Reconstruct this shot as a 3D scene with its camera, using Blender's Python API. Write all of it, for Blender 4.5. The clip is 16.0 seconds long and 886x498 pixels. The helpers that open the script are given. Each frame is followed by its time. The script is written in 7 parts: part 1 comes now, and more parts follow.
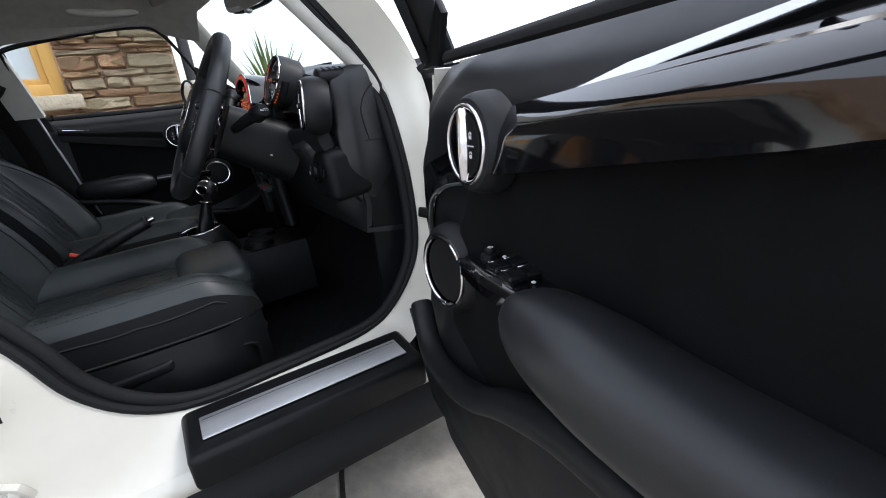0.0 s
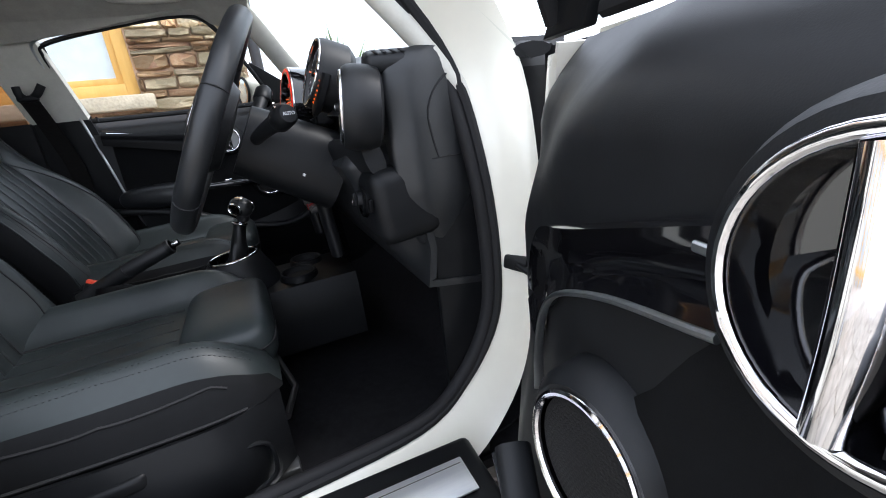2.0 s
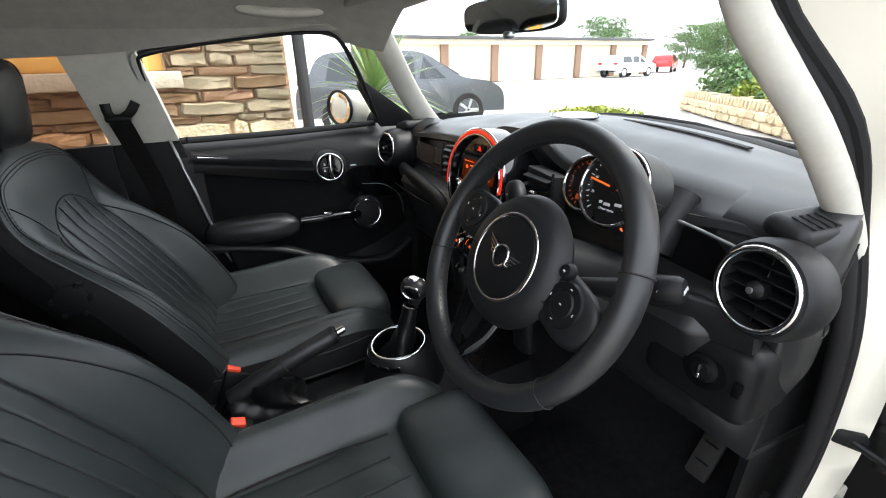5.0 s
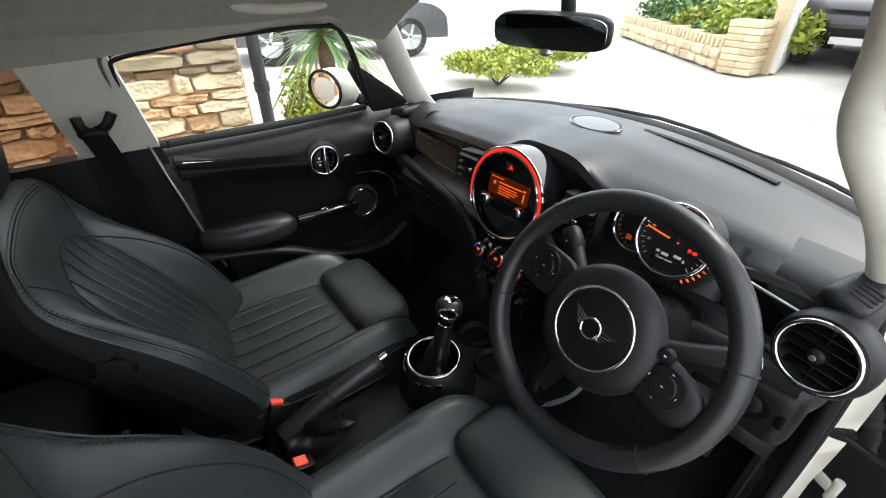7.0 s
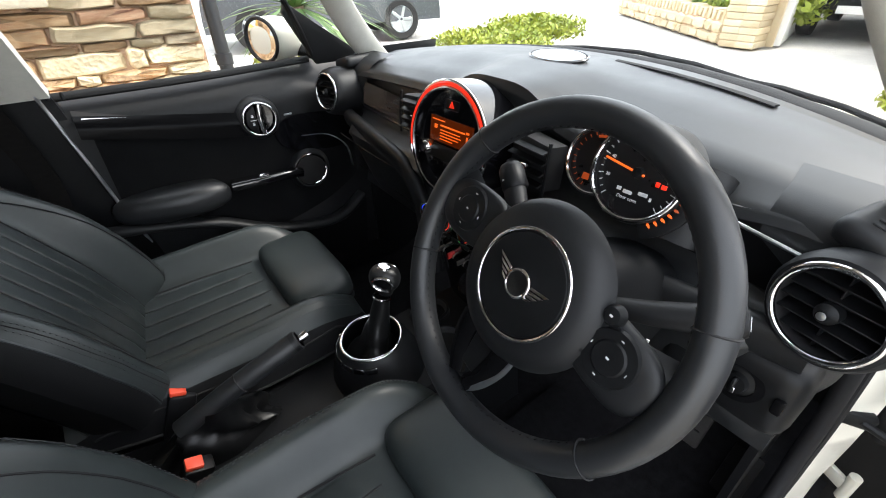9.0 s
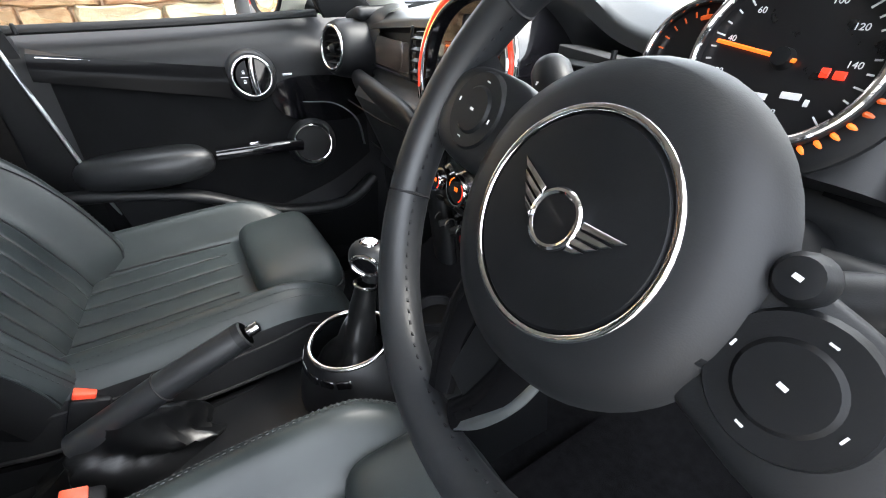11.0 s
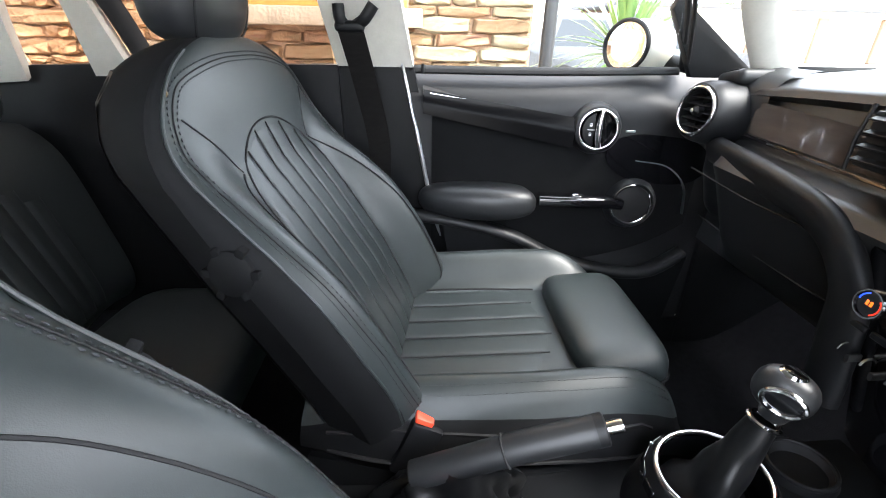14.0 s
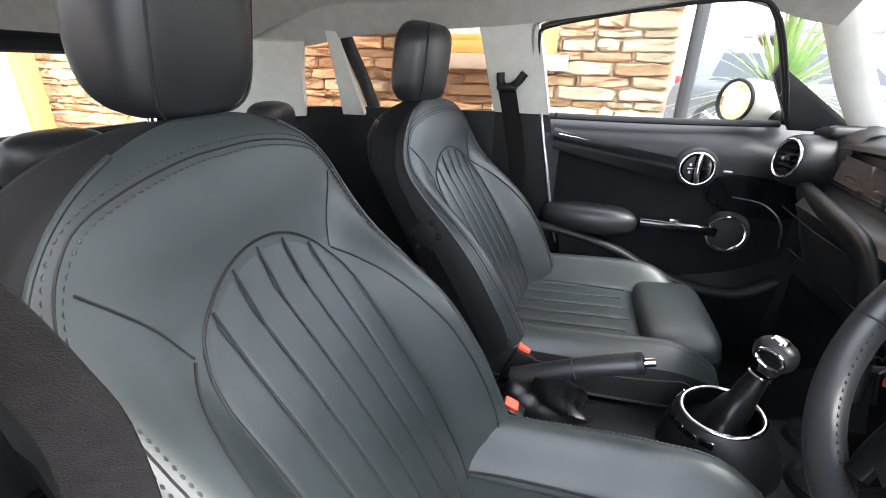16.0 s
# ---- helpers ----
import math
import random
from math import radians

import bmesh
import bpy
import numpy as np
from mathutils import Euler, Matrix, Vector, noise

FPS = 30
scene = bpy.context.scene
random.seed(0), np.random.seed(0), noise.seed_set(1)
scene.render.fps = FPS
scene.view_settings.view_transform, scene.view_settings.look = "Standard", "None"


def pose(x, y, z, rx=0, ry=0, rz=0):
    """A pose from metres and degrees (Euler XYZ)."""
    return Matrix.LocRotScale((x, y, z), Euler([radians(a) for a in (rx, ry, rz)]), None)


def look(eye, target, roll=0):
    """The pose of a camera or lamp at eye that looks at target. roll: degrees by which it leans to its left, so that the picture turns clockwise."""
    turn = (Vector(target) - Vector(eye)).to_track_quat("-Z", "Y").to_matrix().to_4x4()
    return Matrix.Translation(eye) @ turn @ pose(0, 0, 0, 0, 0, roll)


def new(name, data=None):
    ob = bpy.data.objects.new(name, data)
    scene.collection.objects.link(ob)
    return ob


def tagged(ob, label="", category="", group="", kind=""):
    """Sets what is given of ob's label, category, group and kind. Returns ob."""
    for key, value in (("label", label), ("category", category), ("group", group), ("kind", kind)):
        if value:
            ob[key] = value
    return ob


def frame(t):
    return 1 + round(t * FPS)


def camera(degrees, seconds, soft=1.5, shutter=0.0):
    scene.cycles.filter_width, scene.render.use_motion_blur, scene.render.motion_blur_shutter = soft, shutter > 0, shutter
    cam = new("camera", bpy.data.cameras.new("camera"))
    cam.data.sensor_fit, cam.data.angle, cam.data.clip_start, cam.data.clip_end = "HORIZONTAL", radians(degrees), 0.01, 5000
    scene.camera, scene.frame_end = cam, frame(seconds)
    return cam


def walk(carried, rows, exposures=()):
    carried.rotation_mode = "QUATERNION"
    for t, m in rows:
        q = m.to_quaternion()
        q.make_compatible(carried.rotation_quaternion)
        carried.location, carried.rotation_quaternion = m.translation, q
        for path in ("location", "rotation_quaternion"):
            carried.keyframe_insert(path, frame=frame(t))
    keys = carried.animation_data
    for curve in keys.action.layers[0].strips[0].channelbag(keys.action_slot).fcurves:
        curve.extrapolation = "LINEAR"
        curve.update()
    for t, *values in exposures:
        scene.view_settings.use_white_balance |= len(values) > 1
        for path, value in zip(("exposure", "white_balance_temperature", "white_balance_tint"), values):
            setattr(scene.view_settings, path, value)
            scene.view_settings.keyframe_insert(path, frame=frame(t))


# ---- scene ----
cam = camera(90.0, 16.0, soft=1.0)
# seconds, eye, target, roll
PATH = [
    (0, (1.5547, -0.2828, 0.8734), (-0.0669, 0.6883, 0.2197), -6.30),
    (0.5, (1.4560, -0.2342, 0.8815), (-0.2051, 0.6700, 0.2311), -6.67),
    (1, (1.3754, -0.2075, 0.8710), (-0.3223, 0.6440, 0.2442), -6.74),
    (1.5, (1.3001, -0.1751, 0.8784), (-0.4295, 0.6075, 0.2491), -6.68),
    (2, (1.2290, -0.1357, 0.8751), (-0.5310, 0.5766, 0.2465), -6.53),
    (2.5, (1.1379, -0.1728, 0.8783), (-0.6371, 0.5080, 0.2571), -5.67),
    (3, (1.0326, -0.2408, 0.9045), (-0.7484, 0.4356, 0.2959), -4.46),
    (3.5, (0.9575, -0.3172, 0.9359), (-0.8079, 0.3833, 0.3090), -3.68),
    (4, (0.8969, -0.4027, 0.9688), (-0.8407, 0.3496, 0.3247), -2.45),
    (4.5, (0.8436, -0.4861, 1.0526), (-0.8475, 0.3082, 0.3389), -2.03),
    (5, (0.7902, -0.5146, 1.1280), (-0.8498, 0.3290, 0.3541), -1.24),
    (5.2, (0.7692, -0.5574, 1.1678), (-0.8403, 0.3131, 0.3603), -0.75),
    (7.3, (0.5923, -0.6409, 1.3146), (-0.7414, 0.3695, 0.2190), 0.33),
    (7.5, (0.5851, -0.6406, 1.3117), (-0.7259, 0.3823, 0.2004), 0.52),
    (8, (0.5754, -0.6228, 1.2937), (-0.7130, 0.4030, 0.1588), 0.29),
    (8.5, (0.5915, -0.5522, 1.2502), (-0.7205, 0.4523, 0.1233), -0.55),
    (8.7, (0.6035, -0.5194, 1.2204), (-0.7300, 0.4702, 0.1057), -0.90),
    (10.8, (0.5225, -0.3230, 0.9987), (-0.9617, 0.5220, -0.0420), -2.63),
    (11, (0.4963, -0.3526, 0.9961), (-0.9904, 0.5096, -0.0268), -1.25),
    (11.5, (0.4127, -0.3839, 0.9873), (-1.1069, 0.4469, -0.0130), 0.08),
    (12, (0.3896, -0.4112, 1.0167), (-1.1703, 0.3217, 0.0020), 0.53),
    (12.5, (0.3422, -0.4433, 0.9784), (-1.2844, 0.2348, 0.0327), 2.89),
    (13, (0.3125, -0.4763, 0.9727), (-1.3710, 0.0674, 0.0399), 2.91),
    (13.5, (0.3261, -0.5133, 1.0132), (-1.4408, -0.3067, 0.0992), 1.20),
    (14, (0.3372, -0.5621, 1.0094), (-1.4595, -0.4769, 0.1349), 1.28),
    (14.5, (0.3858, -0.5779, 1.0155), (-1.4211, -0.6767, 0.1640), 0.82),
    (15, (0.4602, -0.5770, 1.0228), (-1.3454, -0.8003, 0.1921), 0.70),
    (15.5, (0.5684, -0.5675, 1.0518), (-1.2244, -0.9255, 0.2407), 1.06),
    (16, (0.6770, -0.5322, 1.0836), (-1.0996, -1.0041, 0.2955), 1.20),
]
EXPOSURES = [(0, 0.12, 6050, 12), (1.0, 0.5, 6050, 12), (2.5, 0.85, 6100, 11), (3.5, 1.12, 6250, 10), (5, 1.2, 6500, 9), (8, 1.1, 6500, 9), (11, 2.42, 6400, 9), (12.5, 2.78, 6250, 10), (14, 2.72, 6330, 10), (16, 2.45, 6300, 12)]
walk(cam, [(t, look(eye, target, roll)) for t, eye, target, roll in PATH], EXPOSURES)

# ---- world and light ----
world = bpy.data.worlds.new("world")
scene.world = world
world.use_nodes = True
wn = world.node_tree.nodes
sky = wn.new("ShaderNodeTexSky")
sky.sky_type, sky.sun_disc = "NISHITA", False
sky.sun_elevation, sky.sun_rotation = radians(52), radians(20)
sky.air_density, sky.dust_density, sky.ozone_density = 1.0, 4.0, 1.0
veil = wn.new("ShaderNodeMix")
veil.data_type = "RGBA"
veil.inputs["Factor"].default_value = 0.6
veil.inputs["B"].default_value = (15.0, 15.6, 16.6, 1)
world.node_tree.links.new(sky.outputs[0], veil.inputs["A"])
world.node_tree.links.new(veil.outputs["Result"], wn["Background"].inputs[0])
wn["Background"].inputs[1].default_value = 0.15
sun_data = bpy.data.lights.new("sun", "SUN")
sun_data.energy, sun_data.angle, sun_data.color = 1.5, radians(14), (1.0, 0.96, 0.9)
sun = new("sun", sun_data)
sun.matrix_world = look((0, 0, 10), Vector((0, 0, 10)) - Vector((math.sin(radians(20)) * 0.6, math.cos(radians(20)) * 0.6, 0.79)))


# ---- materials ----
def material(name, color, rough=0.5, metal=0.0, vary=0.15, scale=40.0, bump=0.0, bump_scale=400.0, coat=0.0, second=None, stretch=(1, 1, 1), spec=0.5, island=0.0, glow=None, glow_strength=0.0, rough_vary=0.1):
    m = bpy.data.materials.new(name)
    m.use_nodes = True
    nt = m.node_tree
    n, link = nt.nodes, nt.links.new
    b = n["Principled BSDF"]
    tc = n.new("ShaderNodeTexCoord")
    mp = n.new("ShaderNodeMapping")
    mp.inputs["Scale"].default_value = stretch
    link(tc.outputs["Object"], mp.inputs["Vector"])
    coarse = n.new("ShaderNodeTexNoise")
    coarse.inputs["Scale"].default_value, coarse.inputs["Detail"].default_value = scale, 6
    link(mp.outputs[0], coarse.inputs["Vector"])
    fine = n.new("ShaderNodeTexNoise")
    fine.inputs["Scale"].default_value, fine.inputs["Detail"].default_value = scale * 7, 3
    link(mp.outputs[0], fine.inputs["Vector"])
    add = n.new("ShaderNodeMath")
    add.operation = "MULTIPLY_ADD"
    add.inputs[1].default_value = 0.4
    link(fine.outputs["Fac"], add.inputs[0])
    link(coarse.outputs["Fac"], add.inputs[2])
    ramp = n.new("ShaderNodeMapRange")
    ramp.inputs["From Min"].default_value, ramp.inputs["From Max"].default_value = 0.4, 1.0
    link(add.outputs[0], ramp.inputs["Value"])
    mix = n.new("ShaderNodeMix")
    mix.data_type = "RGBA"
    other = second or tuple(min(1, c * (1 + vary * 2)) for c in color)
    base = color if second else tuple(c * (1 - vary) for c in color)
    mix.inputs["A"].default_value, mix.inputs["B"].default_value = (*base, 1), (*other, 1)
    link(ramp.outputs[0], mix.inputs["Factor"])
    out = mix.outputs["Result"]
    if island:
        info = n.new("ShaderNodeObjectInfo")
        geo = n.new("ShaderNodeNewGeometry")
        both = n.new("ShaderNodeMath")
        both.operation = "ADD"
        link(info.outputs["Random"], both.inputs[0])
        link(geo.outputs["Random Per Island"], both.inputs[1])
        frac = n.new("ShaderNodeMath")
        frac.operation = "FRACT"
        link(both.outputs[0], frac.inputs[0])
        hsv = n.new("ShaderNodeHueSaturation")
        val = n.new("ShaderNodeMapRange")
        val.inputs["To Min"].default_value, val.inputs["To Max"].default_value = 1 - island, 1 + island
        link(frac.outputs[0], val.inputs["Value"])
        link(val.outputs[0], hsv.inputs["Value"])
        hue = n.new("ShaderNodeMapRange")
        hue.inputs["To Min"].default_value, hue.inputs["To Max"].default_value = 0.5 - island * 0.06, 0.5 + island * 0.06
        link(both.outputs[0], hue.inputs["Value"])
        link(hue.outputs[0], hsv.inputs["Hue"])
        link(out, hsv.inputs["Color"])
        out = hsv.outputs[0]
    link(out, b.inputs["Base Color"])
    rr = n.new("ShaderNodeMapRange")
    rr.inputs["To Min"].default_value, rr.inputs["To Max"].default_value = max(0.02, rough - rough_vary), min(1, rough + rough_vary)
    link(coarse.outputs["Fac"], rr.inputs["Value"])
    link(rr.outputs[0], b.inputs["Roughness"])
    b.inputs["Metallic"].default_value = metal
    b.inputs["Specular IOR Level"].default_value = spec
    b.inputs["Coat Weight"].default_value = coat
    b.inputs["Coat Roughness"].default_value = 0.05
    if bump:
        grain = n.new("ShaderNodeTexVoronoi")
        grain.inputs["Scale"].default_value = bump_scale
        link(mp.outputs[0], grain.inputs["Vector"])
        grit = n.new("ShaderNodeTexNoise")
        grit.inputs["Scale"].default_value, grit.inputs["Detail"].default_value = bump_scale * 0.5, 4
        link(mp.outputs[0], grit.inputs["Vector"])
        sumn = n.new("ShaderNodeMath")
        link(grain.outputs["Distance"], sumn.inputs[0])
        link(grit.outputs["Fac"], sumn.inputs[1])
        bp = n.new("ShaderNodeBump")
        bp.inputs["Strength"].default_value, bp.inputs["Distance"].default_value = bump, 0.4 / bump_scale
        link(sumn.outputs[0], bp.inputs["Height"])
        link(bp.outputs[0], b.inputs["Normal"])
    if glow:
        b.inputs["Emission Color"].default_value = (*glow, 1)
        b.inputs["Emission Strength"].default_value = glow_strength
    return m


def glass_material(name, tint, gloss=0.08):
    m = bpy.data.materials.new(name)
    m.use_nodes = True
    nt = m.node_tree
    n, link = nt.nodes, nt.links.new
    n.remove(n["Principled BSDF"])
    tr = n.new("ShaderNodeBsdfTransparent")
    tr.inputs[0].default_value = (*tint, 1)
    gl = n.new("ShaderNodeBsdfGlossy")
    gl.inputs["Roughness"].default_value = 0.02
    lw = n.new("ShaderNodeLayerWeight")
    lw.inputs["Blend"].default_value = 0.5
    fr = n.new("ShaderNodeMath")
    fr.operation = "POWER"
    fr.inputs[1].default_value = 5.0
    link(lw.outputs["Facing"], fr.inputs[0])
    fs = n.new("ShaderNodeMath")
    fs.operation = "MULTIPLY_ADD"
    fs.inputs[1].default_value, fs.inputs[2].default_value = 0.7, 0.035
    link(fr.outputs[0], fs.inputs[0])
    mx = n.new("ShaderNodeMixShader")
    link(fs.outputs[0], mx.inputs[0])
    link(tr.outputs[0], mx.inputs[1])
    link(gl.outputs[0], mx.inputs[2])
    link(mx.outputs[0], n["Material Output"].inputs[0])
    return m


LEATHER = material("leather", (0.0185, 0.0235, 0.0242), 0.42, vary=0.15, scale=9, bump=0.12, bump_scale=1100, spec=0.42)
# Matt black flank covering, darkened further for the shade on the seat sides
FLANK = material("shaded_flank_leatherette", (0.0045, 0.0048, 0.0055), 0.75, vary=0.2, scale=14, bump=0.12, bump_scale=700, spec=0.2)
MESHCLOTH = material("black_speaker_mesh", (0.006, 0.006, 0.0065), 0.6, vary=0.2, scale=60, bump=0.5, bump_scale=700, spec=0.3)
LEATHER_SMOOTH = material("leather_smooth", (0.0115, 0.0125, 0.014), 0.42, vary=0.2, scale=12, bump=0.08, bump_scale=900)
STITCH = material("stitch_thread", (0.026, 0.029, 0.032), 0.7)
# Near-black that paints the shade of seams, gaps and recesses; also dark thread
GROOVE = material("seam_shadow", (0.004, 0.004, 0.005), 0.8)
SOFT = material("soft_touch_plastic", (0.0066, 0.0072, 0.0084), 0.5, vary=0.2, scale=15, bump=0.1, bump_scale=1100, spec=0.34)
DASH = material("dashboard_foam", (0.0115, 0.0125, 0.0138), 0.4, vary=0.2, scale=15, bump=0.10, bump_scale=900, spec=0.5)
HARD = material("hard_plastic", (0.0054, 0.0058, 0.0066), 0.44, vary=0.2, scale=20, bump=0.08, bump_scale=1100, spec=0.2)
PIANO = material("piano_black", (0.004, 0.004, 0.005), 0.06, vary=0.1, coat=0.6, rough_vary=0.03)
GLOSS = material("gloss_black_trim", (0.004, 0.004, 0.0045), 0.22, vary=0.1, rough_vary=0.04, spec=0.06)
CHROME = material("chrome", (0.75, 0.74, 0.76), 0.08, metal=1.0, vary=0.05, rough_vary=0.04)
# Grey metal that stands for the sky mirrored in the driver's gloss door band
SKYSTRIP = material("sky_reflection_metal", (0.5, 0.5, 0.52), 0.06, metal=1.0, vary=0.05, rough_vary=0.02)
SATIN = material("satin_metal", (0.55, 0.58, 0.6), 0.32, metal=1.0, vary=0.08, scale=30, stretch=(1, 0.06, 1))
PLATE = material("brushed_steel_plate", (0.88, 0.9, 0.94), 0.5, metal=1.0, vary=0.06, scale=30, stretch=(1, 0.05, 1))
DARKMETAL = material("dark_metal", (0.12, 0.12, 0.12), 0.4, metal=0.9)
BRASS = material("dull_brass", (0.2, 0.15, 0.08), 0.45, metal=0.8, vary=0.2)
PEDAL = material("worn_pedal_rubber", (0.03, 0.029, 0.028), 0.6, vary=0.3, scale=40, bump=0.2, bump_scale=400)
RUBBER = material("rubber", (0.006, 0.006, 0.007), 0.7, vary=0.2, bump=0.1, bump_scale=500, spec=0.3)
# Dark door cloth with the shade of the lower panel in its colour
INSERT = material("shaded_insert_cloth", (0.0045, 0.0047, 0.0052), 0.9, vary=0.3, scale=25, bump=0.4, bump_scale=1300, spec=0.12)
GAITER = material("gaiter_leather", (0.0042, 0.0045, 0.005), 0.34, vary=0.2, scale=20, bump=0.06, bump_scale=900, spec=0.28)
CARPET = material("carpet", (0.0085, 0.0085, 0.0095), 0.95, vary=0.4, scale=60, bump=0.9, bump_scale=900, spec=0.1)
PAINT = material("cream_car_paint", (0.66, 0.64, 0.56), 0.3, vary=0.03, scale=5, coat=0.7)
HEADLINER = material("headliner_cloth", (0.33, 0.32, 0.29), 0.9, vary=0.08, scale=30, bump=0.4, bump_scale=900, spec=0.2)
PILLAR = material("pillar_trim", (0.5, 0.49, 0.44), 0.75, vary=0.06, scale=30, bump=0.25, bump_scale=700)
FABRIC = material("belt_webbing", (0.0075, 0.007, 0.0068), 0.9, vary=0.3, scale=50, bump=0.6, bump_scale=500, stretch=(1, 1, 3), spec=0.1)
RED = material("red_plastic", (0.75, 0.07, 0.03), 0.4)
GLASS = glass_material("window_glass", (0.93, 0.96, 0.95))
TINTGLASS = glass_material("tinted_window_glass", (0.60, 0.55, 0.52))
MIRROR = material("mirror_glass", (0.82, 0.84, 0.86), 0.03, metal=1.0, vary=0.02, rough_vary=0.01)
DIAL = material("dial_face", (0.006, 0.006, 0.007), 0.3)
WHITE = material("white_print", (0.55, 0.55, 0.56), 0.5, glow=(0.9, 0.9, 0.95), glow_strength=0.02)
ORANGE = material("orange_display", (0.4, 0.08, 0.01), 0.4, glow=(1.0, 0.13, 0.01), glow_strength=0.4)
AMBER = material("dim_amber_print", (0.25, 0.05, 0.01), 0.5, glow=(1.0, 0.14, 0.02), glow_strength=0.09)
DARKORANGE = material("display_glass", (0.05, 0.012, 0.003), 0.15, glow=(1.0, 0.12, 0.01), glow_strength=0.02)
REDGLOW = material("red_light", (0.5, 0.02, 0.01), 0.3, glow=(1.0, 0.035, 0.012), glow_strength=0.3)
BLUEGLOW = material("blue_light", (0.02, 0.04, 0.5), 0.3, glow=(0.02, 0.06, 1.0), glow_strength=0.5)
GREENGLOW = material("green_light", (0.02, 0.4, 0.05), 0.3, glow=(0.05, 1.0, 0.1), glow_strength=0.7)
TRIMWOOD = material("satin_dark_trim", (0.06, 0.048, 0.04), 0.12, vary=0.4, scale=14, stretch=(0.2, 1, 1), coat=0.9)
STONE = material("sandstone", (0.46, 0.215, 0.125), 0.9, second=(0.62, 0.41, 0.28), scale=6, bump=1.0, bump_scale=45, island=0.34, spec=0.2)
PALESTONE = material("pale_sandstone", (0.58, 0.43, 0.28), 0.9, second=(0.74, 0.61, 0.44), scale=6, bump=1.0, bump_scale=45, island=0.2, spec=0.2)
MORTAR = material("mortar", (0.46, 0.31, 0.21), 0.95, vary=0.25, scale=12, bump=0.8, bump_scale=80, spec=0.1)
TIMBER = material("golden_timber", (0.62, 0.33, 0.07), 0.45, second=(0.75, 0.45, 0.13), scale=6, stretch=(1, 1, 0.15), bump=0.2, bump_scale=60)
PAVING = material("paving_slab", (0.24, 0.215, 0.185), 0.6, second=(0.50, 0.46, 0.40), scale=5.5, bump=0.22, bump_scale=120, island=0.12, spec=0.3)
GROUND = material("pale_concrete", (0.46, 0.44, 0.41), 0.85, vary=0.18, scale=0.6, bump=0.5, bump_scale=30, spec=0.2)
JOINT = material("dark_joint", (0.09, 0.08, 0.07), 0.95, vary=0.4, scale=8, bump=0.6, bump_scale=60)
LEAF = material("leaf_green", (0.06, 0.12, 0.03), 0.5, second=(0.14, 0.22, 0.06), scale=3, island=0.35)
LEAFYELLOW = material("leaf_yellow_green", (0.22, 0.27, 0.03), 0.5, second=(0.4, 0.4, 0.05), scale=4, island=0.3)
YUCCA = material("yucca_leaf", (0.09, 0.17, 0.05), 0.45, second=(0.2, 0.3, 0.1), scale=5, island=0.3)
BARK = material("bark", (0.12, 0.085, 0.06), 0.95, vary=0.4, scale=12, bump=0.9, bump_scale=40)
GREYPAINT = material("grey_car_paint", (0.09, 0.1, 0.115), 0.25, metal=0.2, vary=0.03, coat=0.6)
WHITEPAINT = material("white_car_paint", (0.75, 0.75, 0.76), 0.25, vary=0.03, coat=0.5)
REDPAINT = material("red_car_paint", (0.45, 0.03, 0.03), 0.25, vary=0.05, coat=0.5)
BLACKPAINT = material("black_car_paint", (0.012, 0.013, 0.016), 0.2, vary=0.05, coat=0.5)
DARKGLASS = material("dark_car_glass", (0.02, 0.025, 0.03), 0.06, vary=0.1, spec=0.7)
TYRE = material("tyre", (0.02, 0.02, 0.02), 0.8)
CREAMDOOR = material("garage_door_cream", (0.66, 0.6, 0.47), 0.6, vary=0.06, scale=3)
BRICK = material("red_brick", (0.24, 0.15, 0.105), 0.9, vary=0.3, scale=20, bump=0.6, bump_scale=60)
ROOFING = material("dark_roofing", (0.09, 0.09, 0.095), 0.85, vary=0.2, scale=3)
CLADDING = material("timber_cladding", (0.5, 0.38, 0.24), 0.8, second=(0.66, 0.54, 0.38), scale=3, stretch=(1, 1, 0.1), island=0.15)
WHITEWALL = material("white_render", (0.72, 0.71, 0.68), 0.85, vary=0.06, scale=2, bump=0.3, bump_scale=60)
WINDOWGLASS = material("house_window_glass", (0.45, 0.5, 0.52), 0.08, vary=0.2, scale=2, spec=0.8)
BLACKPIPE = material("black_iron_pipe", (0.015, 0.015, 0.017), 0.4)
SILLSTONE = material("sill_stone", (0.42, 0.36, 0.27), 0.85, vary=0.2, scale=8, bump=0.5, bump_scale=60)

# ---- mesh tools ----
WORLD = {}
XF = [Matrix.Identity(4)]


def thing(name, label, category, at=(0, 0, 0), group="", kind=""):
    ob = new(name)
    ob.empty_display_size = 0.1
    ob.matrix_basis = Matrix.Translation(XF[-1] @ Vector(at))
    WORLD[ob] = ob.matrix_basis.copy()
    return tagged(ob, label, category, group, kind)


def finish(bm, name, mat, sharp=38):
    bmesh.ops.recalc_face_normals(bm, faces=bm.faces)
    me = bpy.data.meshes.new(name)
    bm.to_mesh(me)
    bm.free()
    me.materials.append(mat)
    me.shade_smooth()
    me.set_sharp_from_angle(angle=radians(sharp))
    return me


def part(name, bm, mat, parent, label="", sharp=38):
    bm.transform(WORLD[parent].inverted() @ XF[-1])
    ob = new(name, finish(bm, name, mat, sharp))
    ob.parent = parent
    WORLD[ob] = WORLD[parent]
    return tagged(ob, label)


def single(name, bm, mat, label, category, at=None, group="", kind="", sharp=38):
    bm.transform(XF[-1])
    at = XF[-1] @ Vector(at) if at is not None else Vector((0, 0, 0))
    bm.transform(Matrix.Translation(-at))
    ob = new(name, finish(bm, name, mat, sharp))
    ob.matrix_basis = Matrix.Translation(at)
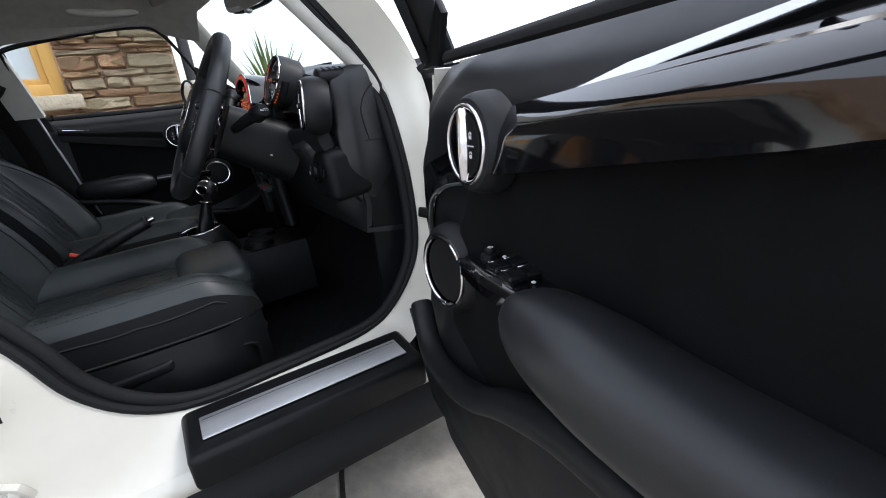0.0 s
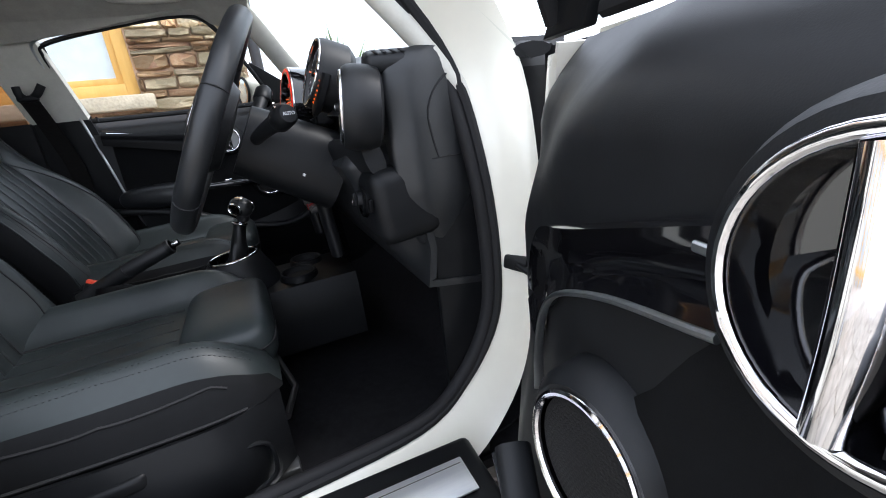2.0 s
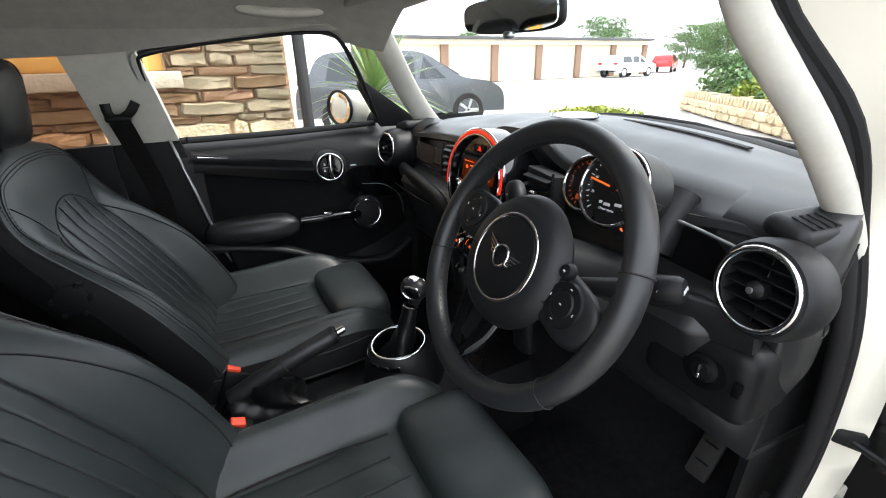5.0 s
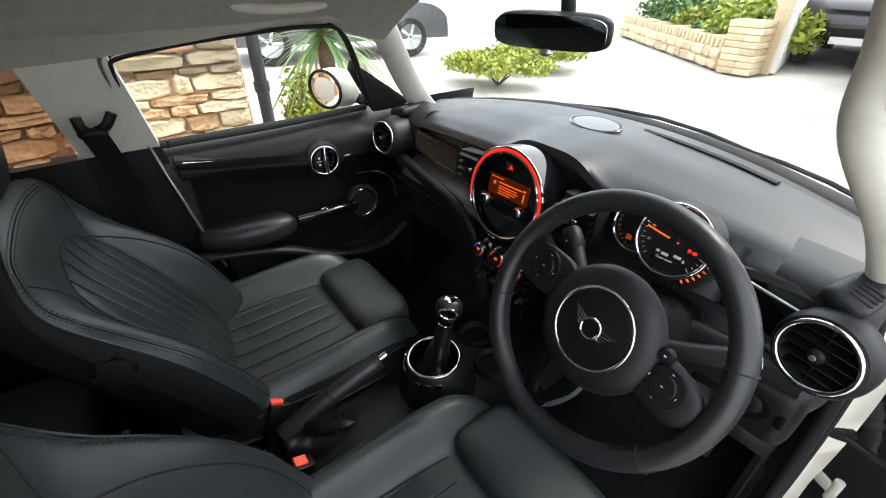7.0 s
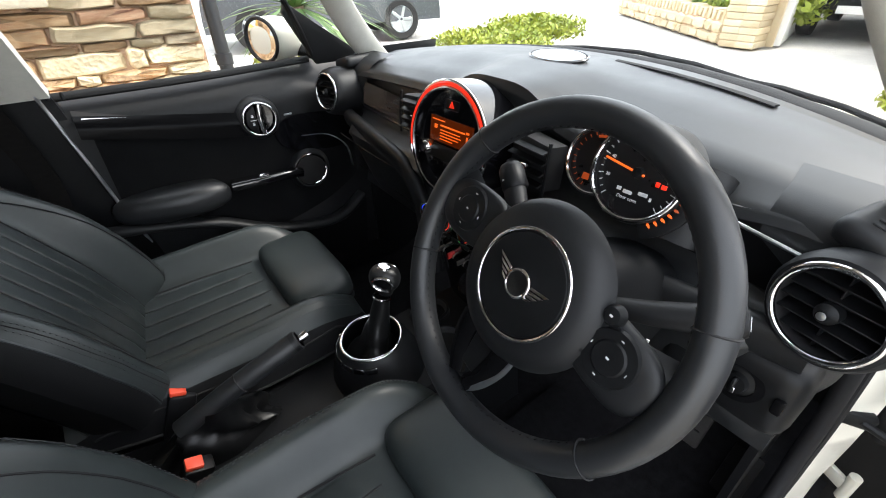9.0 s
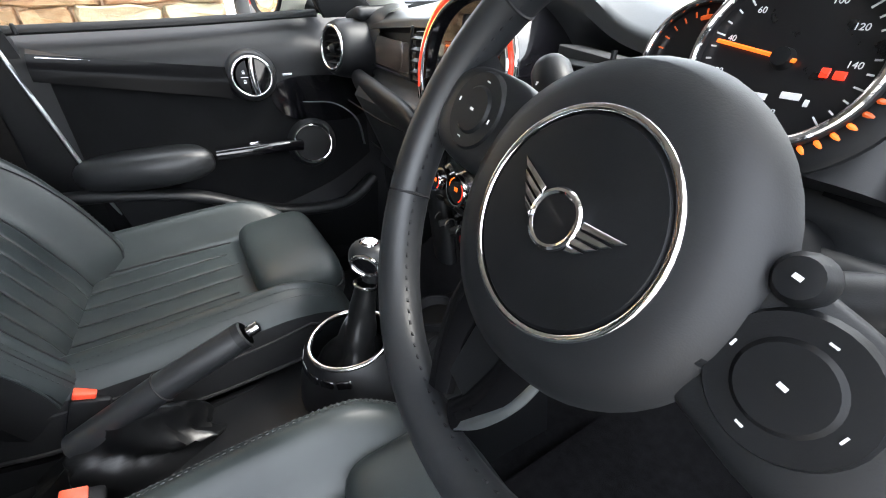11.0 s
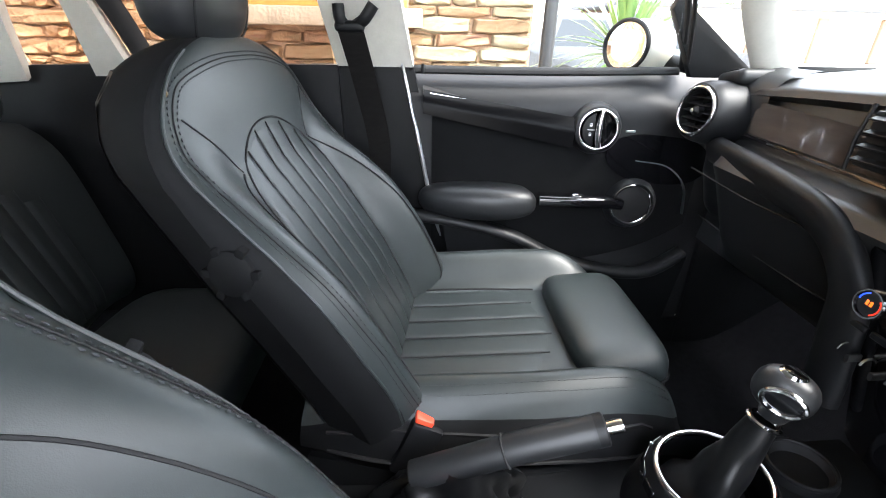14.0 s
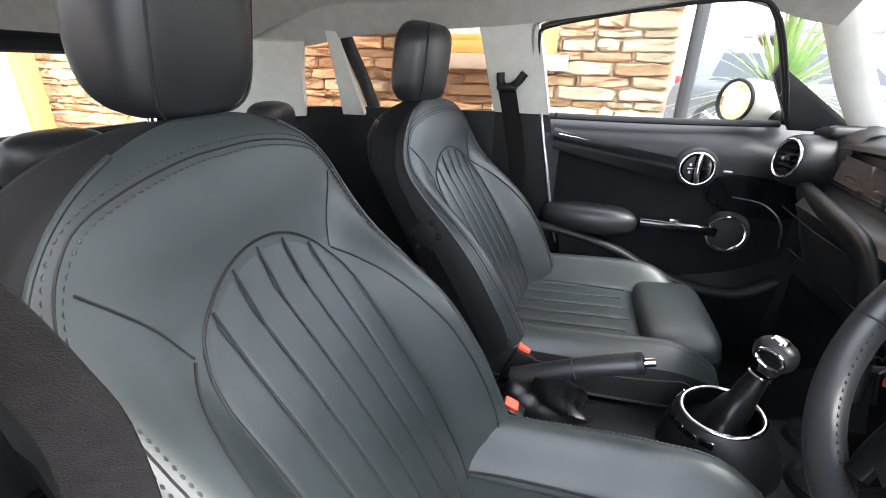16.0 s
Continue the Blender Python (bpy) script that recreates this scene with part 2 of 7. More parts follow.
    WORLD[ob] = ob.matrix_basis.copy()
    return tagged(ob, label, category, group, kind)


def B():
    return bmesh.new()


def grid(bm, fn, nu, nv, closed=False):
    rows = []
    for j in range(nv + 1):
        rows.append([bm.verts.new(fn(i / nu, j / nv)) for i in range(nu if closed else nu + 1)])
    for j in range(nv):
        for i in range(nu):
            k = (i + 1) % nu if closed else i + 1
            bm.faces.new((rows[j][i], rows[j][k], rows[j + 1][k], rows[j + 1][i]))
    return rows


def shell(bm, fn, nu, nv, thick):
    """A sheet with thickness: fn(u, v) on one side, moved along its normal by thick on the other."""
    def normal(u, v):
        e = 1e-3
        a = Vector(fn(min(1, u + e), v)) - Vector(fn(max(0, u - e), v))
        b = Vector(fn(u, min(1, v + e))) - Vector(fn(u, max(0, v - e)))
        n = a.cross(b)
        return n.normalized() if n.length > 1e-12 else Vector((0, 0, 1))
    a = grid(bm, fn, nu, nv)
    b = grid(bm, lambda u, v: Vector(fn(u, v)) + normal(u, v) * thick, nu, nv)
    for i in range(nu):
        bm.faces.new((a[0][i], a[0][i + 1], b[0][i + 1], b[0][i]))
        bm.faces.new((a[nv][i], a[nv][i + 1], b[nv][i + 1], b[nv][i]))
    for j in range(nv):
        bm.faces.new((a[j][0], a[j + 1][0], b[j + 1][0], b[j][0]))
        bm.faces.new((a[j][nu], a[j + 1][nu], b[j + 1][nu], b[j][nu]))
    return bm


def smooth_path(pts, n=8, closed=False):
    """A Catmull-Rom line through pts."""
    pts = [Vector(p) for p in pts]
    out = []
    m = len(pts)
    for i in range(m if closed else m - 1):
        p0 = pts[(i - 1) % m] if closed or i > 0 else pts[0] * 2 - pts[1]
        p1, p2 = pts[i], pts[(i + 1) % m]
        p3 = pts[(i + 2) % m] if closed or i + 2 < m else pts[-1] * 2 - pts[-2]
        for k in range(n):
            t = k / n
            out.append(0.5 * ((2 * p1) + (p2 - p0) * t + (2 * p0 - 5 * p1 + 4 * p2 - p3) * t * t + (3 * p1 - p0 - 3 * p2 + p3) * t ** 3))
    if not closed:
        out.append(pts[-1])
    return out


def sweep(bm, pts, size, closed=False, sides=8, up=None, power=1.0):
    """A tube along pts; size: a radius, (width, height) or a function of 0..1 that gives either."""
    pts = [Vector(p) for p in pts]
    m = len(pts)
    rings = []
    side = None
    for i, p in enumerate(pts):
        a = pts[(i - 1) % m] if closed or i > 0 else p
        b = pts[(i + 1) % m] if closed or i < m - 1 else p
        t = (b - a).normalized()
        if up is not None:
            side = t.cross(Vector(up)).normalized()
        elif side is None:
            side = t.orthogonal().normalized()
        else:
            side = (side - t * side.dot(t)).normalized()
        other = side.cross(t).normalized()
        s = size(i / max(1, m - 1)) if callable(size) else size
        w, h = (s, s) if isinstance(s, (int, float)) else s
        ring = []
        for k in range(sides):
            c, d = math.cos(2 * math.pi * (k + 0.5) / sides), math.sin(2 * math.pi * (k + 0.5) / sides)
            c = math.copysign(abs(c) ** power, c)
            d = math.copysign(abs(d) ** power, d)
            ring.append(bm.verts.new(p + side * (c * w) + other * (d * h)))
        rings.append(ring)
    for i in range(m if closed else m - 1):
        a, b = rings[i], rings[(i + 1) % m]
        for k in range(sides):
            bm.faces.new((a[k], a[(k + 1) % sides], b[(k + 1) % sides], b[k]))
    if not closed:
        bm.faces.new(rings[0])
        bm.faces.new(rings[-1])
    return bm


def frame_of(origin, axis, up=(0, 0, 1)):
    """A pose at origin whose z looks along axis and whose y is as near to up as can be."""
    z = Vector(axis).normalized()
    y = Vector(up) - z * z.dot(Vector(up))
    y = y.normalized() if y.length > 1e-6 else z.orthogonal().normalized()
    x = y.cross(z)
    m = Matrix((x, y, z)).transposed().to_4x4()
    m.translation = Vector(origin)
    return m


def lathe(bm, profile, m, n=32, squash=1.0):
    """Turns a profile of (radius, height) round m's z axis."""
    rings = []
    for r, h in profile:
        if r < 1e-6:
            rings.append([bm.verts.new(m @ Vector((0, 0, h)))])
        else:
            rings.append([bm.verts.new(m @ Vector((r * math.cos(2 * math.pi * k / n), squash * r * math.sin(2 * math.pi * k / n), h))) for k in range(n)])
    for a, b in zip(rings, rings[1:]):
        for k in range(n):
            k2 = (k + 1) % n
            if len(a) == 1 and len(b) == 1:
                continue
            if len(a) == 1:
                bm.faces.new((a[0], b[k], b[k2]))
            elif len(b) == 1:
                bm.faces.new((a[k], a[k2], b[0]))
            else:
                bm.faces.new((a[k], a[k2], b[k2], b[k]))
    return bm


def torus(bm, m, R, r, n=48, k=10, start=0.0, end=360.0, squash=1.0):
    full = end - start >= 360
    pts = [m @ Vector((R * math.cos(radians(start + (end - start) * i / n)), squash * R * math.sin(radians(start + (end - start) * i / n)), 0)) for i in range(n if full else n + 1)]
    return sweep(bm, pts, r, closed=full, sides=k)


def pillow(bm, m, half, e1=0.5, e2=0.5, nu=28, nv=16):
    """A rounded block (superellipsoid)."""
    def power(c, e):
        return math.copysign(abs(c) ** e, c)
    def fn(u, v):
        a, b = 2 * math.pi * u, math.pi * (v - 0.5)
        cb = power(math.cos(b), e1) if abs(v - 0.5) < 0.5 else 0
        return m @ Vector((half[0] * cb * power(math.cos(a), e2), half[1] * cb * power(math.sin(a), e2), half[2] * power(math.sin(b), e1)))
    grid(bm, fn, nu, nv, closed=True)
    bmesh.ops.remove_doubles(bm, verts=bm.verts, dist=1e-6)
    return bm


def rbox(bm, m, size, bevel=0.004, seg=2):
    made = bmesh.ops.create_cube(bm, size=1.0, matrix=m @ Matrix.Diagonal((*size, 1)))
    if bevel:
        edges = list({e for v in made["verts"] for e in v.link_edges})
        bmesh.ops.bevel(bm, geom=edges, offset=bevel, segments=seg, affect="EDGES", profile=0.5)
    return bm


def prism(bm, outline, m, depth, bevel=0.0, seg=2):
    """A plate: an outline in m's x, y, from z = 0 to depth."""
    low = [bm.verts.new(m @ Vector((x, y, 0))) for x, y in outline]
    top = [bm.verts.new(m @ Vector((x, y, depth))) for x, y in outline]
    n = len(outline)
    f1 = bm.faces.new(low)
    f2 = bm.faces.new(top)
    for i in range(n):
        bm.faces.new((low[i], low[(i + 1) % n], top[(i + 1) % n], top[i]))
    if bevel:
        bmesh.ops.bevel(bm, geom=list(f1.edges) + list(f2.edges), offset=bevel, segments=seg, affect="EDGES", profile=0.5)
    return bm


def at(x, y, z, rx=0, ry=0, rz=0):
    return pose(x, y, z, rx, ry, rz)


def ease(a, b, x):
    t = max(0.0, min(1.0, (x - a) / (b - a)))
    return t * t * (3 - 2 * t)


def lerp(table, x):
    """Straight-line reading of a table of (x, value)."""
    if x <= table[0][0]:
        return table[0][1]
    for (a, va), (b, vb) in zip(table, table[1:]):
        if x <= b:
            return va + (vb - va) * (x - a) / (b - a)
    return table[-1][1]



def letters(txt, m, size, mat, parent, name="lettering"):
    """Raised print in the built-in font, centred on m."""
    cu = bpy.data.curves.new(name, "FONT")
    cu.body, cu.size, cu.align_x, cu.align_y, cu.extrude = txt, size, "CENTER", "CENTER", 0.0003
    tmp = bpy.data.objects.new("tmp", cu)
    me = bpy.data.meshes.new_from_object(tmp)
    bm = B()
    bm.from_mesh(me)
    bm.transform(m)
    bpy.data.objects.remove(tmp)
    bpy.data.curves.remove(cu)
    bpy.data.meshes.remove(me)
    return part(name, bm, mat, parent)

# ================= THE CAR =================
SEAT_X = 0.342


# ---- seats ----
def back_line(z):
    return lerp(((0.42, -0.615), (0.55, -0.655), (0.65, -0.705), (0.75, -0.77), (0.84, -0.835), (0.88, -0.85), (0.92, -0.86), (1.04, -0.885)), z)


def back_half(z):
    if z > 0.84:
        return 0.2425 * max(0.02, 1 - ((z - 0.84) / 0.1485) ** 2.3) ** 0.5
    return lerp(((0.42, 0.215), (0.52, 0.24), (0.64, 0.257), (0.74, 0.256), (0.83, 0.242), (0.90, 0.215), (0.94, 0.19), (0.97, 0.16), (0.985, 0.125)), z)


def back_front(x, z, lift=0.0):
    """The leather surface of the backrest, lift metres proud of it."""
    w = back_half(z)
    u = max(-1, min(1, x / w))
    bolster = 0.098 * ease(0.52, 0.86, abs(u)) * ease(0.44, 0.56, z) * (1 - ease(0.70, 0.91, z))
    edge = max(0.0, 1 - abs(u) ** 5) ** 0.5
    top = max(0.0, 1 - max(0.0, (z - 0.90) / 0.087) ** 2.4) ** 0.5
    mid = back_line(z) - 0.02
    return Vector((x, mid + (0.02 + bolster) * edge * top + lift, z + lift * 0.4))


def back_rear(x, z):
    w = back_half(z)
    u = max(-1, min(1, x / w))
    edge = max(0.0, 1 - abs(u) ** 4) ** 0.5
    top = max(0.0, 1 - max(0.0, (z - 0.90) / 0.087) ** 2.4) ** 0.5
    return Vector((x, back_line(z) - 0.02 - 0.11 * edge * top, z))


def cushion_half(y):
    return lerp(((-0.74, 0.22), (-0.6, 0.252), (-0.4, 0.258), (-0.26, 0.25), (-0.2, 0.235), (-0.165, 0.20)), y)


def cushion_top(x, y, lift=0.0):
    w = cushion_half(y)
    u = max(-1, min(1, x / w))
    bolster = 0.078 * ease(0.5, 0.80, abs(u)) * ease(-0.76, -0.62, y) * (1 - 0.45 * ease(-0.3, -0.17, y))
    edge = max(0.0, 1 - abs(u) ** 6) ** 0.5
    nose = max(0.0, 1 - max(0.0, (y + 0.27) / 0.105) ** 2.2) ** 0.5
    return Vector((x, y, 0.45 + (0.042 + 0.012 * ease(-0.6, -0.25, y) + bolster) * edge * nose + lift))


def arch_top(x):
    return 0.782 + 0.098 * max(0.0, 1 - (x / 0.1305) ** 2) ** 0.5


def seat(s):
    """A front seat; its inner side is at local x < 0."""
    XF.append(Matrix.Translation((s * SEAT_X - (0.018 if s > 0 else 0), 0, 0)) @ Matrix.Diagonal((s, 1, 1, 1)))
    ob = thing("car_seat", "black leather sports car seat with pleated centre panels", "car seat", (0, -0.45, 0.26), "front seats")
    # backrest
    yaw = Matrix.Translation((0, -0.80, 0)) @ Matrix.Rotation(radians(6 if s < 0 else 3), 4, "Z") @ Matrix.Translation((0, 0.80, 0))
    tall = 1.05 if s < 0 else 1.105
    back_pose = XF[-1] @ Matrix.Translation((0, 0.05 if s < 0 else 0.035, -0.012 + 0.45 * (1 - tall))) @ yaw @ Matrix.Diagonal((0.97, 1, tall, 1))
    XF.append(back_pose)
    bm = B()
    def front(u, v):
        z = 0.42 + 0.567 * math.sin(math.pi / 2 * v)
        return back_front((2 * u - 1) * back_half(z), z)
    def rear(u, v):
        z = 0.42 + 0.567 * math.sin(math.pi / 2 * v)
        return back_rear((2 * u - 1) * back_half(z), z)
    grid(bm, lambda u, v: front(0.032 + 0.936 * u, v), 48, 44)
    back = part("backrest", bm, LEATHER, ob, "black leather backrest with side bolsters", sharp=60)
    # Backrest sides: matt black, with their shade in the colour too
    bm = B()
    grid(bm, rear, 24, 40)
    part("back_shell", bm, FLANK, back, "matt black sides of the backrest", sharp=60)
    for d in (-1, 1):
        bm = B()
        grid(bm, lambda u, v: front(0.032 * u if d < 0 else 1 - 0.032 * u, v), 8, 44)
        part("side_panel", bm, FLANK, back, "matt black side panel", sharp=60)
        bm = B()
        sweep(bm, smooth_path([back_front(d * 0.937 * back_half(z), z, 0.0005) for z in (0.45, 0.52, 0.58, 0.64, 0.70, 0.76, 0.82, 0.86, 0.89, 0.915, 0.935, 0.95, 0.962, 0.972)], 3), 0.0022, sides=8)
        part("piping", bm, LEATHER, back)
    # pleats of the backrest
    n, half = 6, 0.127
    shift = 0.010 if s > 0 else 0.0
    on_back = lambda x, z, lift=0.0: back_front(x + shift, z, lift)
    for k in range(n):
        a, b = -half + 2 * half * k / n, -half + 2 * half * (k + 1) / n
        bm = B()
        def pleat(u, v, a=a, b=b):
            u = 0.5 - 0.5 * math.cos(math.pi * u)
            x = a + (b - a) * u
            z = 0.47 + (arch_top(x) - 0.47) * v
            rise = 0.0026 * (max(0.0, 1 - abs(2 * u - 1) ** 8) * max(0.0, 1 - abs(2 * v - 1) ** 24)) ** 0.5 - 0.001
            return on_back(x, z, rise)
        grid(bm, pleat, 8, 20)
        part("pleat", bm, LEATHER, back, sharp=60)
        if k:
            # Dark tube paints the shade in the crease between two pleats
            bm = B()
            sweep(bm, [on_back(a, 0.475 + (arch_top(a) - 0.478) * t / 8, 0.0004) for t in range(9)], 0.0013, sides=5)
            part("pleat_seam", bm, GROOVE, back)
    def seam(name, pts, parent, r=0.0021, mat=GROOVE, steps=6, f=back_front, lift=0.0006, dashed=False):
        bm = B()
        if dashed:
            line = [f(p.x, p.y, lift) for p in smooth_path([Vector((a, b, 0)) for a, b in pts], steps)]
            since = 0.0
            for p, q in zip(line, line[1:]):
                n = (q - p).length
                at_ = 0.0075 - since
                while at_ < n:
                    c, t_ = p.lerp(q, at_ / n), (q - p).normalized() * 0.0021
                    sweep(bm, [c - t_, c, c + t_], lambda k: 0.0004 + r * math.sin(math.pi * k), sides=5)
                    at_ += 0.0075
                since = n - (at_ - 0.0075)
            ob_ = part(name, bm, mat, parent)
            return tagged(ob_, kind="stuff")
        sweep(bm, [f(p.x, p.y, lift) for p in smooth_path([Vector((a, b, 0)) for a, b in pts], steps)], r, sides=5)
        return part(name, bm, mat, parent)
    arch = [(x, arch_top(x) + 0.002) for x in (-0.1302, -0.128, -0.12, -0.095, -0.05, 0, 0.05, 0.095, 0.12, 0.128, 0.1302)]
    # Panel seams as thin tubes, the crease shade put into their colour
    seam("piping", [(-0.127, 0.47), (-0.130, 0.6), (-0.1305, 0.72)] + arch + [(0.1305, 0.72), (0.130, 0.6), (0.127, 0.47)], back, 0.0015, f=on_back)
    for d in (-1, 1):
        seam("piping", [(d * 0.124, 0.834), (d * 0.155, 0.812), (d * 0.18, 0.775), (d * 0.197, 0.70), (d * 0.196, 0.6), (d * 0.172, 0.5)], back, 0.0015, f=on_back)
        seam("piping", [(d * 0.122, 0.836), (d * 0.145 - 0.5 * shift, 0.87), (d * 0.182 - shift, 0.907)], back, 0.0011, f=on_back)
    for off in (0.0, 0.005, 0.010):
        side = [(back_half(z) * 0.895 - off, z) for z in (0.5, 0.58, 0.66, 0.74, 0.80, 0.84, 0.87)]
        crown = [(0.203 - off, 0.90 - 0.2 * off), (0.187 - off, 0.925 - 0.5 * off), (0.16 - 0.7 * off, 0.945 - 0.7 * off), (0.11 - 0.4 * off, 0.959 - off), (0.05, 0.966 - off)]
        half_line = side + crown
        line = [(-x, z) for x, z in half_line] + [(0, 0.967 - off)] + half_line[::-1]
        if off == 0.005:
            seam("welt_seam", line, back, 0.0009, GROOVE, 4)
        else:
            seam("stitching", line, back, 0.0008, STITCH, 5, dashed=True)
    # hard rear shell and its map pocket edge
    bm = B()
    grid(bm, lambda u, v: back_rear((2 * u - 1) * back_half(0.45 + 0.5 * v) * 0.9, 0.45 + 0.5 * v) + Vector((0, -0.004, 0)), 12, 16)
    part("rear_shell", bm, HARD, ob, "black plastic seat back shell")
    # small metal tag on the inner shoulder
    bm = B()
    lathe(bm, ((0.0, 0.002), (0.005, 0.002), (0.006, 0.0)), frame_of(back_front(-0.178, 0.93) + Vector((-0.004, -0.006, 0.002)), (-0.9, 0.4, 0.25)), 16)
    part("tag", bm, BRASS, back, "small round brass tag")
    XF.pop()
    # cushion
    XF.append(XF[-1] @ Matrix.Translation((0, 0, 0.018 if s < 0 else 0.008)))
    bm = B()
    def top(u, v):
        y = -0.74 + 0.575 * v
        return cushion_top((2 * u - 1) * cushion_half(y), y)
    def under(u, v):
        y = -0.74 + 0.575 * v
        x = (2 * u - 1) * cushion_half(y)
        w = abs(2 * u - 1)
        return Vector((x, y, 0.45 - 0.04 * max(0.0, 1 - w ** 6) ** 0.5 * max(0.0, 1 - max(0.0, (y + 0.27) / 0.105) ** 2.2) ** 0.5))
    grid(bm, lambda u, v: top(0.03 + 0.94 * u, v), 44, 36)
    cush = part("cushion", bm, LEATHER, ob, "black leather seat cushion with raised sides", sharp=60)
    # Cushion sides in the same flank black, shade included
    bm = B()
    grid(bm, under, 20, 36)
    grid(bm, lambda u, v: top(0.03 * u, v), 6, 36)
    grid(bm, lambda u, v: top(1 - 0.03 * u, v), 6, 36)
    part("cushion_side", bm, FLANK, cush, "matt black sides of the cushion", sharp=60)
    n, half = 5, 0.130
    for k in range(n):
        a, b = -half + 2 * half * k / n, -half + 2 * half * (k + 1) / n
        bm = B()
        def flute(u, v, a=a, b=b):
            u = 0.5 - 0.5 * math.cos(math.pi * u)
            x = a + (b - a) * u
            y = -0.70 + (0.375 - 0.05 * (abs(x) / half) ** 2) * v
            rise = 0.0026 * (max(0.0, 1 - abs(2 * u - 1) ** 8) * max(0.0, 1 - abs(2 * v - 1) ** 24)) ** 0.5 - 0.001
            return cushion_top(x, y, rise)
        grid(bm, flute, 8, 14)
        part("pleat", bm, LEATHER, cush, sharp=60)
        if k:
            # Crease shade between the cushion pleats, as a near-black tube
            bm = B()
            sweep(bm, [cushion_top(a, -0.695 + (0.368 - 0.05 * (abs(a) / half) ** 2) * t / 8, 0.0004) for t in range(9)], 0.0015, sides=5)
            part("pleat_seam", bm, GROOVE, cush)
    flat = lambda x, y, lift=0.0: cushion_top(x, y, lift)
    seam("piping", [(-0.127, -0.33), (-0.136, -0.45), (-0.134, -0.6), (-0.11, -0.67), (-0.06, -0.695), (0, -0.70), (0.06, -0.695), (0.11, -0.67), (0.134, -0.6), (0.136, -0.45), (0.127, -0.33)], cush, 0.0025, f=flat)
    for d in (-1, 1):
        for off in (0.0, 0.011):
            seam("stitching", [(d * (cushion_half(y) * 0.86 - off), y) for y in (-0.68, -0.58, -0.46, -0.34, -0.25, -0.2)], cush, 0.0008, STITCH, f=flat, dashed=True)
        seam("piping", [(d * cushion_half(y) * 0.972, y) for y in (-0.70, -0.62, -0.5, -0.4, -0.3, -0.24)], cush, 0.0026, f=flat)
        bm = B()
        sweep(bm, smooth_path([(d * (cushion_half(y) + 0.001), y, 0.452) for y in (-0.7, -0.6, -0.45, -0.3, -0.22)], 5), 0.003, sides=6)
        part("piping", bm, GROOVE, cush)
    # thigh support
    bm = B()
    pillow(bm, at(0, -0.236, 0.497, 4, 0, 0), (0.155, 0.079, 0.05), 0.5, 0.38, 36, 16)
    pad = part("thigh_support", bm, LEATHER, ob, "padded black leather thigh support", sharp=60)
    bm = B()
    pts = []
    for k in range(40):
        a = 2 * math.pi * k / 40
        c, d = math.cos(a), math.sin(a)
        pts.append(at(0, -0.236, 0.497, 4, 0, 0) @ Vector((0.157 * math.copysign(abs(c) ** 0.38, c), 0.079 * math.copysign(abs(d) ** 0.38, d), 0)))
    sweep(bm, pts, 0.0022, closed=True, sides=5)
    part("piping", bm, GROOVE, pad)
    XF.pop()
    # headrest on two posts
    XF.append(XF[-1] @ Matrix.Translation((0, 0.05, 0.012) if s < 0 else (-0.012, 0.032, 0.052)) @ yaw @ Matrix.Diagonal((0.88 if s < 0 else 0.82, 1, 0.99, 1)))
    bm = B()
    pillow(bm, at(0, -0.915, 1.072, -8, 0, 0), (0.100, 0.048, 0.086), 0.58, 0.66, 40, 24)
    head = part("headrest", bm, LEATHER_SMOOTH, ob, "black leather headrest", sharp=60)
    for d in (-1, 1):
        bm = B()
        pts = []
        for k in range(21):
            b = math.pi * (k / 20 - 0.5)
            c, e = math.cos(b), math.sin(b)
            pts.append(at(0, -0.915, 1.072, -8, 0, 0) @ Vector((d * 0.082 * abs(c) ** 0.45 * 0.96, 0.047 * abs(c) ** 0.42 * (1 - 0.84 ** 3.6) ** 0.28, 0.0835 * math.copysign(abs(e) ** 0.45, e))))
        sweep(bm, pts, 0.0018, sides=5)
        part("stitching", bm, GROOVE, head)
        bm = B()
        sweep(bm, [(d * 0.055, -0.905, 0.94), (d * 0.055, -0.912, 1.01)], 0.006, sides=10)
        part("headrest_post", bm, CHROME, ob, "chrome headrest post")
        bm = B()
        lathe(bm, ((0, 0.014), (0.012, 0.013), (0.014, 0.0)), frame_of((d * 0.055, -0.906, 0.972), (0, 0, 1)), 14)
        part("post_collar", bm, HARD, ob)
    XF.pop()
    # base: side valance, rails, lever, knob
    for d in (-1, 1):
        bm = B()
        def valance(u, v, d=d):
            y = -0.73 + 0.55 * u
            low = 0.275 + 0.04 * ease(0.7, 1.0, u)
            z = 0.456 + (low - 0.456) * v
            return Vector((d * (cushion_half(y) + 0.004 + 0.016 * math.sin(math.pi * v) - 0.025 * ease(0.85, 1, u)), y, z))
        shell(bm, valance, 16, 6, -0.012)
        side = part("valance", bm, HARD, ob, "black plastic seat side trim")
        bm = B()
        rbox(bm, at(d * 0.20, -0.45, 0.285), (0.035, 0.56, 0.03), 0.004)
        part("rail", bm, DARKMETAL, ob, "steel seat rail")
    bm = B()
    sweep(bm, smooth_path([(0.270, -0.53, 0.414), (0.277, -0.515, 0.415), (0.279, -0.44, 0.420), (0.278, -0.375, 0.425), (0.270, -0.362, 0.426)], 5), (0.008, 0.012), sides=12, up=(0, 0, 1), power=0.7)
    part("height_lever", bm, HARD, ob, "black height lever")
    bm = B()
    rbox(bm, at(0.2695, -0.44, 0.441, 0, 0, 0), (0.003, 0.010, 0.005), 0.0)
    part("lever_mark", bm, WHITE, ob)
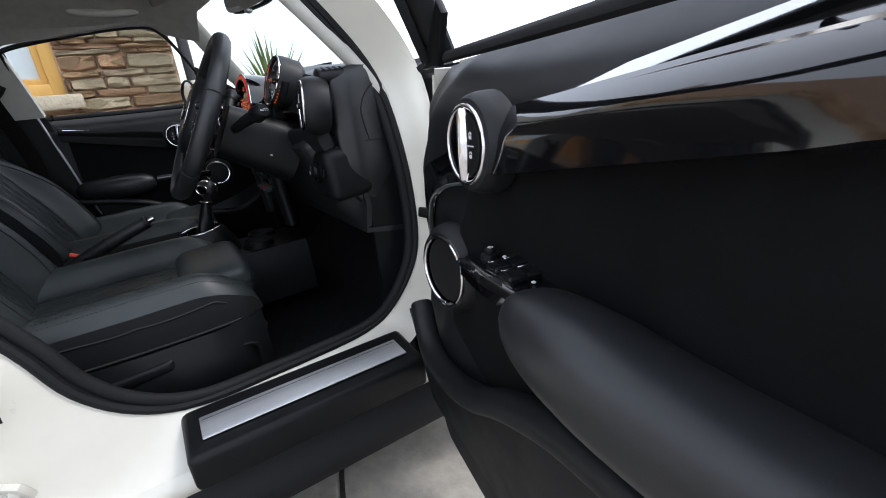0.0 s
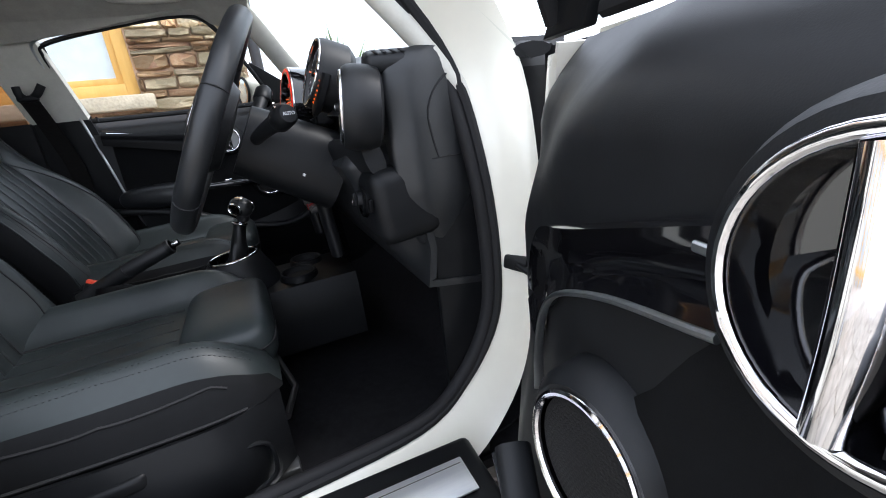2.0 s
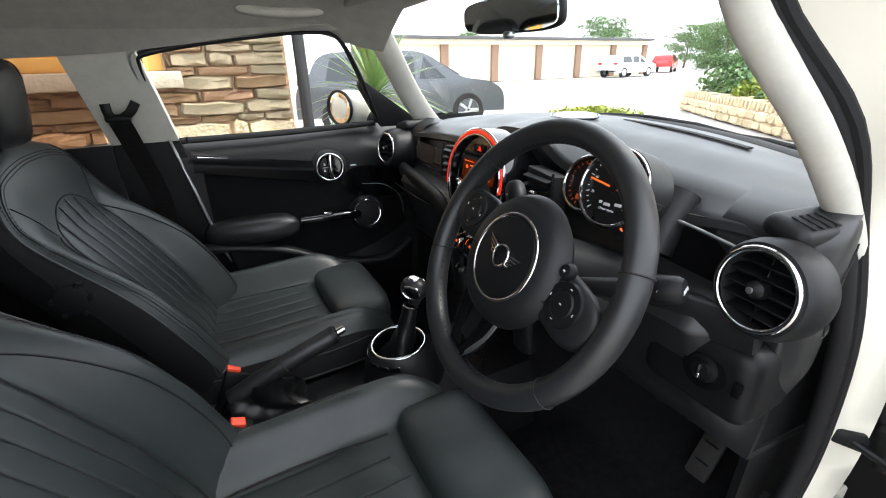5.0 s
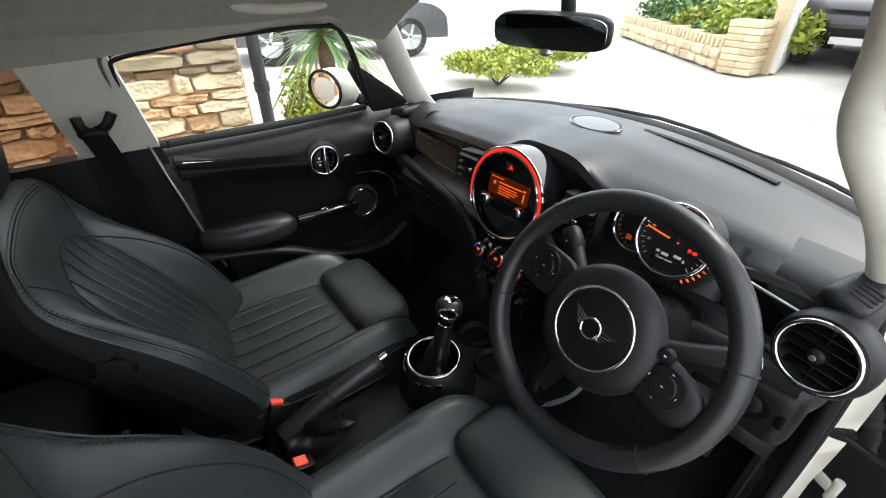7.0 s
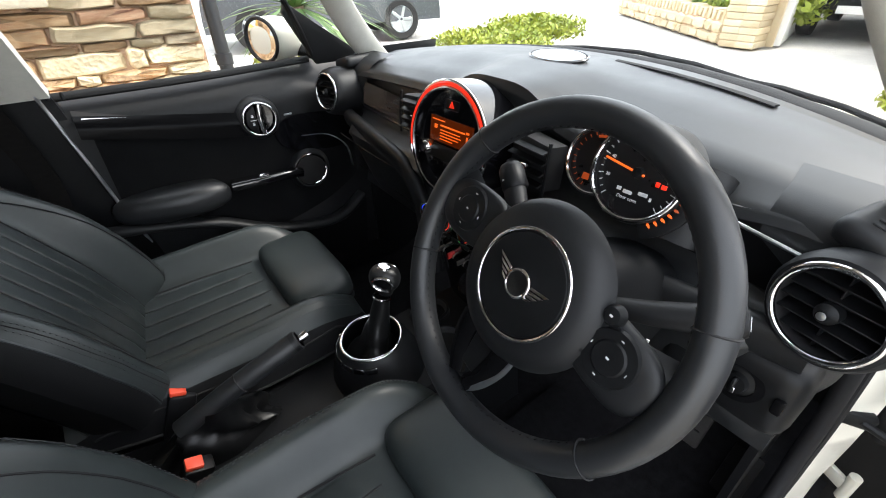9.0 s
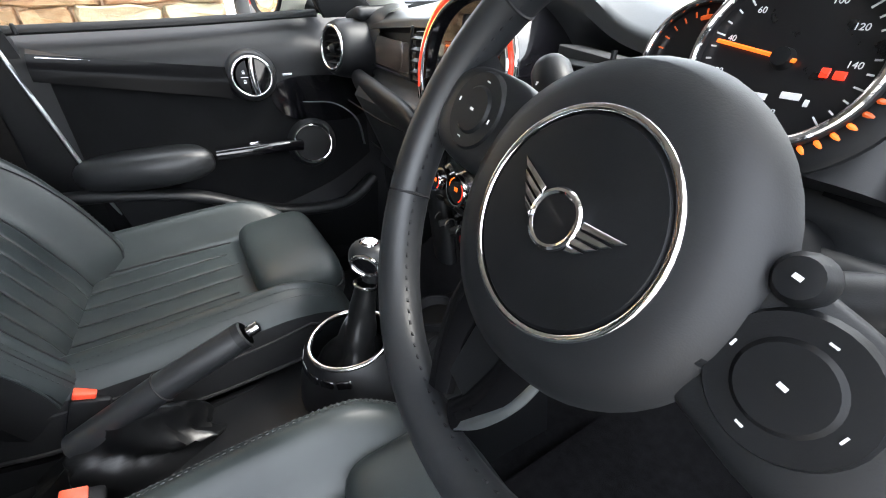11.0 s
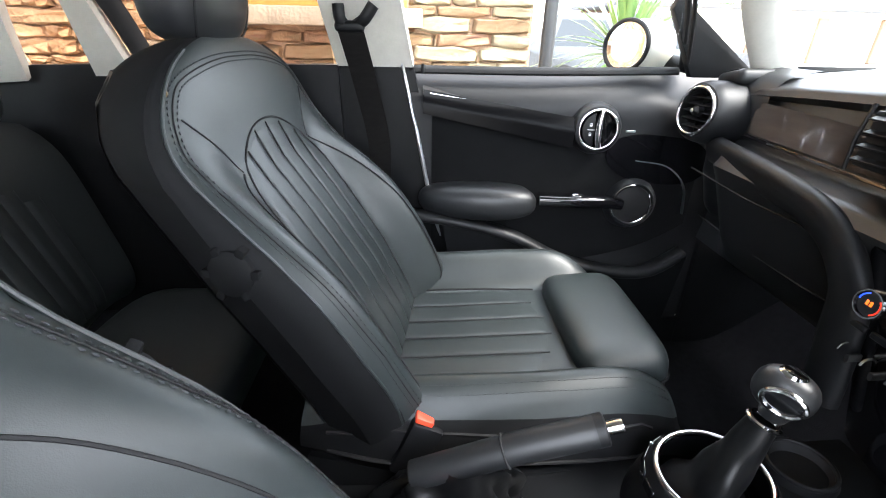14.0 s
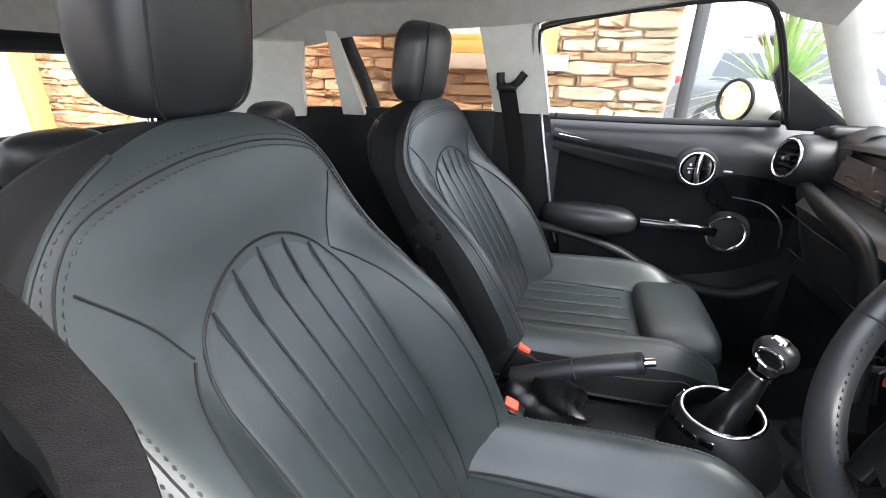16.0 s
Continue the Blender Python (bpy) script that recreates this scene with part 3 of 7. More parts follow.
    for k in range(2):
        bm = B()
        rbox(bm, at(0.276, -0.607, 0.437 - 0.021 * k, 0, 0, 0), (0.024, 0.056, 0.018), 0.005, 2)
        part("adjuster_key", bm, HARD, ob, "black seat adjuster key")
    bm = B()
    sweep(bm, [(cushion_half(y) + 0.0195 + 0.001 * c, y, z) for y, z, c in ((-0.275 + 0.075 * math.copysign(abs(math.cos(a)) ** 0.5, math.cos(a)), 0.368 + 0.042 * math.copysign(abs(math.sin(a)) ** 0.5, math.sin(a)), 0) for a in (2 * math.pi * k / 40 for k in range(40)))], 0.004, closed=True, sides=8)
    part("side_rim", bm, HARD, ob, "raised contour of the side trim")
    bm = B()
    rbox(bm, at(0.235, -0.215, 0.288), (0.02, 0.15, 0.014), 0.003)
    part("rail_end", bm, SATIN, ob, "bright steel rail end")
    bm = B()
    sweep(bm, [(-0.12, -0.175, 0.34), (0.0, -0.15, 0.325), (0.12, -0.175, 0.34)], 0.007, sides=8)
    part("slide_bar", bm, DARKMETAL, ob, "steel slide bar under the front edge")
    XF.append(back_pose)
    bm = B()
    lathe(bm, ((0.0, 0.02), (0.02, 0.019), (0.026, 0.015), (0.028, 0.0), (0.028, -0.01)), frame_of((-0.238, -0.80, 0.76), (-1, 0, 0.1)), 20)
    rk = part("recline_knob", bm, FLANK, ob, "black recline knob")
    for k in range(6):
        bm = B()
        rbox(bm, frame_of((-0.238, -0.80, 0.76), (-1, 0, 0.1)) @ at(0.028 * math.cos(k * math.pi / 3), 0.028 * math.sin(k * math.pi / 3), 0.008, 0, 0, k * 60), (0.01, 0.01, 0.018), 0.002)
        part("knob_lobe", bm, FLANK, rk)
    XF.pop()
    XF.pop()
    return ob


for s in (1, -1):
    seat(s)


def buckle(x, y, z, lean):
    ob = thing("seat_belt_buckle", "black seat belt buckle with a red release button", "seat belt buckle", (x, y, z - 0.12), "buckles")
    m = at(x, y, z, -24, lean, 0)
    bm = B()
    rbox(bm, m @ at(0, 0, -0.045), (0.03, 0.046, 0.09), 0.006)
    part("housing", bm, HARD, ob)
    bm = B()
    rbox(bm, m @ at(0, -0.008, 0.003), (0.021, 0.026, 0.009), 0.002)
    part("button", bm, RED, ob, "red release button")
    bm = B()
    sweep(bm, [m @ Vector((0, 0, -0.08)), m @ Vector((0, -0.01, -0.16))], (0.006, 0.018), sides=8, up=(1, 0, 0), power=0.6)
    part("stalk", bm, HARD, ob)


buckle(0.043, -0.562, 0.512, 6)
buckle(-0.104, -0.555, 0.532, -6)

# ---- steering wheel ----
WC, TILT_W = Vector((0.347, -0.176, 0.882)), 62.5
WN = Vector((0, -math.sin(radians(TILT_W)), math.cos(radians(TILT_W))))
WM = frame_of(WC, WN, (0, 0, 1)) @ Matrix.Rotation(radians(-13), 4, "Z") @ Matrix.Scale(0.96, 4)


def wheel_at(x, y, z=0.0):
    return WM @ Vector((x, y, z))


wheel = thing("steering_wheel", "black leather steering wheel with chrome hub ring and buttons", "steering wheel", WC)
bm = B()
R = 0.188
sweep(bm, [wheel_at(R * math.cos(a), R * math.sin(a), 0.0) for a in (2 * math.pi * k / 72 for k in range(72))], (0.0165, 0.0185), closed=True, sides=14, up=WN)
rim = part("rim", bm, LEATHER_SMOOTH, wheel, "black leather wheel rim", sharp=60)
for a in (28, 152, 208, 332):
    bm = B()
    torus(bm, frame_of(wheel_at(R * math.cos(radians(a)), R * math.sin(radians(a))), WM.to_3x3() @ Vector((-math.sin(radians(a)), math.cos(radians(a)), 0)), WN), 0.0175, 0.0013, 20, 5)
    part("seam", bm, GROOVE, rim)
bm = B()
for k in range(110):
    a = 2 * math.pi * k / 110
    c = Vector((math.cos(a), math.sin(a), 0))
    p = Vector((R * math.cos(a), R * math.sin(a), 0.0)) - c * 0.0162
    rbox(bm, WM @ Matrix.Translation(p + Vector((0, 0, 0.004))) @ Matrix.Rotation(a, 4, "Z") @ at(0, 0, 0, 0, 0, 18), (0.0016, 0.006, 0.0016), 0)
tagged(part("stitching", bm, GROOVE, rim), kind="stuff")
# airbag cover and ring
HUB = WM @ at(0.009, 0, 0)
bm = B()
lathe(bm, ((0.0, 0.033), (0.03, 0.0325), (0.056, 0.031), (0.0585, 0.028)), HUB, 48)
cover = part("airbag_cover", bm, HARD, wheel, "round black airbag cover")
bm = B()
lathe(bm, ((0.0605, 0.0305), (0.074, 0.0295), (0.088, 0.022), (0.096, 0.006), (0.085, -0.012), (0.072, -0.03), (0.0, -0.035)), HUB, 48)
part("hub", bm, SOFT, wheel, "black hub surround")
bm = B()
torus(bm, HUB @ at(0, 0, 0.0295), 0.0605, 0.0024, 56, 10)
part("hub_ring", bm, CHROME, wheel, "chrome hub ring")
# emblem: a disc with two plain wings
bm = B()
lathe(bm, ((0, 0.004), (0.0135, 0.004), (0.015, 0.0)), HUB @ at(0, 0, 0.0325), 28)
part("emblem_disc", bm, PIANO, cover)
bm = B()
torus(bm, HUB @ at(0, 0, 0.0355), 0.015, 0.002, 32, 8)
part("emblem_ring", bm, CHROME, cover)
for d in (-1, 1):
    bm = B()
    for k in range(4):
        y0 = 0.0085 - 0.0047 * k
        prism(bm, [(d * 0.016, y0), (d * (0.041 - 0.005 * k), y0 + 0.0055 - 0.001 * k), (d * (0.0365 - 0.005 * k), y0 + 0.0015 - 0.001 * k), (d * 0.016, y0 - 0.0036)], HUB @ at(0, 0.001, 0.0332 - 0.0002 * k), 0.0035, 0.0005, 1)
    part("emblem_wing", bm, CHROME, cover, "chrome wing")
# spokes
for d in (-1, 1):
    bm = B()
    def spoke(u, v, d=d):
        x = d * (0.07 + 0.1 * u)
        h = 0.036 - 0.010 * math.sin(math.pi * min(1, u * 1.05))
        y = 0.012 + (2 * v - 1) * h
        return wheel_at(x, y, 0.016 - 0.012 * u - 0.014 * abs(2 * v - 1) ** 3)
    shell(bm, spoke, 14, 8, -0.016 * d)
    pillow(bm, WM @ at(d * 0.118, 0.006, 0.002, 0, 0, d * -6), (0.056, 0.037, 0.0125), 0.6, 0.7, 32, 14)
    sp = part("spoke", bm, SOFT, wheel, "black spoke")
    bm = B()
    lathe(bm, ((0, 0.006), (0.016, 0.006), (0.018, 0.004), (0.0275, 0.004), (0.0295, 0.0)), WM @ at(d * 0.122, 0.010, 0.0125), 32)
    pod = part("button_pad", bm, HARD, sp, "round black button pad")
    for k in range(4):
        bm = B()
        a = k * math.pi / 2
        rbox(bm, WM @ at(d * 0.122 + 0.0215 * math.cos(a), 0.010 + 0.0215 * math.sin(a), 0.0168), (0.0032 if k % 2 else 0.0009, 0.0009 if k % 2 else 0.0032, 0.001), 0)
        part("mark", bm, WHITE, sp)
    bm = B()
    torus(bm, WM @ at(d * 0.122, 0.010, 0.0175), 0.0115, 0.0009, 24, 6)
    part("button_edge", bm, GROOVE, sp)
    bm = B()
    rbox(bm, WM @ at(d * 0.122, 0.010, 0.0187), (0.0036, 0.0018, 0.0006), 0)
    part("mark", bm, WHITE, sp)
for x, y in ((0.100, 0.047), (0.09, 0.0)):
    bm = B()
    lathe(bm, ((0, 0.007), (0.008, 0.006), (0.0105, 0.001), (0.011, -0.004)), WM @ at(x, y - 0.004, 0.014), 20)
    part("button", bm, HARD, wheel, "small round black button")
    bm = B()
    rbox(bm, WM @ at(x, y - 0.004, 0.0212), (0.0034, 0.002, 0.0006), 0)
    part("mark", bm, WHITE, wheel)
# lower spoke, forked, glossy with a bright edge
for d in (-1, 1):
    bm = B()
    sweep(bm, [wheel_at(x, y, z) for x, y, z in smooth_path([(d * 0.03, -0.065, 0.004), (d * 0.032, -0.105, 0.002), (d * 0.024, -0.14, -0.002), (d * 0.012, -0.165, -0.004)], 5)], lambda t: (0.017 - 0.006 * t, 0.007), sides=10, up=WN, power=0.7)
    part("lower_spoke", bm, GLOSS, wheel, "black lower spoke")
bm = B()
prism(bm, [(-0.02, -0.075), (0.02, -0.075), (0.012, -0.145), (-0.012, -0.145)], WM @ at(0, 0, -0.006), 0.008, 0.001, 1)
part("spoke_inlay", bm, HARD, wheel, "black spoke inlay")
bm = B()
sweep(bm, [wheel_at(x, y, z) for x, y, z in smooth_path([(0.046, -0.075, 0.006), (0.045, -0.105, 0.006), (0.034, -0.14, 0.004), (0.018, -0.166, 0.0)], 5)], (0.0045, 0.002), sides=8, up=WN)
part("spoke_edge", bm, SATIN, wheel, "bright edge of the lower spoke")

# column, stalks
col = thing("steering_column", "black plastic steering column shroud with two stalks", "steering column", WC + Vector((0, 0.1, -0.06)))
bm = B()
sweep(bm, [WC - WN * d + Vector((0, 0, -0.012)) for d in (0.045, 0.08, 0.12, 0.17, 0.22)], lambda t: (0.062 + 0.012 * t, 0.05 + 0.02 * t), sides=24, up=(1, 0, 0), power=0.75)
part("shroud", bm, HARD, col, "black plastic shroud")
for d, n in ((1, "light_stalk"), (-1, "wiper_stalk")):
    bm = B()
    p0 = WC - WN * 0.07
    tip = Vector((0.51, -0.07, 0.88)) if d > 0 else Vector((0.205, -0.075, 0.93))
    root = p0 + Vector((d * 0.055, 0, 0.0))
    sweep(bm, smooth_path([root, root.lerp(tip, 0.5) + Vector((0, -0.004, 0)), tip], 6), lambda t: (0.011 + 0.006 * t, 0.010 + 0.004 * t), sides=14)
    st = part(n, bm, SOFT, col, "black stalk")
    ax = (tip - root).normalized()
    bm = B()
    lathe(bm, ((0.0, 0.012), (0.013, 0.011), (0.017, 0.004), (0.018, -0.022), (0.016, -0.026)), frame_of(tip, ax), 20)
    part("stalk_end", bm, HARD, st)
    bm = B()
    rbox(bm, frame_of(tip - ax * 0.012 + Vector((0, -0.0165, 0.004)), (0, -1, 0.3)), (0.008, 0.003, 0.001), 0)
    part("mark", bm, WHITE, st)
    if d > 0:
        letters("AUTO", frame_of(tip + ax * 0.0122, ax), 0.007, WHITE, st, "button_text")
bm = B()
for k, w in enumerate((0.004, 0.010, 0.004)):
    rbox(bm, at(0.418 + 0.013 * (k - 1), -0.052, 0.781, -20, 0, 0), (w, 0.002, 0.004), 0)
part("mark", bm, WHITE, col)

# ---- dashboard ----
dash = thing("dashboard", "black dashboard with round vents and a large central ring", "dashboard", (0, 0.2, 0.6))


def dash_profile(x):
    k = (x / 0.62) ** 2
    hood = math.exp(-(x / 0.12) ** 4)
    cowl = math.exp(-((x - 0.33) / 0.13) ** 4)
    yw, zt = 0.40 - 0.36 * x * x, 1.0 - 0.05 * k
    back = 0.085 * ease(0.49, 0.555, abs(x))
    return [(yw, zt - 0.02), (yw - 0.02, zt), (0.22, zt - 0.004 + 0.01 * hood), (0.12, 0.972 - 0.035 * k + 0.028 * hood), (0.078, 0.952 - 0.035 * k + 0.045 * hood - 0.02 * cowl),
            (0.072, 0.938 - 0.03 * k + 0.04 * hood - 0.02 * cowl), (0.098, 0.922 - 0.02 * k), (0.085, 0.85), (0.07, 0.822), (0.012 + back, 0.808), (back, 0.79), (0.012 + back, 0.765), (0.06 + 0.6 * back, 0.64), (0.10, 0.575), (0.30, 0.545)]


def dash_fn(u, v):
    x = -0.625 + 1.19 * u
    p = dash_profile(x)
    k = v * (len(p) - 1)
    i = min(int(k), len(p) - 2)
    t = k - i
    return Vector((x, p[i][0] + (p[i + 1][0] - p[i][0]) * t, p[i][1] + (p[i + 1][1] - p[i][1]) * t))


bm = B()
shell(bm, dash_fn, 80, 56, 0.012)
part("dash_panel", bm, DASH, dash, "soft black dashboard moulding", sharp=50)
# rounded end panels that wrap towards the doors
def end_tuck(p):
    return Vector((0.04 + 0.026 * ease(0.60, 0.655, p.x) + 0.03 * ease(0.12, 0.24, p.y) + 0.03 * ease(0.76, 0.62, p.z), 0, 0))


def end_wrap(d, u, v):
    p = end_shape(d, u, v)
    if d < 0:
        return p
    return p - end_tuck(p)


def end_shape(d, u, v):
    z = 0.60 + 0.362 * v
    face = lerp(((0.60, 0.145), (0.66, 0.095), (0.74, 0.070), (0.80, 0.066), (0.86, 0.066), (0.90, 0.062), (0.93, 0.070), (0.95, 0.092), (0.957, 0.115), (0.962, 0.15)), z)
    tuck = 0.006 * ease(0.93, 0.962, z)
    if u < 0.4:
        return Vector((d * (0.50 + 0.11 * u / 0.4), face + 0.012 * (1 - u / 0.4), z))
    if u < 0.7:
        a = (u - 0.4) / 0.3 * math.pi / 2
        return Vector((d * (0.61 + (0.045 - tuck) * math.sin(a)), face + 0.045 * (1 - math.cos(a)), z))
    return Vector((d * (0.655 - tuck), face + 0.045 + (0.36 - face) * (u - 0.7) / 0.3, z))


for d in (-1, 1):
    bm = B()
    grid(bm, lambda u, v: end_wrap(d, u, v), 40, 44)
    e = part("end_panel", bm, DASH, dash, "rounded black dashboard end", sharp=60)
    # Panel gaps are near-black tubes, coloured for the shade in them
    bm = B()
    sweep(bm, smooth_path([(d * 0.655, 0.27, 0.935), (d * 0.6555, 0.19, 0.925), (d * 0.6555, 0.145, 0.90), (d * 0.655, 0.125, 0.865), (d * 0.655, 0.128, 0.825), (d * 0.655, 0.135, 0.795)], 6), 0.0018, sides=5)
    for vert in bm.verts if d > 0 else ():
        vert.co -= end_tuck(vert.co)
    part("panel_gap", bm, GROOVE, e)
    bm = B()
    sweep(bm, smooth_path([(d * 0.61, 0.083, 0.792), (d * 0.642, 0.103, 0.792), (d * 0.6555, 0.14, 0.794), (d * 0.655, 0.25, 0.79)], 6), 0.0018, sides=5)
    for vert in bm.verts if d > 0 else ():
        vert.co -= end_tuck(vert.co)
    part("panel_gap", bm, GROOVE, e)


def round_vent(d):
    c = Vector((0.557, 0.006, 0.882) if d > 0 else (-0.58, -0.008, 0.878))
    m = frame_of(c, (-d * 0.18, -0.95, 0.12)) @ Matrix.Scale(0.92 if d > 0 else 0.88, 4)
    bm = B()
    lathe(bm, ((0.0525, 0.002), (0.06, 0.0), (0.064, -0.007), (0.066, -0.02), (0.065, -0.04), (0.06, -0.055), (0.05, -0.06)) if d > 0 else ((0.0525, 0.002), (0.06, 0.0), (0.065, -0.007), (0.069, -0.02), (0.0725, -0.05), (0.075, -0.09), (0.076, -0.12)), m, 48)
    v = part("vent_housing", bm, SOFT, dash, "round black vent housing")
    bm = B()
    torus(bm, m @ at(0, 0, 0.002), 0.0525, 0.0038, 48, 10)
    part("vent_ring", bm, CHROME, v, "chrome vent ring")
    # Throat coloured near-black for the shade inside the vent
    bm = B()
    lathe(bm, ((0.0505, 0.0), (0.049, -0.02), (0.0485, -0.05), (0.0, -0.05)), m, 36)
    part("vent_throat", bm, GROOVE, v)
    for k in range(-2, 3):
        y = k * 0.0165
        w = (0.0485 ** 2 - y * y) ** 0.5
        bm = B()
        rbox(bm, m @ at(0, y, -0.014, 18, 0, 0), (2 * w, 0.0022, 0.02), 0.0006, 1)
        part("slat", bm, HARD, v)
    bm = B()
    rbox(bm, m @ at(0, 0, -0.018), (0.0022, 0.092, 0.014), 0.0005, 1)
    part("divider", bm, HARD, v)
    bm = B()
    lathe(bm, ((0, 0.012), (0.006, 0.011), (0.0075, 0.006), (0.0115, 0.002), (0.0125, -0.01)), m, 20)
    kn = part("vent_knob", bm, HARD, v)
    bm = B()
    lathe(bm, ((0, 0.0135), (0.0045, 0.012), (0.005, 0.01)), m, 14)
    part("knob_cap", bm, SATIN, v)


round_vent(1)
round_vent(-1)
# defroster grilles at the ends of the dash
for d in (-1, 1):
    bm = B()
    m = at(0.552 if d > 0 else -0.598, 0.092, 0.940, 0, d * 14, d * -8)
    rbox(bm, m, (0.056 if d > 0 else 0.07, 0.088, 0.03), 0.013, 4)
    g = part("corner_vent", bm, SOFT, dash, "black corner vent pod")
    # Slots are thin bars, their inner shade given by the dark colour
    for k in range(4):
        bm = B()
        rbox(bm, m @ at(d * 0.009, 0.012 - 0.013 * k, 0.0155 if d > 0 else 0.0172), (0.03, 0.005, 0.002), 0.0006, 1)
        part("slot", bm, GROOVE, g)
# windscreen slot and round sensor on the dash top
bm = B()
sweep(bm, [(x, 0.335 - 0.3 * x * x, 1.0015 - 0.05 * (x / 0.62) ** 2) for x in (0.06, 0.12, 0.18, 0.24, 0.3, 0.36)], (0.008, 0.002), sides=8, up=(0, 0, 1))
part("demist_slot", bm, GROOVE, dash)
bm = B()
lathe(bm, ((0, 0.004), (0.06, 0.003), (0.065, -0.002)), at(-0.02, 0.255, 1.008, 6, 0, 0), 40, squash=0.62)
part("speaker_lid", bm, PIANO, dash, "glossy oval speaker lid")
bm = B()
torus(bm, at(-0.02, 0.255, 1.009, 6, 0, 0), 0.066, 0.002, 40, 6, squash=0.62)
part("lid_edge", bm, PIANO, dash)
# trim strip on each side
for a, b, name in ((-0.52, -0.13, "trim_strip"), (0.37, 0.53, "trim_strip")):
    bm = B()
    def strip(u, v, a=a, b=b):
        x = a + (b - a) * u
        return Vector((x, 0.074 - 0.004 * v, 0.905 - 0.012 * u - 0.058 * v))
    shell(bm, strip, 14, 4, 0.012)
    part(name, bm, TRIMWOOD if a < 0 else GLOSS, dash, "dark satin trim strip")
bm = B()
sweep(bm, smooth_path([(-0.52, 0.064, 0.843), (-0.33, 0.062, 0.836), (-0.13, 0.06, 0.832)], 6), 0.003, sides=6)
part("trim_edge", bm, PIANO, dash)
bm = B()
sweep(bm, [(0.372, 0.064, 0.915), (0.44, 0.062, 0.909), (0.512, 0.06, 0.9)], 0.0026, sides=8)
part("trim_line", bm, SATIN, dash, "bright line above the driver's trim")
# passenger ledge that sweeps down beside the centre stack
for d in (-1, 1):
    bm = B()
    sweep(bm, smooth_path([(d * 0.56, 0.04, 0.806), (d * 0.36, 0.012, 0.80), (d * 0.22, 0.004, 0.78), (d * 0.15, 0.004, 0.72), (d * 0.138, 0.01, 0.64), (d * 0.136, 0.02, 0.54)], 8), lambda t: (0.03, 0.016), sides=14, up=(0, 1, 0.3), power=0.8)
    part("ledge", bm, SOFT, dash, "soft black padded ledge")
# glove box line and lower driver panel
bm = B()
sweep(bm, smooth_path([(-0.58, 0.015, 0.76), (-0.4, 0.01, 0.755), (-0.2, 0.012, 0.75), (-0.19, 0.05, 0.66), (-0.4, 0.06, 0.645), (-0.58, 0.06, 0.65)], 6), 0.0018, sides=5)
part("glovebox_gap", bm, GROOVE, dash)
bm = B()
rbox(bm, at(0.495, 0.082, 0.728, 5, 0, 0), (0.165, 0.115, 0.125), 0.026, 4)
lower = part("lower_panel", bm, HARD, dash, "black lower dash panel")
bm = B()
m = frame_of((0.515, 0.0225, 0.738), (0, -1, 0.09))
lathe(bm, ((0, 0.012), (0.012, 0.011), (0.014, 0.004), (0.02, 0.002), (0.021, -0.004)), m, 24)
rbox(bm, m @ at(0, 0, 0.012), (0.006, 0.022, 0.01), 0.002, 1)
lsw = part("light_switch", bm, HARD, dash, "rotary light switch")
bm = B()
lathe(bm, ((0.021, 0.003), (0.029, 0.002), (0.031, -0.003)), m, 28)
part("switch_bezel", bm, GLOSS, lsw, "dark switch bezel")
bm = B()
rbox(bm, m @ at(0.046, -0.004, 0.0), (0.012, 0.022, 0.008), 0.003, 2)
part("dimmer", bm, GLOSS, lsw, "dimmer wheel")
bm = B()
rbox(bm, m @ at(0.003, -0.004, 0.018), (0.004, 0.008, 0.002), 0.0005, 1)
part("switch_tip", bm, CHROME, lsw)
for k in range(3):
    bm = B()
    rbox(bm, m @ at(-0.045 + 0.012 * k, 0.012 + 0.006 * k, 0.004), (0.003, 0.003, 0.002), 0)
    part("mark", bm, SATIN, lsw)

# central ring
RC = Vector((-0.032, -0.012, 0.892))
RM = frame_of(RC, (0.05, -0.98, 0.16)) @ Matrix.Scale(0.91, 4)
bm = B()
lathe(bm, ((0.1, 0.004), (0.112, 0.004), (0.119, -0.002), (0.121, -0.03), (0.121, -0.13)), RM, 64)
ringhouse = part("centre_instrument", bm, PIANO, dash, "glossy black round centre instrument")
bm = B()
lathe(bm, ((0, -0.008), (0.098, -0.008), (0.1, 0.004)), RM, 56)
part("face", bm, PIANO, ringhouse)
bm = B()
torus(bm, RM @ at(0, 0, 0.004), 0.104, 0.0026, 72, 8)
part("inner_ring", bm, CHROME, ringhouse, "chrome ring")
bm = B()
torus(bm, RM @ at(0, 0, 0.003), 0.1105, 0.0034, 60, 8, -8, 196)
part("light_ring", bm, REDGLOW, ringhouse, "glowing red light ring")
bm = B()
torus(bm, RM @ at(0, 0, 0.001), 0.1165, 0.003, 60, 8, -20, 205)
part("outer_ring", bm, CHROME, ringhouse, "chrome outer ring")
bm = B()
rbox(bm, RM @ at(0.004, 0.018, -0.007), (0.13, 0.05, 0.003), 0.001, 1)
part("display", bm, DARKORANGE, ringhouse, "dark display glass")
bm = B()
for x, y, w, h in ((-0.036, 0.0365, 0.04, 0.0018), (0.008, 0.027, 0.074, 0.003), (-0.043, 0.023, 0.008, 0.008), (0.002, 0.0185, 0.06, 0.0018), (0.004, 0.0125, 0.064, 0.0018), (0.0, 0.0065, 0.056, 0.0018), (-0.008, 0.0005, 0.04, 0.0018), (0.053, 0.012, 0.004, 0.02), (0.053, 0.029, 0.009, 0.004)):
    rbox(bm, RM @ at(x + 0.002, y, -0.0045), (w, h, 0.002), 0.0004, 1)
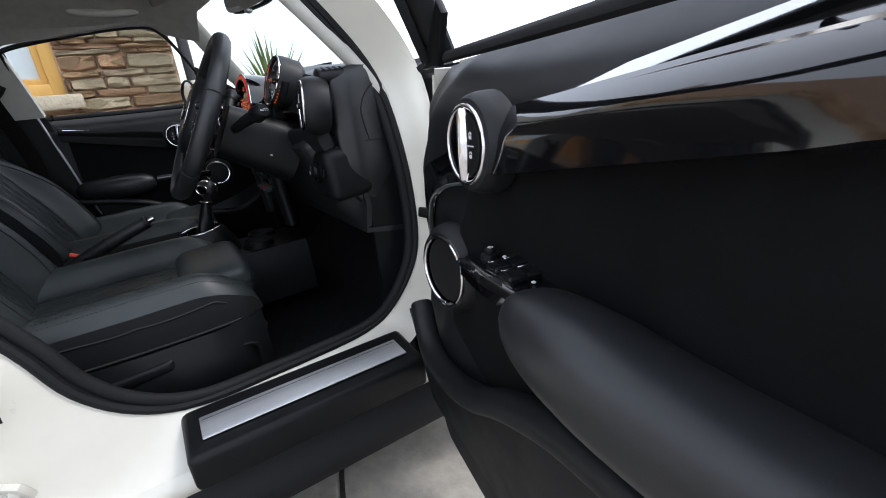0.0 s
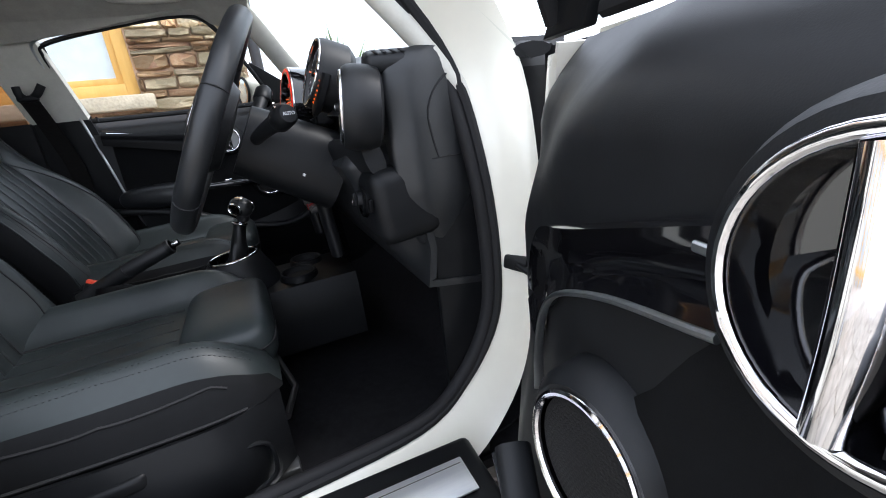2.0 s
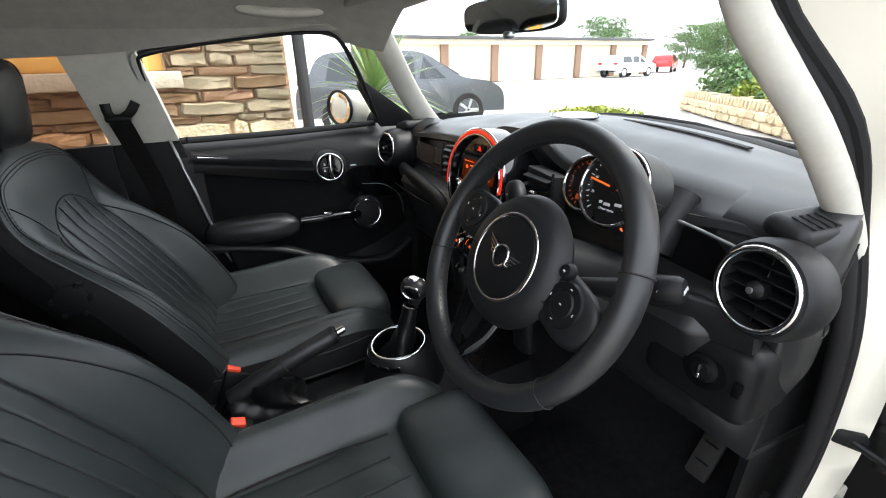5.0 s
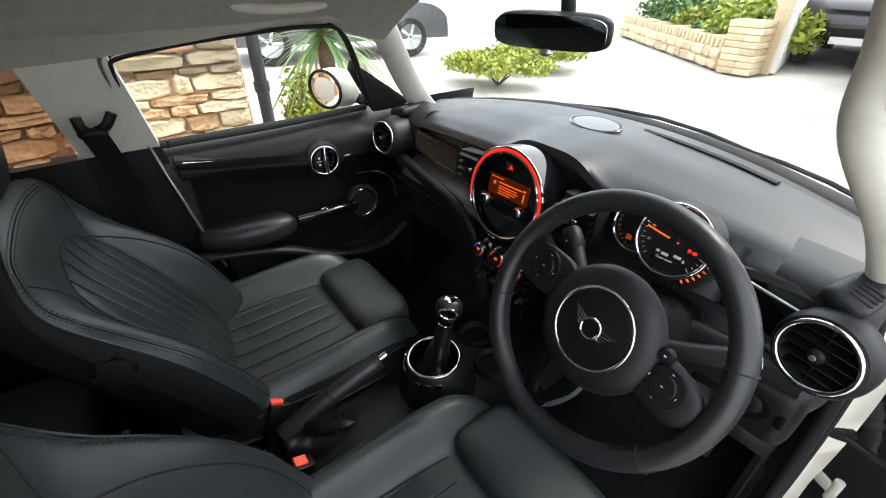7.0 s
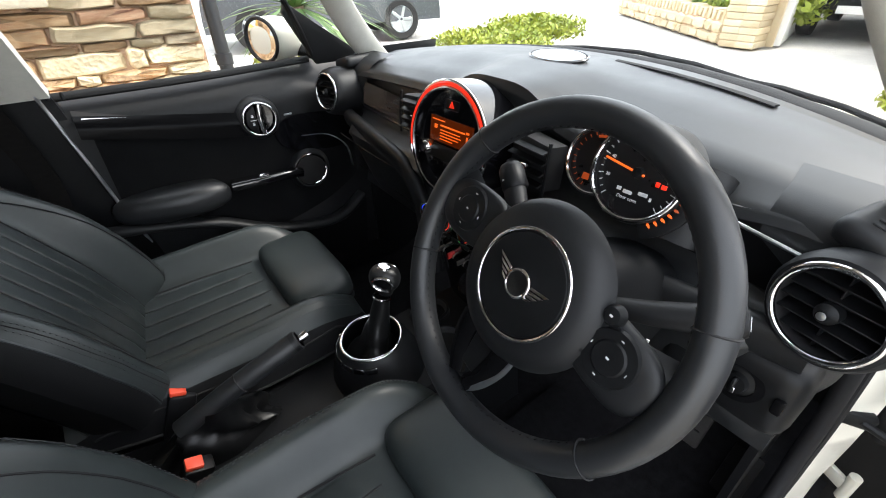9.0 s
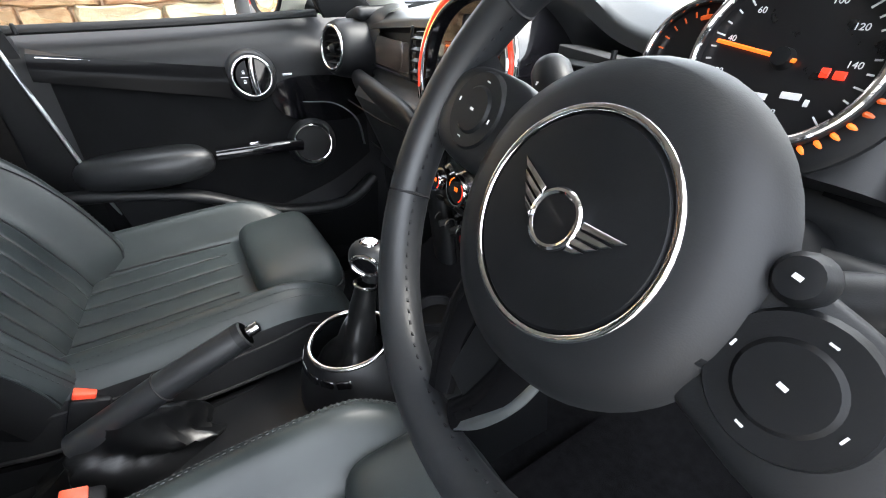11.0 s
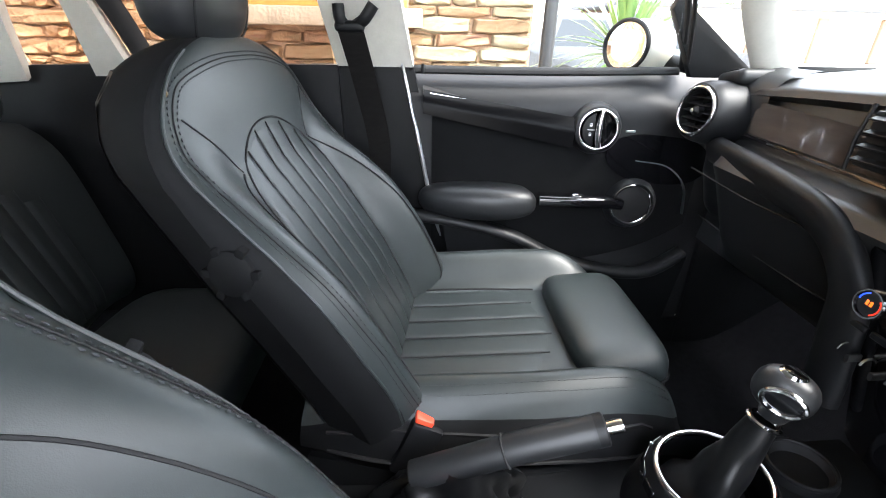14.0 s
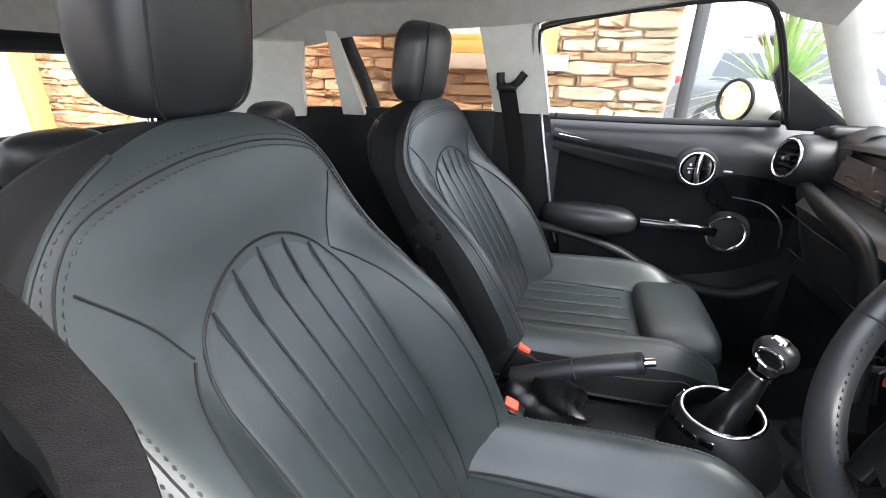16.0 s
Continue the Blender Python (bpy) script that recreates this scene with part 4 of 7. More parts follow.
part("display_bar", bm, ORANGE, ringhouse, "orange display bars")
bm = B()
prism(bm, [(-0.007, 0), (0.007, 0), (0, 0.012)], RM @ at(0, 0.066, -0.007), 0.004, 0.0006, 1)
part("hazard_button", bm, REDGLOW, ringhouse, "red hazard triangle")
bm = B()
rbox(bm, RM @ at(0, 0.071, -0.008), (0.042, 0.02, 0.003), 0.004, 2)
part("hazard_plate", bm, HARD, ringhouse)
bm = B()
rbox(bm, RM @ at(0.0, -0.026, -0.006), (0.165, 0.03, 0.008), 0.004, 2)
part("radio_panel", bm, HARD, ringhouse, "black radio button panel")
for x in (-0.054, 0.054):
    bm = B()
    lathe(bm, ((0, 0.016), (0.009, 0.016), (0.0105, 0.013)), RM @ at(x, -0.022, 0), 24)
    kn = part("radio_knob", bm, PIANO, ringhouse, "small rotary knob")
    bm = B()
    lathe(bm, ((0.0105, 0.014), (0.0125, 0.012), (0.0145, 0.0), (0.0145, -0.006)), RM @ at(x, -0.022, 0), 24)
    part("knob_rim", bm, CHROME, ringhouse, "chrome knob rim")
for k in range(6):
    bm = B()
    rbox(bm, RM @ at(-0.05 + 0.02 * k, -0.046 - 0.002 * (k % 2), -0.0045), (0.017, 0.008, 0.005), 0.001, 1)
    part("preset_button", bm, PIANO, ringhouse)
# side vents of the centre ring
for d in (-1, 1):
    c = Vector((d * 0.165 + RC.x, 0.03, 0.895))
    m = frame_of(c, (d * -0.1, -1, 0.1))
    # Solid block whose near-black colour stands for the shade behind the slats
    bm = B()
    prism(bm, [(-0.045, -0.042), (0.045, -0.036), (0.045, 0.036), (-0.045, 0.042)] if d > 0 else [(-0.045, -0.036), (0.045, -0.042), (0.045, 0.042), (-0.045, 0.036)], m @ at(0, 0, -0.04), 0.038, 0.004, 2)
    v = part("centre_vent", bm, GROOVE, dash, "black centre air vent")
    for k in range(4):
        bm = B()
        rbox(bm, m @ at(0, -0.026 + 0.0175 * k, 0.002, 20, 0, 0), (0.084, 0.003, 0.016), 0.0008, 1)
        part("slat", bm, HARD, v)
    bm = B()
    rbox(bm, m @ at(0.01, 0.0, 0.012), (0.016, 0.01, 0.014), 0.003, 2)
    part("vent_tab", bm, CHROME, v, "chrome vent tab")
    bm = B()
    sweep(bm, [m @ Vector((d * 0.047, -0.044, 0.002)), m @ Vector((d * 0.05, 0, 0.004)), m @ Vector((d * 0.047, 0.044, 0.002))], 0.003, sides=8)
    part("vent_edge", bm, HARD, v)

# instrument binnacle on the column
binn = thing("instrument_binnacle", "twin round dials with chrome rings behind the wheel", "instrument dials", (0.33, 0.05, 0.9))
BM_ = frame_of((0.334, 0.010, 0.950), (0.04, -0.93, 0.34)) @ Matrix.Diagonal((0.76, 0.76, 0.85, 1))
bm = B()
lathe(bm, ((0.076, 0.004), (0.081, 0.002), (0.084, -0.01), (0.084, -0.06), (0.07, -0.075), (0, -0.075)), BM_, 56)
big = part("dial_housing", bm, SOFT, binn, "round black dial housing")
bm = B()
lathe(bm, ((0, -0.006), (0.074, -0.006), (0.076, 0.003)), BM_, 48)
part("dial_face", bm, DIAL, big)
bm = B()
torus(bm, BM_ @ at(0, 0, 0.004), 0.0765, 0.0028, 64, 8)
part("dial_ring", bm, CHROME, big, "chrome dial ring")
for k in range(28):
    a = radians(225 - 270 * k / 27)
    if 20 < k < 22:
        continue
    bm = B()
    rbox(bm, BM_ @ at(0.066 * math.cos(a), 0.066 * math.sin(a), -0.005, 0, 0, math.degrees(a)), (0.009 if k % 3 == 0 else 0.005, 0.0014, 0.001), 0)
    part("tick", bm, WHITE, big)
bm = B()
sweep(bm, [BM_ @ Vector((-0.062, 0.010, -0.001)), BM_ @ Vector((0.012, -0.002, -0.001))], (0.0016, 0.001), sides=6)
part("needle", bm, ORANGE, big, "orange needle")
bm = B()
lathe(bm, ((0, 0.004), (0.008, 0.003), (0.01, -0.006)), BM_, 20)
part("needle_hub", bm, HARD, big)
bm = B()
rbox(bm, BM_ @ at(0.036, -0.008, -0.004), (0.007, 0.008, 0.001), 0.0005, 1)
rbox(bm, BM_ @ at(0.047, -0.009, -0.004), (0.009, 0.007, 0.001), 0.0005, 1)
part("warning_light", bm, REDGLOW, big, "red warning lights")
bm = B()
for x, y, w in ((-0.022, -0.032, 0.008), (-0.006, -0.034, 0.016), (0.02, -0.03, 0.016), (0.034, -0.034, 0.004)):
    rbox(bm, BM_ @ at(x, y, -0.004), (w, 0.006, 0.001), 0.0003, 1)
part("message_bar", bm, WHITE, big, "pale message display bars")
for k, n in enumerate((20, 40, 60, 80, 100, 120, 140)):
    a = radians(198 - 33 * k)
    letters(str(n), BM_ @ at(0.053 * math.cos(a), 0.053 * math.sin(a), -0.0045), 0.0078, WHITE, big, "numeral")
letters("Door open", BM_ @ at(-0.004, -0.044, -0.0045), 0.008, WHITE, big, "message_text")
for k in range(6):
    bm = B()
    a = radians(-16 - 8 * k)
    rbox(bm, BM_ @ at(0.0885 * math.cos(a), 0.0885 * math.sin(a), -0.004, 0, 24, math.degrees(a) + 12), (0.013, 0.0042, 0.004), 0.001, 1)
    part("bar_lamp", bm, ORANGE if k > 1 else AMBER, big, "orange bar lamp")
bm = B()
sweep(bm, [BM_ @ Vector((0.088 * math.cos(radians(-4 - 7 * k)), 0.088 * math.sin(radians(-4 - 7 * k)), -0.012)) for k in range(10)], (0.014, 0.008), sides=10, up=BM_.to_3x3() @ Vector((0, 0, 1)), power=0.6)
part("lamp_rail", bm, HARD, big, "black rail of the bar lamps")
SM_ = BM_ @ at(-0.088, -0.004, -0.022)
bm = B()
lathe(bm, ((0.058, 0.004), (0.063, 0.0), (0.065, -0.04), (0, -0.045)), SM_, 44)
small = part("small_dial_housing", bm, SOFT, binn, "smaller round dial housing")
bm = B()
lathe(bm, ((0, -0.004), (0.057, -0.004), (0.058, 0.003)), SM_, 40)
part("dial_face", bm, DIAL, small)
bm = B()
torus(bm, SM_ @ at(0, 0, 0.004), 0.0585, 0.0025, 52, 8)
part("dial_ring", bm, CHROME, small, "chrome dial ring")
for k in range(16):
    a = radians(250 - 200 * k / 15)
    bm = B()
    rbox(bm, SM_ @ at(0.049 * math.cos(a), 0.049 * math.sin(a), -0.003, 0, 0, math.degrees(a)), (0.006, 0.0014, 0.001), 0)
    part("tick", bm, AMBER, small)
bm = B()
torus(bm, SM_ @ at(0, 0, -0.002), 0.043, 0.0018, 20, 6, 60, 110)
part("red_band", bm, AMBER, small)
bm = B()
rbox(bm, SM_ @ at(-0.014, -0.032, -0.003), (0.014, 0.012, 0.001), 0.0004, 1)
part("fuel_mark", bm, AMBER, small)
bm = B()
sweep(bm, smooth_path([(0.345, 0.05, 0.86), (0.345, 0.07, 0.90), (0.345, 0.1, 0.94)], 4), (0.03, 0.07), sides=18, up=(1, 0, 0), power=0.7)
part("binnacle_neck", bm, SOFT, binn)

# ---- centre stack and console ----
stack = thing("centre_stack", "glossy black heater panel with three chrome-ringed dials", "heater controls", (0, 0.03, 0.5))
bm = B()
def stack_fn(u, v):
    x = (2 * u - 1) * (0.118 - 0.022 * v)
    z = 0.78 - 0.27 * v
    return Vector((x - 0.034 * (1 - v), -0.012 + 0.03 * v + 0.02 * abs(2 * u - 1) ** 3, z))
shell(bm, stack_fn, 16, 16, 0.03)
part("panel", bm, PIANO, stack, "glossy black panel")
for x, r in ((-0.10, 0.019), (-0.036, 0.026), (0.03, 0.019)):
    m = frame_of((x, -0.014, 0.722 + (0.004 if r > 0.02 else 0)), (0, -1, 0.12))
    bm = B()
    lathe(bm, ((r * 0.88, 0.0075), (r * 0.96, 0.0075), (r * 1.02, 0.005), (r * 1.03, -0.006)), m, 32)
    k = part("dial_rim", bm, CHROME, stack, "chrome dial rim")
    bm = B()
    lathe(bm, ((0, 0.005), (r * 0.88, 0.005), (r * 0.9, 0.002)), m, 28)
    part("dial_face", bm, PIANO, k)
    bm = B()
    for q in range(2):
        rbox(bm, m @ at(-0.0026 + 0.0052 * q, 0.001, 0.0052), (0.0034, 0.0065, 0.001), 0.0003, 1)
        rbox(bm, m @ at(-0.0026 + 0.0052 * q, 0.001, 0.0056), (0.0012, 0.0018, 0.0012), 0.0002, 1)
    part("temperature_print", bm, ORANGE, k, "orange display print")
    bm = B()
    torus(bm, m @ at(0, 0, 0.0052), r * 0.72, 0.0009, 14, 6, 110, 175)
    part("arc", bm, BLUEGLOW if r < 0.02 else ORANGE, k)
    bm = B()
    torus(bm, m @ at(0, 0, 0.0052), r * 0.72, 0.0009, 14, 6, -60, 40)
    part("arc", bm, REDGLOW, k)
for k in range(6):
    bm = B()
    rbox(bm, frame_of((-0.112 + 0.032 * k, -0.004, 0.683), (0, -1, 0.1)), (0.026, 0.009, 0.006), 0.0015, 1)
    part("button", bm, HARD, stack, "small black button")
bm = B()
lathe(bm, ((0, 0.006), (0.002, 0.005)), frame_of((0.006, -0.006, 0.694), (0, -1, 0.1)), 8)
part("lamp", bm, GREENGLOW, stack, "green lamp")
for k in range(5):
    bm = B()
    m = frame_of((-0.098 + 0.034 * k, 0.0, 0.642), (0, -1, 0.1))
    sweep(bm, [m @ Vector((0, 0, -0.004)), m @ Vector((0, -0.003, 0.014))], (0.006, 0.003) if k != 2 else (0.008, 0.0035), sides=10, up=(1, 0, 0), power=0.7)
    part("toggle_switch", bm, DARKMETAL if k != 2 else REDPAINT, stack, "dark metal toggle switch" if k != 2 else "red start toggle")
    for d in (-1, 1):
        bm = B()
        torus(bm, m @ at(d * 0.0165, 0, 0.002, 0, 90, 0), 0.011, 0.0011, 14, 6, 0, 180)
        part("toggle_guard", bm, DARKMETAL, stack)

con = thing("centre_console", "black centre console with cup holders", "centre console", (0, -0.35, 0.26))
bm = B()
def con_fn(u, v):
    y = 0.06 - 1.0 * v
    a = (u - 0.5) * 2
    w = lerp(((-0.94, 0.085), (-0.5, 0.085), (-0.2, 0.11), (0.06, 0.115)), y)
    zt = lerp(((-0.94, 0.43), (-0.6, 0.435), (-0.4, 0.45), (-0.2, 0.468), (0.06, 0.475)), y)
    c = math.copysign(min(1, abs(a) * 1.35), a)
    drop = ease(0.72, 1.0, abs(a))
    return Vector((c * w * (1 + 0.18 * drop), y, zt - 0.16 * drop - 0.006 * c * c))
shell(bm, con_fn, 28, 30, -0.006)
part("console_top", bm, HARD, con, "black plastic console")
# cup holders: shallow dishes, the shade of their depth painted near-black
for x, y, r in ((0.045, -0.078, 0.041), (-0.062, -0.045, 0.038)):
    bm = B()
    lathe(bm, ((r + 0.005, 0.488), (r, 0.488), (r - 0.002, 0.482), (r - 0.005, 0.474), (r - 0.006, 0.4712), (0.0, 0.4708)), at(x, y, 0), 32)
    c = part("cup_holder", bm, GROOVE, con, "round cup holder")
    bm = B()
    torus(bm, at(x, y, 0.488), r + 0.003, 0.0035, 36, 8)
    part("cup_rim", bm, HARD, con)
    bm = B()
    lathe(bm, ((r + 0.006, 0.486), (r + 0.012, 0.47), (r + 0.014, 0.44)), at(x, y, 0), 32)
    part("cup_wall", bm, HARD, con)
# gear surround
gear = thing("gear_lever", "gear lever with a leather gaiter and chrome knob insert", "gear lever", (-0.001, -0.225, 0.44))
GM = at(-0.001, -0.225, 0.552, 6, 0, 0) @ Matrix.Scale(0.9, 4)
bm = B()
lathe(bm, ((0.064, -0.002), (0.071, 0.0), (0.077, -0.008), (0.083, -0.026), (0.094, -0.05), (0.104, -0.085), (0.106, -0.1)), GM, 48)
part("surround", bm, SOFT, gear, "rounded black surround")
bm = B()
torus(bm, GM @ at(0, 0, 0.001), 0.0665, 0.0042, 56, 10)
part("surround_ring", bm, CHROME, gear, "chrome ring")
for k in range(7):
    a = radians(-150 + 20 * k)
    bm = B()
    rbox(bm, GM @ at(0.081 * math.cos(a), 0.081 * math.sin(a), -0.017, 0, 0, math.degrees(a)) @ at(0, 0, 0, 0, -14, 0), (0.004, 0.024, 0.014), 0.0015, 1)
    part("mode_segment", bm, PIANO, gear)
bm = B()
rbox(bm, GM @ at(-0.062, -0.047, -0.012, 0, 0, 38), (0.012, 0.006, 0.005), 0.0015, 1)
part("latch", bm, CHROME, gear)
top_p, low_p = Vector((-0.003, -0.19, 0.635)), Vector((-0.001, -0.225, 0.52))
bm = B()
def gaiter(u, v):
    a = 2 * math.pi * u
    r = lerp(((0, 0.058), (0.08, 0.046), (0.2, 0.031), (0.45, 0.0235), (0.8, 0.018), (1, 0.0155)), v)
    fold = 1 + 0.13 * (1 - v) * math.sin(3 * a + 9 * v) + 0.07 * math.sin(18 * v) * (1 - v)
    c = low_p.lerp(top_p, v)
    return c + Vector((math.cos(a) * r * fold, math.sin(a) * r * fold, -0.012 * (1 - v) * (1 + math.sin(3 * a))))
grid(bm, gaiter, 36, 20, closed=True)
part("gaiter", bm, GAITER, gear, "black leather gaiter")
bm = B()
torus(bm, frame_of(top_p, top_p - low_p), 0.016, 0.003, 24, 8)
part("collar", bm, CHROME, gear)
KM = frame_of((-0.004, -0.176, 0.674), (0.1, 0.1, 1)) @ Matrix.Scale(0.84, 4)
bm = B()
pillow(bm, KM @ at(0, 0.004, 0), (0.027, 0.036, 0.031), 0.85, 0.9, 28, 18)
lathe(bm, ((0.016, -0.042), (0.019, -0.03), (0.022, -0.018)), KM, 20)
knob = part("knob", bm, LEATHER_SMOOTH, gear, "black leather gear knob", sharp=60)
bm = B()
lathe(bm, ((0, 0.003), (0.011, 0.002), (0.014, -0.002)), KM @ at(0, 0.006, 0.03), 24, squash=1.2)
part("knob_cap", bm, CHROME, knob, "chrome knob cap")
for d in (-1, 1):
    bm = B()
    torus(bm, KM @ at(d * 0.0265, 0.002, 0.0, 0, 90, 0), 0.017, 0.003, 28, 8, squash=1.35)
    part("knob_ring", bm, CHROME, knob, "chrome oval ring")
    bm = B()
    lathe(bm, ((0, 0.001), (0.015, 0.0)), KM @ at(d * 0.0262, 0.002, 0.0, 0, d * 90, 0), 20, squash=1.35)
    part("knob_badge", bm, PIANO, knob)

# handbrake
hb = thing("handbrake", "handbrake lever with a leather gaiter", "handbrake", (-0.04, -0.55, 0.43))
p1, p2, p3 = Vector((-0.035, -0.575, 0.515)), Vector((-0.028, -0.465, 0.565)), Vector((-0.02, -0.365, 0.605))
bm = B()
sweep(bm, smooth_path([p1, p2, p3], 8), lambda t: (0.017 + 0.003 * math.sin(3 * t), 0.019), sides=16)
part("grip", bm, LEATHER_SMOOTH, hb, "black leather grip")
bm = B()
ax = (p3 - p2).normalized()
lathe(bm, ((0.019, 0), (0.019, 0.01), (0.016, 0.012)), frame_of(p3, ax), 18)
part("grip_end", bm, SOFT, hb)
bm = B()
lathe(bm, ((0.0075, 0.0), (0.0085, 0.014), (0.0075, 0.022), (0, 0.023)), frame_of(p3 + ax * 0.008, ax), 16)
part("release_button", bm, CHROME, hb, "chrome release button")
bm = B()
torus(bm, frame_of(p2, (p2 - p1)), 0.0195, 0.0015, 18, 6)
part("grip_seam", bm, GROOVE, hb)
bm = B()
def boot(u, v):
    a = 2 * math.pi * u
    c = Vector((-0.042, -0.53, 0.437)).lerp(p1 + (p2 - p1) * 0.55, v)
    rx = lerp(((0, 0.056), (0.35, 0.04), (0.7, 0.026), (1, 0.0225)), v)
    ry = lerp(((0, 0.112), (0.3, 0.105), (0.6, 0.072), (1, 0.026)), v)
    f = 1 + 0.16 * math.sin(5 * a + 9 * v) * math.sin(math.pi * v) + 0.05 * math.sin(11 * a - 9 * v) * math.sin(math.pi * v)
    return c + Vector((rx * f * math.cos(a), ry * f * math.sin(a), 0.012 * math.sin(2 * a + 6 * v) * math.sin(math.pi * v)))
grid(bm, boot, 40, 18, closed=True)
part("gaiter", bm, GAITER, hb, "creased black leather gaiter")
bm = B()
sweep(bm, [Vector((-0.042 + 0.058 * math.cos(a), -0.53 + 0.11 * math.sin(a), 0.44)) for a in (2 * math.pi * k / 40 for k in range(40))], 0.004, closed=True, sides=6)
part("gaiter_frame", bm, HARD, hb)


# ---- doors: built closed on the driver's side, then mirrored or swung open ----
def panel_x(y, z):
    """The inner face of the closed door."""
    x = 0.655 + 0.10 * max(0.0, z - 0.86)
    x += 0.03 * ease(-0.06, 0.16, y) + 0.03 * ease(0.14, 0.25, y)
    x -= 0.03 * (1 - ease(0.40, 0.60, z))
    x += 0.024 * ease(0.0, 0.10, z - min(0.88, 0.76 + 0.55 * (0.15 - y)))
    return x


def front_edge(z):
    return lerp(((0.30, 0.1), (0.40, 0.19), (0.50, 0.235), (0.6, 0.22), (0.7, 0.216), (0.78, 0.21), (0.88, 0.188), (0.945, 0.168), (0.96, 0.165)), z)


REACH = [1.0]


def rear_edge(z):
    return REACH[0] * lerp(((0.30, -0.42), (0.45, -0.48), (0.62, -0.54), (0.80, -0.575), (0.94, -0.60)), z)


def door(name, label, matrix, driver):
    XF.append(matrix)
    REACH[0] = 1.3 if driver else 1.0
    up = 0.018 if driver else 0.0
    ob = thing(name, label, "car door", (0.70, -0.2, 0.3), "front doors")
    bm = B()
    def face(u, v):
        z = 0.31 + 0.63 * v
        y = rear_edge(z) + (front_edge(z) + (0.012 if driver else 0.0) - rear_edge(z)) * u
        x = panel_x(y, z) + 0.045 * max(0.0, (z - 0.865) / 0.075) ** 1.7
        return Vector((x, y, z))
    shell(bm, face, 40, 40, 0.022)
    pan = part("inner_panel", bm, SOFT, ob, "soft black door panel", sharp=55)
    # outer skin, cream, with the jamb faces between
    bm = B()
    def skin(u, v):
        z = 0.27 + (0.68 if driver else 0.60) * v
        y = rear_edge(z) - 0.012 + (front_edge(z) + 0.03 - rear_edge(z)) * u
        return Vector((0.79 + 0.03 * math.sin(math.pi * v), y, z))
    shell(bm, skin, 10, 12, 0.004)
    part("outer_skin", bm, PAINT, ob, "cream painted outer skin")
    for f, g, nm in ((front_edge, 0.006, "front_jamb"), (rear_edge, -0.006, "rear_jamb")):
        bm = B()
        shell(bm, lambda u, v, f=f, g=g: Vector((panel_x(f(0.29 + 0.65 * v), 0.29 + 0.65 * v) + 0.014 + (0.785 - panel_x(f(0.29 + 0.65 * v), 0.29 + 0.65 * v)) * u, f(0.29 + 0.65 * v) + g, 0.29 + 0.65 * v)), 4, 20, 0.006 if g > 0 else -0.006)
        part(nm, bm, PAINT, ob, "cream painted door edge")
    if driver:
        bm = B()
        def flange(u, v):
            z = 0.30 + 0.63 * v
            y = front_edge(z) + 0.008 + 0.052 * u
            return Vector((panel_x(front_edge(z), z) + 0.016 + 0.012 * u * u, y, z))
        shell(bm, flange, 6, 24, 0.004)
        part("front_flange", bm, PAINT, ob, "cream painted front edge of the door")
    # bright edge seal down the rear of the door and round the window
    bm = B()
    sweep(bm, smooth_path([(0.645, rear_edge(0.42) + 0.002, 0.42), (0.652, rear_edge(0.6), 0.6), (0.652, rear_edge(0.78), 0.78), (0.66, -0.605, 0.935), (0.615, -0.628, 1.06), (0.572, -0.642, 1.145), (0.553, -0.625, 1.172), (0.53, -0.56, 1.186)], 6), 0.0042, sides=8)
    part("edge_seal", bm, SATIN if not driver else RUBBER, ob, "bright door edge seal" if not driver else "")
    # window frame and glass
    frame_pts = smooth_path([(0.666, -0.59, 0.94), (0.62, -0.612, 1.05), (0.578, -0.625, 1.135), (0.558, -0.60, 1.162), (0.51, -0.42, 1.19), (0.462, -0.235, 1.205)] + ([(0.52, -0.06, 1.2), (0.62, 0.02, 1.08), (0.69, 0.07, 0.945)] if driver else [(0.468, -0.155, 1.185), (0.58, -0.06, 1.06), (0.68, 0.01, 0.945)]), 6)
    bm = B()
    sweep(bm, frame_pts, (0.008, 0.006) if driver else (0.0045, 0.0045), sides=8)
    part("window_frame", bm, RUBBER, ob, "black window frame")
    bm = B()
    sweep(bm, [p + Vector((0.026, 0, 0.010)) for p in frame_pts], (0.024, 0.016) if driver else (0.007, 0.006), sides=8)
    part("outer_frame", bm, RUBBER, ob)
    if not driver:
        bm = B()
        def pane(u, v):
            y = -0.60 + 0.60 * u
            topz = lerp(((-0.60, 1.162), (-0.42, 1.19), (-0.235, 1.205), (-0.155, 1.185), (-0.06, 1.06), (0.01, 0.946)), y)
            z = 0.93 + (topz - 0.93) * v
            return Vector((0.69 - 0.20 * ((z - 0.93) / 0.26), y, z))
        grid(bm, pane, 16, 8)
        g = part("window_pane", bm, GLASS, ob, "clear side glass")
        g.visible_shadow = False
    bm = B()
    sweep(bm, smooth_path([(0.682, -0.60, 0.94), (0.682, -0.3, 0.94), (0.70, 0.0, 0.945)], 5), (0.01, 0.007), sides=8)
    part("window_sill", bm, RUBBER, ob)
    # mirror triangle ahead of the glass
    bm = B()
    prism(bm, [(0.02, 0.935), (0.10, 0.935), (0.0, 1.02), (-0.02, 1.0)], Matrix(((0, 0, 1, 0.69), (1, 0, 0, 0), (0, 1, 0, 0), (0, 0, 0, 1))), 0.012, 0.003) if driver else prism(bm, [(0.01, 0.935), (0.15, 0.935), (0.13, 0.96), (-0.05, 1.09), (-0.06, 1.065)], Matrix(((0, 0, 1, 0.66), (1, 0, 0, 0), (0, 1, 0, 0), (0, 0, 0, 1))), 0.02, 0.003)
